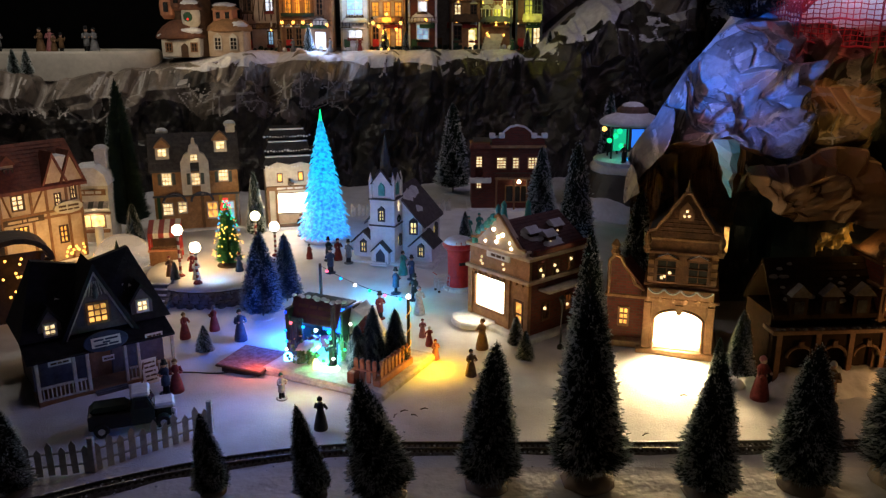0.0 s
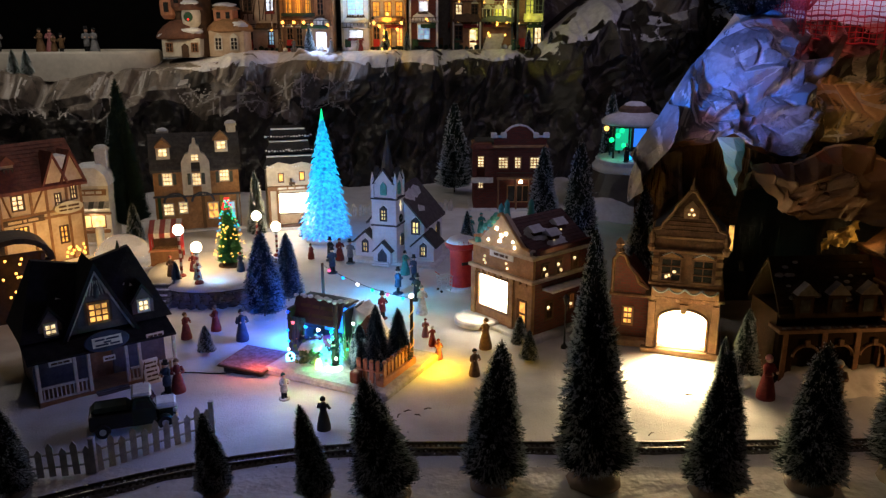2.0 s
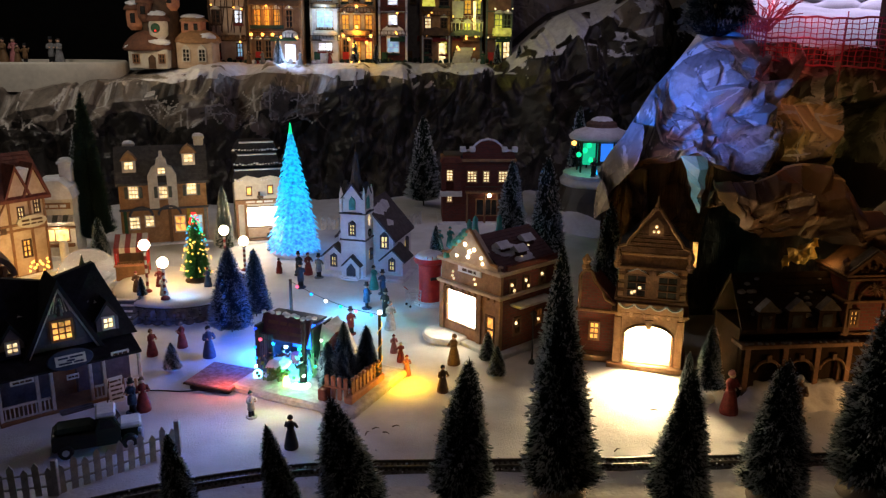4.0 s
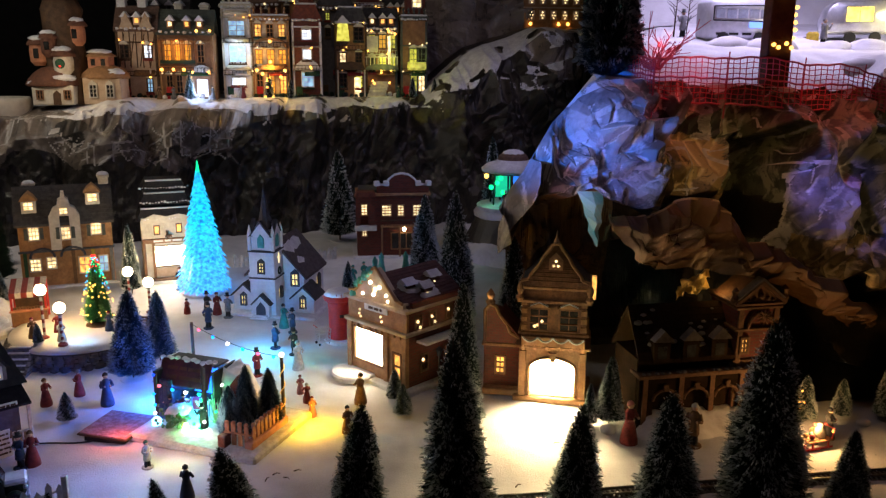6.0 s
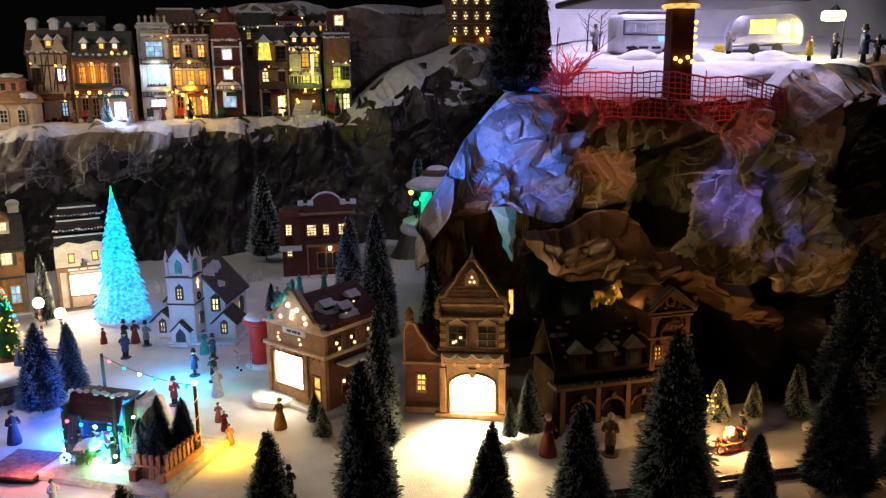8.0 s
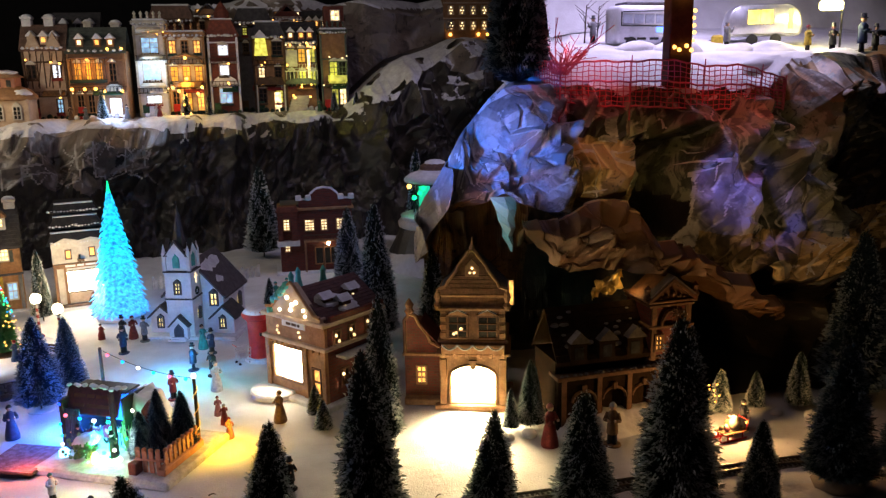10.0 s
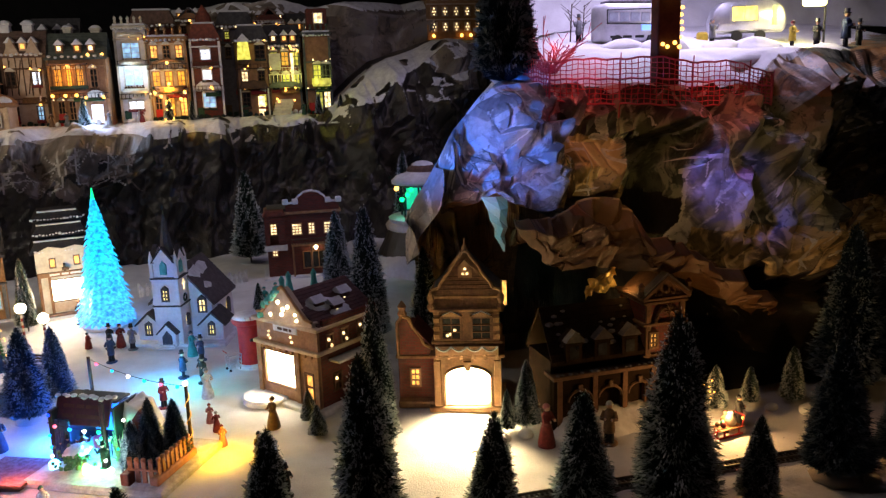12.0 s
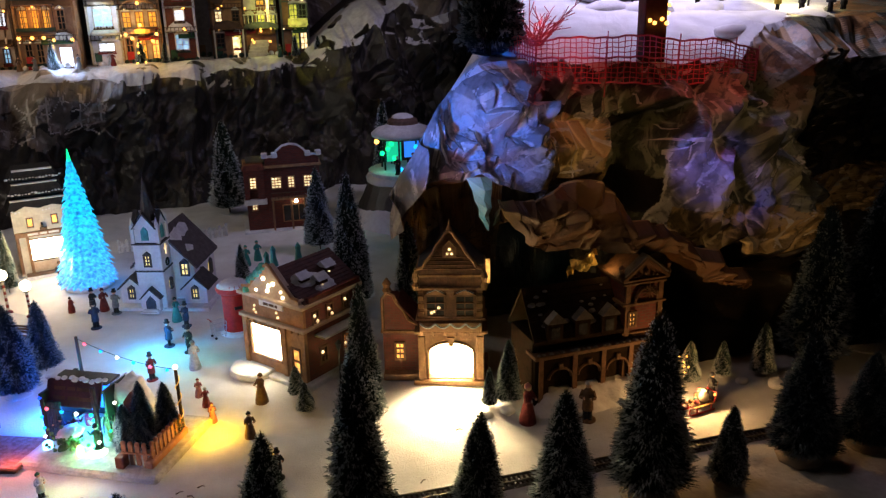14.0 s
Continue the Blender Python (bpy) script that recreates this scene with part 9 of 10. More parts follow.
for zz in (0.098, 0.198, 0.29):
    lathe(bm, [(0.001, 0), (0.042, 0), (0.045, 0.008), (0.038, 0.016), (0.001, 0.018)], 18, (0, -0.055, zz))
each("bow_ledge", bm, IVORY, n3)
n4 = town_house(-0.205, 3.12, 0.135, 0.275, CREAM, TAN_STONE, (-0.042, 0.0, 0.042), ((0.05, 0.07, 0.022, (K, Y, O)), (0.145, 0.05, 0.024, (Y, Y, Y)), (0.238, 0.042, 0.022, (O, K, O))), "flat", "golden_town_house", "golden-lit cream town house with an arched balcony")
bm = B()
for i in range(12):
    a, b = [math.pi * k / 12 for k in (i, i + 1)]
    rod(bm, (0.058 * math.cos(a), -0.062, 0.18 + 0.03 * math.sin(a)), (0.058 * math.cos(b), -0.062, 0.18 + 0.03 * math.sin(b)), 0.006, 0.006, 6)
part("balcony_arch", bm, TAN_STONE, n4)
part("balcony", lathe(B(), [(0.05, 0.10), (0.055, 0.115), (0.05, 0.12)], 20, (0, -0.045, 0)), TAN_STONE, n4)
bm = B()
for xx, zz in ((0, 0.128), (-0.05, 0.098), (0.05, 0.098), (0.0, 0.2), (-0.03, 0.085), (0.035, 0.075)):
    bulb(bm, (xx, -0.075, zz), 0.0055)
stuff("wall_lamps", bm, BULB["amber"], n4)
n5 = town_house(-0.075, 3.13, 0.105, 0.275, BRICK, GREY_STONE, (0.0,), ((0.065, 0.05, 0.042, (I,)), (0.155, 0.034, 0.030, (D,)), (0.225, 0.034, 0.032, (D,))), "mansard", "brick_turret_house", "red brick house with a mansard turret and white-lit windows", 0.11, 0, RED_ROOF)
part("shop_arch", prism(B(), [(-0.045, 0.105), (0.045, 0.105), (0.038, 0.122), (0.02, 0.134), (-0.02, 0.134), (-0.038, 0.122)], -0.064, -0.0555), GREY_STONE, n5)
part("turret", lathe(B(), [(0.030, 0.33), (0.026, 0.36), (0.012, 0.385), (0.001, 0.40)], 10), RED_ROOF, n5)
n6 = town_house(0.085, 3.2, 0.120, 0.27, TAN_STONE, DARK_WOOD, (-0.03, 0.03), ((0.06, 0.05, 0.026, (K, L)), (0.145, 0.035, 0.022, (W, K)), (0.232, 0.045, 0.034, (L, K))), "mansard", "lime_town_house", "dim stone house with lime-yellow lit windows")
part("bay", prism(B(), [(-0.052, 0.205), (-0.004, 0.205), (-0.010, 0.268), (-0.046, 0.268)], -0.078, -0.0555), glow("lime_bay_pane", (0.90, 0.82, 0.12), 0.9, vary=90), n6, "lime-yellow lit bay window")
part("bay_cap", prism(B(), [(-0.056, 0.268), (0.0, 0.268), (-0.028, 0.298)], -0.082, -0.0555), ROOF_SNOW, n6)
part("bay_foot", prism(B(), [(-0.052, 0.205), (-0.004, 0.205), (-0.016, 0.188), (-0.040, 0.188)], -0.078, -0.0555), DARK_WOOD, n6)
part("lit_door", box(B(), 0.012, 0.036, -0.0585, -0.0552, 0.0, 0.072), LIT_WARM, n6, "yellow-white lit doorway")
part("porch", prism(B(), [(-0.055, 0.100), (0.055, 0.100), (0.045, 0.120), (0.0, 0.132), (-0.045, 0.120)], -0.085, -0.0555), DARK_WOOD, n6)
for xx in (-0.05, 0.05):
    part("porch_post", rod(B(), (xx, -0.080, -0.015), (xx, -0.080, 0.102), 0.003, 0.003, 6), IVORY, n6)
n7 = town_house(0.200, 3.22, 0.120, 0.25, WOOD, GREEN_ROOF, (-0.035, 0.005, 0.042), ((0.12, 0.055, 0.024, (K, L, L)), (0.205, 0.05, 0.026, (L, Y, L))), "side", "stair_house", "yellow-lit house with a broad pale outside stair")
for i in range(7):
    part("stair_step", box(B(), -0.062 + 0.004 * i, 0.005 + 0.004 * i, -0.115 + 0.009 * i, -0.055, 0.011 * i - 0.02, 0.011 * (i + 1) - 0.02, None, 0.001), IVORY, n7)
part("balcony", prism(B(), [(-0.062, 0.100), (0.066, 0.100), (0.060, 0.112), (0.03, 0.122), (-0.03, 0.122), (-0.058, 0.112)], -0.082, -0.0555), GREEN_ROOF, n7)
for i in range(9):
    part("baluster", rod(B(), (-0.056 + 0.0145 * i, -0.078, 0.118), (-0.056 + 0.0145 * i, -0.078, 0.146), 0.0018, 0.0018, 5), IVORY, n7)
part("balcony_rail", box(B(), -0.060, 0.064, -0.080, -0.076, 0.146, 0.150, None, 0.001), IVORY, n7)
part("oriel", prism(B(), [(-0.055, 0.165), (-0.012, 0.165), (-0.012, 0.225), (-0.055, 0.225)], -0.075, -0.0555), IVORY, n7)
part("tall_lamp", rod(B(), (0.03, -0.07, 0.12), (0.03, -0.07, 0.225), 0.004, 0.006, 6), LIT_WARM, n7, "tall yellow-white lamp")
bm = B()
rnd = random.Random(21)
for i in range(14):
    bulb(bm, (rnd.uniform(-0.055, 0.06), -0.074, rnd.choice((0.06, 0.09, 0.17, 0.24)) + rnd.uniform(-0.01, 0.01)), 0.004)
stuff("wall_lamps", bm, BULB["amber"], n7)
n8 = town_house(0.325, 3.22, 0.100, 0.285, WOOD, GREEN_ROOF, (0.0, 0.03), ((0.05, 0.06, 0.024, (L, W)), (0.15, 0.06, 0.034, (L, K))), "flat", "corner_town_house", "brown corner house with a lit lime bay")
part("lime_bay", lathe(B(), [(0.034, 0.10), (0.038, 0.108), (0.036, 0.13)], 16, (0.012, -0.052, 0)), LIT_LIME, n8, "lime-lit bay foot")
part("roof_room", box(B(), -0.03, 0.045, -0.045, 0.03, 0.305, 0.385, None, 0.002), BRICK, n8)
window(n8, turn(0, 0.012, -0.0455), 0, 0.35, 0.032, 0.036, IVORY, LIT_WARM, 2, 2)
for x, y, w, h, mat, roof, panes in ((-0.58, 3.20, 0.15, 0.285, GREY_SIDING, "side", (K, O)), (-0.26, 3.27, 0.16, 0.335, BRICK, "mansard", (O, K)), (-0.13, 3.28, 0.10, 0.35, WOOD, "gable", (K, O)),
                                     (0.03, 3.33, 0.14, 0.33, GREY_SIDING, "mansard", (L, K)), (0.16, 3.36, 0.12, 0.345, BRICK, "gable", (K, W)), (0.27, 3.36, 0.11, 0.30, TAN_STONE, "side", (O, K))):
    town_house(x, y, w, h, mat, DARK_WOOD, (-w * 0.22, w * 0.22), ((h - 0.03, 0.026, 0.016, panes), (h - 0.09, 0.03, 0.018, (K, K))), roof, "back_row_house", "dim town house with a snowy roof in the back row", 0.10, 0, BROWN_ROOF if mat is BRICK else SLATE)
for x, y, h, r in ((-0.472, 2.92, 0.095, 0.022), (-0.135, 3.03, 0.075, 0.016), (0.315, 3.105, 0.08, 0.018), (0.40, 3.12, 0.075, 0.018)):
    brush_tree(x, y, h, r, 1, SHELF - 0.005, label="tiny dark bottle-brush tree on the shelf", group="tiny trees on the shelf")


def bulb_tree(x, y, z, h):
    t = brush_tree(x, y, h, h * 0.24, 2, z, label="tiny green tree with white fairy lights", group="tiny trees on the shelf")
    bm = B()
    r = random.Random(5)
    for i in range(12):
        u, a = r.uniform(0.1, 0.9), r.uniform(0, 6.28)
        bulb(bm, (h * 0.24 * (1 - u) * math.cos(a), h * 0.24 * (1 - u) * math.sin(a), u * h), 0.0035)
    stuff("fairy_lights", bm, BULB["amber"], t)


bulb_tree(-0.212, 3.02, SHELF - 0.004, 0.09)
for x, y, a, c in ((-0.58, 2.95, 20, "brown"), (-0.53, 2.94, -30, "grey"), (-0.31, 3.01, 0, "white"), (-0.30, 3.0, 40, "red"), (0.26, 3.10, 0, "green"), (-0.40, 2.95, 60, "grey")):
    figurine(x, y, a, 0.05, c, "skirt", "black", SHELF)


# ---- ice rink and tree-stump house on the left end ----
def ice_rink():
    r = thing("ice_rink", "long white ice rink with a rounded rim on the cliff", "ice rink", pose(-1.375, 2.83, 0.455, 0, 0, 4))
    bm = B()
    out = [(0.40 * math.copysign(abs(math.cos(t)) ** 0.6, math.cos(t)), 0.13 * math.copysign(abs(math.sin(t)) ** 0.6, math.sin(t))) for t in [2 * math.pi * i / 48 for i in range(48)]]
    rings = [[bm.verts.new((x * k, y * k, z)) for x, y in out] for k, z in ((0.97, -0.05), (0.99, -0.012), (1.0, 0.020), (0.995, 0.036), (0.98, 0.045), (0.96, 0.043), (0.95, 0.030))]
    for p, q in zip(rings, rings[1:]):
        for i in range(48):
            bm.faces.new((p[i], p[(i + 1) % 48], q[(i + 1) % 48], q[i]))
    part("rim", bm, material("cream_rink_rim", (0.50, 0.46, 0.40), (0.36, 0.33, 0.29), 0.8, 18, 0.9, 0.4, 0, 5, 0.004, 0.5), r, "", True)
    bm = B()
    bm.faces.new([bm.verts.new((x * 0.952, y * 0.952, 0.032)) for x, y in out])
    bm.faces.new([bm.verts.new((x * 0.952, y * 0.952, 0.026)) for x, y in out][::-1])
    part("ice", bm, material("pale_ice", (0.55, 0.56, 0.5), (0.42, 0.42, 0.38), 0.25, 12, 0.8, 0.1), r)


ice_rink()
for x, y, a, c, legs in ((-1.50, 2.80, 30, "grey", "trousers"), (-1.60, 2.83, 0, "white", "trousers"), (-1.375, 2.84, -30, "red", "skirt"), (-1.345, 2.85, 20, "pink", "skirt"), (-1.325, 2.83, 60, "brown", "skirt"), (-1.295, 2.82, 0, "brown", "trousers"), (-1.225, 2.86, 30, "grey", "trousers"), (-1.195, 2.85, -20, "green", "skirt")):
    figurine(x, y, a, 0.092 if c != "brown" else 0.07, {"red": "brown", "pink": "pink", "green": "grey"}.get(c, c), legs, "black", 0.489, arms=2 if a == 0 else 1)
for x, y in ((-1.385, 2.66), (-1.34, 2.655)):
    brush_tree(x, y, 0.085, 0.024, 3, 0.425, label="tiny dark bottle-brush tree on the cliff", group="tiny trees on the shelf")


def stump_house():
    t = thing("stump_house", "brown tree-stump house with snowy ledges and a side wing", "fairy house", pose(-0.875, 2.93, 0.475))
    bm = B()
    lathe(bm, [(0.082, 0.0), (0.074, 0.05), (0.062, 0.11), (0.066, 0.17), (0.056, 0.22), (0.058, 0.27), (0.066, 0.31), (0.05, 0.34)], 28)
    for v in bm.verts:
        a = math.atan2(v.co.y, v.co.x)
        k = 1 + 0.07 * math.sin(a * 9 + v.co.z * 14) + 0.16 * noise.noise(v.co * 14)
        v.co.x *= k
        v.co.y *= k
    part("stump", bm, DARK_WOOD, t, "gnarled brown trunk", True)

    def hood(name, cx, cy, z, rx, ry, h, mat, parent):
        """A rounded thatch-like roof with a drooping eave."""
        bm = B()
        lathe(bm, [(1.0, 0.0), (1.08, 0.10), (0.98, 0.35), (0.76, 0.66), (0.42, 0.90), (0.05, 1.0)], 22)
        for v in bm.verts:
            a = math.atan2(v.co.y, v.co.x)
            k = 1 + 0.05 * math.sin(a * 11 + cx * 90) + 0.10 * noise.noise(v.co * 3 + Vector((cx * 50, 0, 0)))
            v.co = Vector((cx + rx * v.co.x * k, cy + ry * v.co.y * k, z + h * v.co.z))
        return part(name, bm, mat, parent, "", True)

    def snow(cx, cy, z, rx, ry, h, parent):
        bm = B()
        ball(bm, (0, 0, 0), 1.0, 0, 18, 1.0)
        for v in bm.verts:
            q = v.co * (1 + 0.35 * noise.noise(v.co * 2.2 + Vector((cx * 70, z * 50, 0))))
            v.co = Vector((cx + rx * q.x, cy + ry * q.y, z + h * q.z))
        part("ledge_snow", bm, ROOF_SNOW, parent, "", True)

    # white cottage front under a rust-brown roof
    cot = part("cottage", box(B(), -0.085, 0.045, -0.098, 0.0, 0.0, 0.064, None, 0.004), IVORY, t)
    part("cottage_door", prism(B(), [(-0.012, 0.0), (0.012, 0.0), (0.012, 0.038), (0, 0.048), (-0.012, 0.038)], -0.1005, -0.0985, turn(0, -0.006, 0)), DARK_WOOD, cot)
    for x in (-0.058, 0.028):
        window(t, turn(0, x, -0.0985), 0, 0.034, 0.018, 0.026, WOOD, DARK_PANE, 2, 2)
    hood("cottage_roof", -0.030, -0.052, 0.060, 0.080, 0.062, 0.066, RUST_ROOF, t)
    snow(0.012, -0.085, 0.088, 0.045, 0.022, 0.012, cot)
    snow(-0.080, -0.075, 0.072, 0.024, 0.024, 0.010, cot)
    # nooks round the trunk
    for x, y, z, r, h, mat in ((-0.072, -0.030, 0.140, 0.030, 0.052, ORANGE_WOOD), (0.014, -0.066, 0.112, 0.032, 0.044, IVORY), (-0.028, -0.060, 0.168, 0.026, 0.046, RUST_ROOF), (0.050, -0.020, 0.205, 0.028, 0.050, ORANGE_WOOD)):
        n = part("nook", lathe(B(), [(r * 0.55, -0.014), (r * 0.95, 0.0), (r, h * 0.7), (r * 0.9, h)], 14, (x, y, z)), mat, t)
        hood("nook_roof", x, y, z + h, r * 1.15, r * 1.15, r * 0.9, RUST_ROOF, n)
        snow(x, y - r * 0.2, z + h + r * 0.72, r * 0.9, r * 0.8, r * 0.34, n)
        part("nook_pane", box(B(), x - 0.008, x + 0.008, y - r - 0.002, y - r + 0.004, z + 0.010, z + h - 0.010, None, 0.001), DARK_PANE, n)
    part("wreath", lathe(B(), [(0.012, -0.004), (0.016, 0.0), (0.012, 0.004)], 14, m=pose(0.014, -0.102, 0.134, 90)), COAT["green"], t, "small green wreath")
    # cream wing of two storeys under tan hoods
    w = part("wing", box(B(), 0.064, 0.188, -0.056, 0.05, 0.0, 0.088, None, 0.003), CREAM, t)
    for x in (0.098, 0.152):
        window(t, turn(0, x, -0.0565), 0, 0.045, 0.022, 0.040, IVORY, DARK_PANE, 2, 3, True)
    hood("wing_roof", 0.126, -0.003, 0.084, 0.074, 0.066, 0.050, TAN_STONE, w)
    snow(0.168, -0.030, 0.108, 0.026, 0.030, 0.012, w)
    up = part("upper_room", box(B(), 0.080, 0.148, -0.034, 0.04, 0.118, 0.158, None, 0.003), ORANGE_WOOD, t)
    for x in (0.098, 0.130):
        part("upper_pane", box(B(), x - 0.007, x + 0.007, -0.0362, -0.0335, 0.128, 0.150), DARK_PANE, up)
    hood("upper_roof", 0.114, 0.003, 0.156, 0.044, 0.046, 0.020, TAN_STONE, up)
    snow(0.114, -0.006, 0.174, 0.038, 0.034, 0.008, up)
    part("wall_bulb", ball(B(), (0.014, -0.106, 0.126), 0.003, 0, 8), BULB["red"], t)


stump_house()


# ---- pavilion on its mound ----
def pavilion():
    bm = B()
    lathe(bm, [(0.19, -0.02), (0.172, 0.035), (0.145, 0.10), (0.128, 0.155), (0.112, 0.168), (0.02, 0.172)], 30)
    for v in bm.verts:
        k = 1 + 0.10 * noise.noise(v.co * 9)
        v.co.x *= k
        v.co.y *= k
    md = thing("pavilion_mound", "dark rock-paper mound with a white snowy top under the pavilion", "mound", pose(0.585, 2.44, 0.02))
    part("rock_foot", bm, ROCK, md)
    bm = B()
    lathe(bm, [(0.134, 0.140), (0.139, 0.154), (0.130, 0.166), (0.112, 0.171), (0.02, 0.174)], 36)
    for v in bm.verts:
        k = 1 + 0.10 * noise.noise(v.co * 9)
        v.co.x *= k
        v.co.y *= k
        v.co.z += 0.010 * noise.noise(v.co * 22) if v.co.z < 0.15 else 0
    part("snow_top", bm, FLEECE, md, "worn white snow cap", True)
    bm = B()
    lathe(bm, [(0.215, -0.03), (0.198, 0.010), (0.176, 0.045), (0.160, 0.066), (0.140, 0.074)], 36)
    for v in bm.verts:
        k = 1 + 0.12 * noise.noise(v.co * 9)
        v.co.x *= k
        v.co.y *= k
        v.co.z += 0.020 * noise.noise(v.co * 14 + Vector((3, 0, 0))) if v.co.z > 0.02 else 0
    part("snow_skirt", bm, FLEECE, md, "worn white snow heaped round the foot", True)
    p = thing("pavilion", "round winter pavilion with a snowy roof and green and blue lights", "pavilion", pose(0.565, 2.42, 0.188))
    part("deck", lathe(B(), [(0.105, -0.004), (0.11, 0.008), (0.10, 0.012)], 24), ROOF_SNOW, p)
    for i in range(8):
        a = math.pi * (i + 0.5) / 4
        part("post", rod(B(), (0.068 * math.cos(a), 0.068 * math.sin(a), 0.012), (0.068 * math.cos(a), 0.068 * math.sin(a), 0.115), 0.003, 0.003, 6), BLACK, p)
    part("roof", lathe(B(), [(0.090, 0.108), (0.094, 0.116), (0.07, 0.135), (0.050, 0.138), (0.045, 0.158), (0.03, 0.168)], 20), BROWN_ROOF, p)
    part("roof_snow", lathe(B(), [(0.095, 0.112), (0.097, 0.120), (0.08, 0.134), (0.055, 0.142), (0.044, 0.150)], 20), ROOF_SNOW, p, "", True)
    part("top_snow", ball(B(), (0, 0, 0.162), 0.036, 0, 12, 0.45), ROOF_SNOW, p, "", True)
    for i, (c, x, y, z) in enumerate((("green", -0.06, -0.065, 0.085), ("cyan", 0.02, -0.085, 0.09), ("blue", 0.045, -0.07, 0.08), ("blue", 0.070, -0.05, 0.085), ("blue", 0.055, -0.06, 0.06), ("green", -0.075, -0.05, 0.07), ("green", -0.05, -0.07, 0.10), ("green", -0.04, -0.06, 0.055), ("amber", -0.085, -0.02, 0.10), ("cyan", -0.02, -0.05, 0.016))):
        part("bulb", ball(B(), (x, y, z), 0.0075, 0, 10), BULB[c], p)
    part("lit_panel", box(B(), -0.05, -0.005, 0.01, 0.013, 0.03, 0.095), glow("green_screen", (0.02, 0.8, 0.42), 0.5), p, "green-lit panel")
    part("lit_panel", box(B(), 0.005, 0.05, 0.01, 0.013, 0.04, 0.095), glow("blue_glow", (0.04, 0.25, 1.0), 0.9), p, "blue-lit panel")


pavilion()
figurine(0.578, 2.345, 10, 0.066, "red", "skirt", "red", 0.198)
figurine(0.528, 2.335, -20, 0.06, "black", "trousers", "white", 0.198)


# ---- grand hotel and camp on the heights ----
def far_hotel():
    t = thing("grand_hotel", "cream hotel front dotted with rows of small lights", "hotel building", pose(0.93, 3.46, 0.757))
    w, h = 0.25, 0.42
    part("body", box(B(), -w / 2, w / 2, -0.05, 0.06, -0.01, h, None, 0.002), TAN_STONE, t)
    for j in range(6):
        z = 0.055 + 0.062 * j
        for i in range(5):
            x = -0.095 + 0.0475 * i
            f = part("window", box(B(), x - 0.014, x + 0.014, -0.053, -0.0505, z - 0.018, z + 0.02, None, 0.0008), CREAM, t)
            bm = B()
            for dx, dz in ((0, 0.012), (-0.005, 0), (0.005, 0), (0, -0.011)):
                bulb(bm, (x + dx, -0.054, z + dz), 0.0032)
            stuff("lights", bm, LIT_WARM, f)
        part("cornice", box(B(), -w / 2 - 0.004, w / 2 + 0.004, -0.056, -0.0505, z + 0.028, z + 0.033), CREAM, t)
    bm = B()
    for x in (-0.1, 0.02, 0.06):
        bulb(bm, (x, -0.06, 0.02), 0.007)
    stuff("door_lamps", bm, BULB["amber"], t)


far_hotel()
CAMP = 0.655


def camp_height(y):
    return CAMP + (y - 1.8) * 0.15


def snow_bank(u, v):
    z = CAMP + 0.07 + 0.55 * max(0.0, v - 0.2) ** 0.8
    p = Vector((0.90 + 1.4 * u + 0.05 * v, 2.30 + 0.42 * v, z))
    return p + Vector((0, 0.03 * noise.noise(p * 5), 0.012 * noise.noise(p * 9)))


grid_mesh("snow_slope", np.linspace(0, 1, 50), np.linspace(0, 1, 24), snow_bank, SNOW, "white snow slope rising behind the camp", False, False)


def caravan():
    c = thing("caravan", "rounded silver caravan with a yellow-lit window in snow", "toy caravan", pose(1.365, 1.99, camp_height(1.99) - 0.004, 0, 0, -22) @ Matrix.Scale(0.96, 4))
    bm = B()
    prof = [(-0.098, 0.022), (-0.104, 0.05), (-0.094, 0.088), (-0.07, 0.108), (0.07, 0.108), (0.094, 0.088), (0.104, 0.05), (0.098, 0.022)]
    ys = [(-0.046, 0.86), (-0.040, 0.96), (0.0, 1.0), (0.040, 0.96), (0.046, 0.86)]
    rings = [[bm.verts.new((x * k, y, 0.06 + (z - 0.06) * k)) for x, z in prof] for y, k in ys]
    bm.faces.new(rings[0])
    bm.faces.new(rings[-1][::-1])
    for a, b in zip(rings, rings[1:]):
        for i in range(8):
            bm.faces.new((a[i], b[i], b[(i + 1) % 8], a[(i + 1) % 8]))
    bmesh.ops.bevel(bm, geom=bm.edges[:], offset=0.004, segments=2, affect="EDGES")
    part("shell", bm, ALU, c, "brushed silver shell", True)
    window(c, turn(0, -0.012, -0.0475), 0, 0.072, 0.066, 0.036, ALU, glow("yellow_caravan_pane", (1.0, 0.72, 0.10), 3.0, vary=30), 2, 1)
    part("end_light", box(B(), 0.060, 0.072, -0.0475, -0.045, 0.04, 0.09), LIT_LIME, c)
    for x in (-0.03, 0.03):
        part("wheel", lathe(B(), [(0.006, -0.004), (0.014, -0.004), (0.015, 0.0), (0.014, 0.004), (0.006, 0.004)], 14, m=pose(x, -0.046, 0.013, 90)), BLACK, c)
    part("hitch", rod(B(), (-0.10, 0, 0.02), (-0.14, 0, 0.012), 0.003, 0.003, 6), BLACK, c)
    part("canister", box(B(), -0.135, -0.105, -0.055, -0.035, 0.0, 0.028, None, 0.005), COAT["yellow"], c)


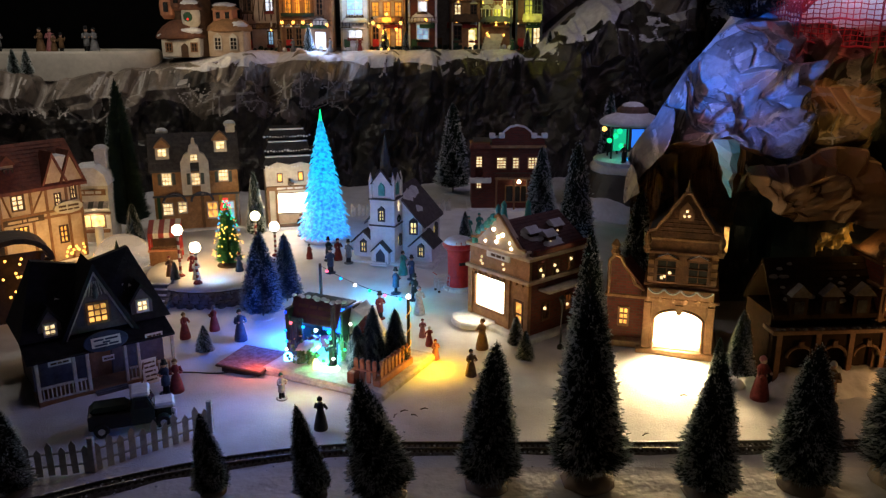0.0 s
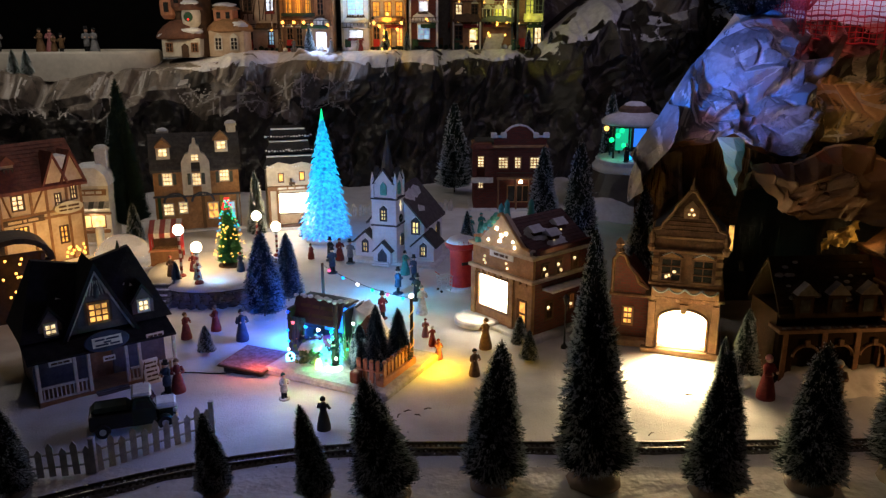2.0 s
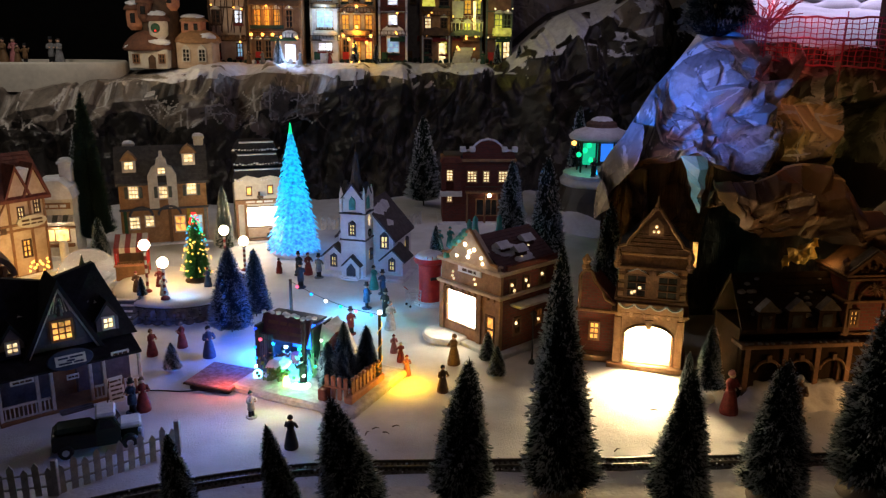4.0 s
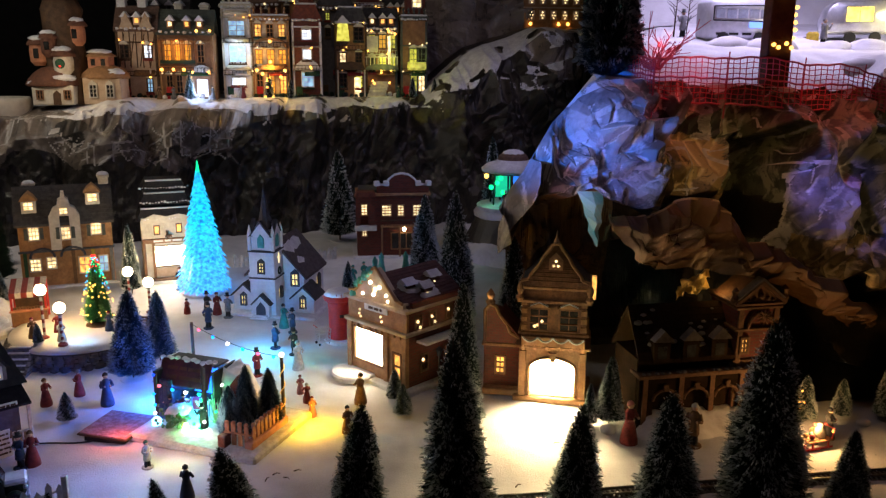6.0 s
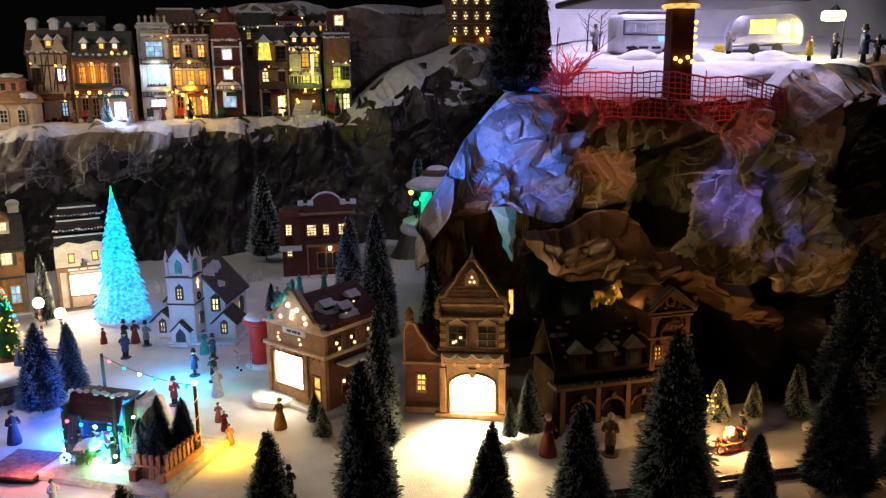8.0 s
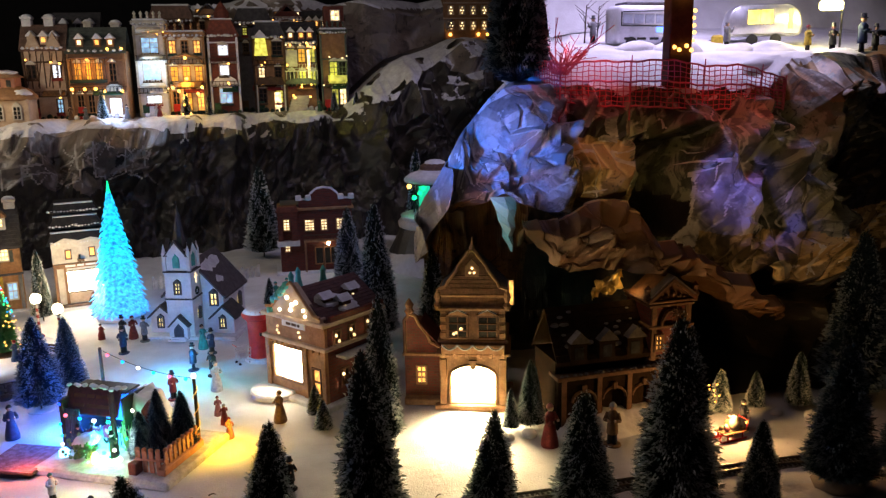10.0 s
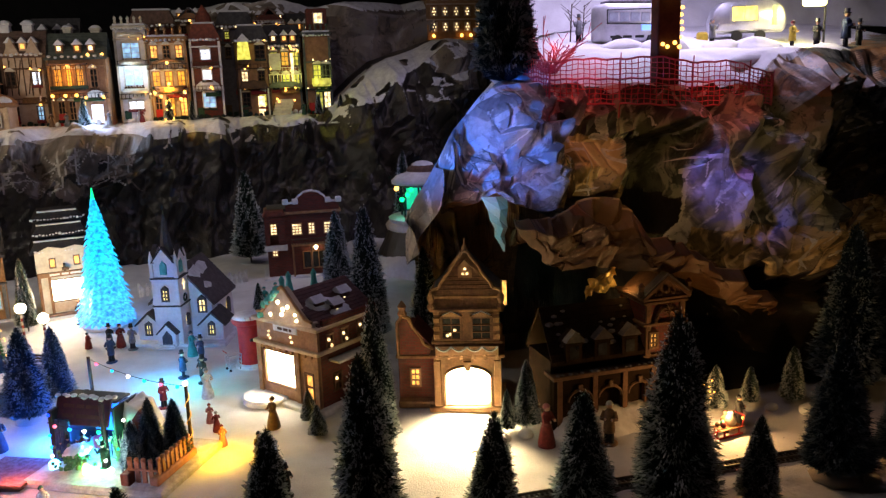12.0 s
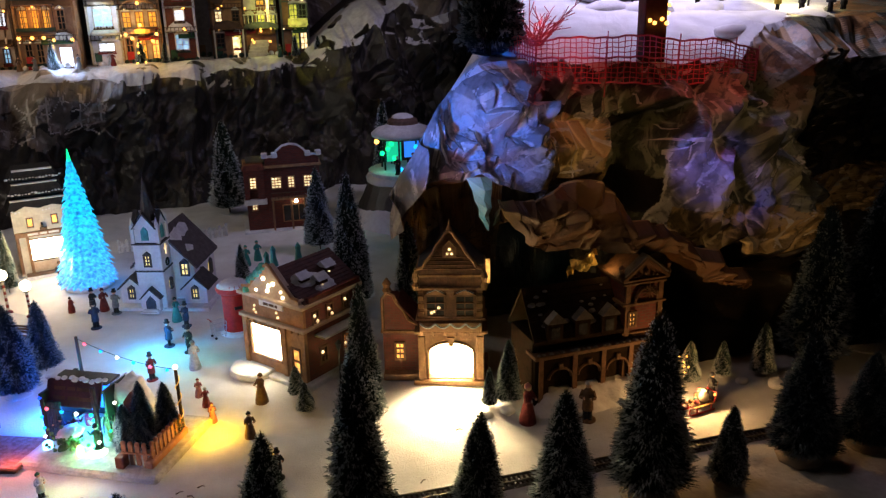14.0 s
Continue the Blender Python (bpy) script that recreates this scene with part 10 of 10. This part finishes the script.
def camper_bus():
    c = thing("camper_bus", "white camper bus half buried in snow with a blue-lit flank", "toy bus", pose(1.03, 2.0, camp_height(2.0) - 0.010, 0, 0, 6))
    bm = B()
    box(bm, -0.085, 0.085, -0.04, 0.04, 0.008, 0.105, None, 0.010)
    part("body", bm, material("silver_white_paint", (0.62, 0.62, 0.68), (0.5, 0.5, 0.56), 0.4, 40, 0.7, 0.1, 0.2), c, "silver-white body", True)
    for i in range(5):
        part("bus_window", box(B(), -0.074 + 0.031 * i, -0.049 + 0.031 * i, -0.0415, -0.0398, 0.060, 0.082), material("frosted_pane", (0.40, 0.44, 0.55), (0.28, 0.3, 0.4), 0.3, 50, 0.8, 0), c)
    bm = B()
    for a, b in (((-0.080, 0.088), (0.080, 0.092)), ((-0.080, 0.055), (0.080, 0.053)), ((-0.080, 0.055), (-0.080, 0.088)), ((0.080, 0.053), (0.080, 0.092))):
        rod(bm, (a[0], -0.0425, a[1]), (b[0], -0.0425, b[1]), 0.0018, 0.0018, 6)
    part("window_surround", bm, BLACK, c, "black rubber surround of the windows")
    for x, z in ((0.074, 0.060), (0.066, 0.048)):
        part("marker_bulb", ball(B(), (x, -0.043, z), 0.004, 0, 8), BULB["blue"], c)
    part("roof_rack", box(B(), -0.06, 0.06, -0.03, 0.03, 0.106, 0.113, None, 0.002), GREY_SIDING, c)
    part("blue_strip", box(B(), 0.02, 0.07, -0.0416, -0.0399, 0.038, 0.055), glow("blue_strip_light", (0.15, 0.3, 1.0), 2.0), c)
    for i in range(4):
        part("trim_bar", box(B(), -0.07 + 0.036 * i, -0.045 + 0.036 * i, -0.0418, -0.0398, 0.020, 0.026), BLACK, c)
    for x in (-0.05, 0.05):
        part("wheel", lathe(B(), [(0.006, -0.004), (0.015, -0.004), (0.016, 0.0), (0.015, 0.004), (0.006, 0.004)], 14, m=pose(x, -0.04, 0.012, 90)), BLACK, c)


caravan()
camper_bus()


def sign_post():
    p = thing("lookout_post", "dark wooden post with a broad black board and warm lights", "post", pose(0.862, 1.475, 0.575))
    part("pole", box(B(), -0.023, 0.023, -0.016, 0.016, -0.03, 0.185, None, 0.002), DARK_WOOD, p)
    part("board", box(B(), -0.21, 0.21, -0.10, 0.12, 0.188, 0.20, None, 0.003), BLACK, p)
    part("lit_collar", lathe(B(), [(0.030, 0.180), (0.036, 0.184), (0.034, 0.188)], 16), LIT_AMBER, p, "amber glowing collar")
    bm = B()
    for x, y, z in ((-0.015, -0.019, 0.088), (0.010, -0.019, 0.09), (0.027, -0.010, 0.10), (0.028, -0.012, 0.115), (0.027, -0.012, 0.128), (0.02, -0.019, 0.082), (0.029, -0.006, 0.142), (-0.005, -0.019, 0.083), (0.028, -0.012, 0.155)):
        bulb(bm, (x, y, z), 0.0038)
    stuff("fairy_lights", bm, BULB["amber"], p)


sign_post()


def net_fence():
    f = thing("red_net_fence", "red plastic net fence sagging along the snowy edge", "net fence")
    pts = [(0.585, 1.50), (0.615, 1.445), (0.72, 1.425), (0.84, 1.415), (0.96, 1.42), (1.075, 1.445), (1.12, 1.50)]
    n = 60
    path = []
    for i in range(n + 1):
        s = i / n * (len(pts) - 1)
        k = min(int(s), len(pts) - 2)
        u = s - k
        path.append((pts[k][0] + (pts[k + 1][0] - pts[k][0]) * u, pts[k][1] + (pts[k + 1][1] - pts[k][1]) * u))
    base = lambda i: 0.568 + 0.003 * math.sin(i * 0.31) - 0.018 * ease(0.12, 0.5, i / n) - 0.010 * ease(0.5, 1.0, i / n)
    high = lambda i: 0.068 + 0.003 * math.sin(i * 0.5) + 0.016 * ease(0.1, 0.4, i / n) - 0.034 * ease(0.55, 1.0, i / n)
    for j in range(10):
        bm = B()
        for i in range(n):
            a, b = [Vector((*path[q], base(q) + high(q) * j / 9 + 0.0012 * math.sin(q * 1.7 + j))) for q in (i, i + 1)]
            rod(bm, a, b, 0.0008 if j not in (0, 5, 9) else 0.0018, None, 4)
        part("long_strand", bm, RED_NET, f)
    for i in range(0, n + 1):
        bm = B()
        for j in range(4):
            rod(bm, (*path[i], base(i) + high(i) * j / 4), (path[min(n, i)][0] + 0.0008 * math.sin(j * 2.0 + i), path[i][1], base(i) + high(i) * (j + 1) / 4), 0.0009, None, 4)
        part("cross_strand", bm, RED_NET, f)
    for i in (0, 10, 22, 34, 45, 54, 60):
        part("stake", rod(B(), (*path[i], 0.53), (path[i][0] + 0.003, path[i][1], base(i) + high(i) + 0.012), 0.0016, 0.001, 6), RED_NET, f)


net_fence()


def red_shrub():
    s = thing("red_shrub", "bare red twig shrub in the snow", "shrub", pose(0.665, 1.58, 0.615))
    rnd = random.Random(14)
    for i in range(34):
        a, l = rnd.uniform(0, 6.28), rnd.uniform(0.05, 0.12)
        bm = B()
        p = Vector((rnd.uniform(-0.015, 0.015), rnd.uniform(-0.01, 0.01), 0))
        d = Vector((math.cos(a) * 0.75, math.sin(a) * 0.5, rnd.uniform(0.5, 1.1)))
        for k in range(4):
            q = p + d * l / 4
            rod(bm, p, q, 0.0016 - 0.0003 * k, None, 4)
            if k > 1:
                rod(bm, p, p + Vector((d.y, -d.x, d.z)) * l / 4, 0.0008, None, 4)
            d = d + Vector((rnd.uniform(-0.3, 0.3), rnd.uniform(-0.3, 0.3), rnd.uniform(-0.25, 0.1)))
            p = q
        part("twig", bm, RED_NET, s)


red_shrub()
brush_tree(0.556, 1.525, 0.55, 0.068, 3, 0.565, label="large dark bottle-brush tree on the mountain edge", blue=True)
for x, y, z, a, c, legs, hat in ((1.372, 1.80, 0.654, 30, "yellow", "trousers", "red"), (1.44, 1.80, 0.654, -10, "black", "trousers", "black"), (1.49, 1.76, 0.650, 40, "blue", "trousers", "black"), (1.535, 1.77, 0.650, 0, "black", "trousers", "black"), (1.215, 1.90, 0.668, 20, "grey", "trousers", "grey"), (0.92, 2.05, 0.69, 0, "grey", "trousers", "black")):
    figurine(x, y, a, 0.072 if c != "blue" else 0.096, c, legs, hat, z, arms=2 if c == "grey" else 1)


def camp_lamp_post():
    l = thing("camp_lamp_post", "slim lamp post with a bright yellow-white lantern", "street lamp", pose(1.505, 1.86, 0.66))
    part("pole", rod(B(), (0, 0, 0), (0, 0, 0.12), 0.0028, 0.0022, 8), BLACK, l)
    part("lantern", box(B(), -0.060, -0.004, -0.014, 0.014, 0.098, 0.121, None, 0.005), glow("lantern_light", (1.0, 0.85, 0.25), 12), l, "bright yellow-white lantern")
    part("cap", rod(B(), (-0.028, 0, 0.122), (-0.028, 0, 0.136), 0.014, 0.003, 8), BLACK, l)


camp_lamp_post()
for x, y, a in ((0.90, 2.06, 10), (0.95, 2.1, -20)):
    s = thing("bare_sapling", "thin bare leafless sapling in the snow", "sapling", pose(x, y, 0.688, 0, 0, a))
    rnd = random.Random(int(x * 100))
    part("stem", rod(B(), (0, 0, -0.01), (0.006, 0, 0.10), 0.0022, 0.001, 6), BARK, s)
    for i in range(9):
        z = 0.03 + 0.008 * i
        t = rnd.uniform(0, 6.28)
        part("twig", rod(B(), (0.003, 0, z), (0.003 + 0.03 * math.cos(t), 0.02 * math.sin(t), z + 0.022), 0.0009, 0.0005, 5), BARK, s)

# gold foil scrap over the cave
bm = B()
bmesh.ops.create_grid(bm, x_segments=14, y_segments=12, size=1.0)
for v in bm.verts:
    x, y = v.co.x, v.co.y
    r = 1 + 0.35 * noise.noise(Vector((math.atan2(y, x) * 1.3, 2, 0)))
    c = 0.011 * shards(x * 1.5, y * 1.5, 5) + 0.006 * shards(x * 3.1 + 4, y * 3.1, 8)
    v.co = Vector((0.030 * r * x + 0.004 * y, -0.012 * y + c, 0.022 * r * y + 0.5 * c))
solid("foil_scrap", bm, FOIL, "crumpled scrap of gold foil on the cave roof", "foil", pose(0.672, 1.330, 0.240, 0, -18, 0))


# snow heaps in the camp
for x, y, z, r, q in ((0.60, 1.52, 0.602, 0.035, 0.4), (1.21, 1.86, 0.655, 0.05, 0.5), (1.30, 1.84, 0.655, 0.06, 0.42), (1.07, 1.88, 0.662, 0.06, 0.4), (0.97, 1.92, 0.668, 0.05, 0.4), (1.42, 1.74, 0.640, 0.06, 0.35), (1.14, 1.62, 0.625, 0.05, 0.3)):
    bm = B()
    ball(bm, (0, 0, 0), r, 0, 30, q)
    for v in bm.verts:
        v.co *= 1 + 0.4 * noise.noise(v.co * 18 + Vector((x * 9, 0, 0))) + 0.12 * abs(noise.noise(v.co * 60))
    solid("snow_mound", bm, SNOW, "lumpy mound of white snow on the mountain top", "snow mound", pose(x, y, z), "snow mounds", "", True)
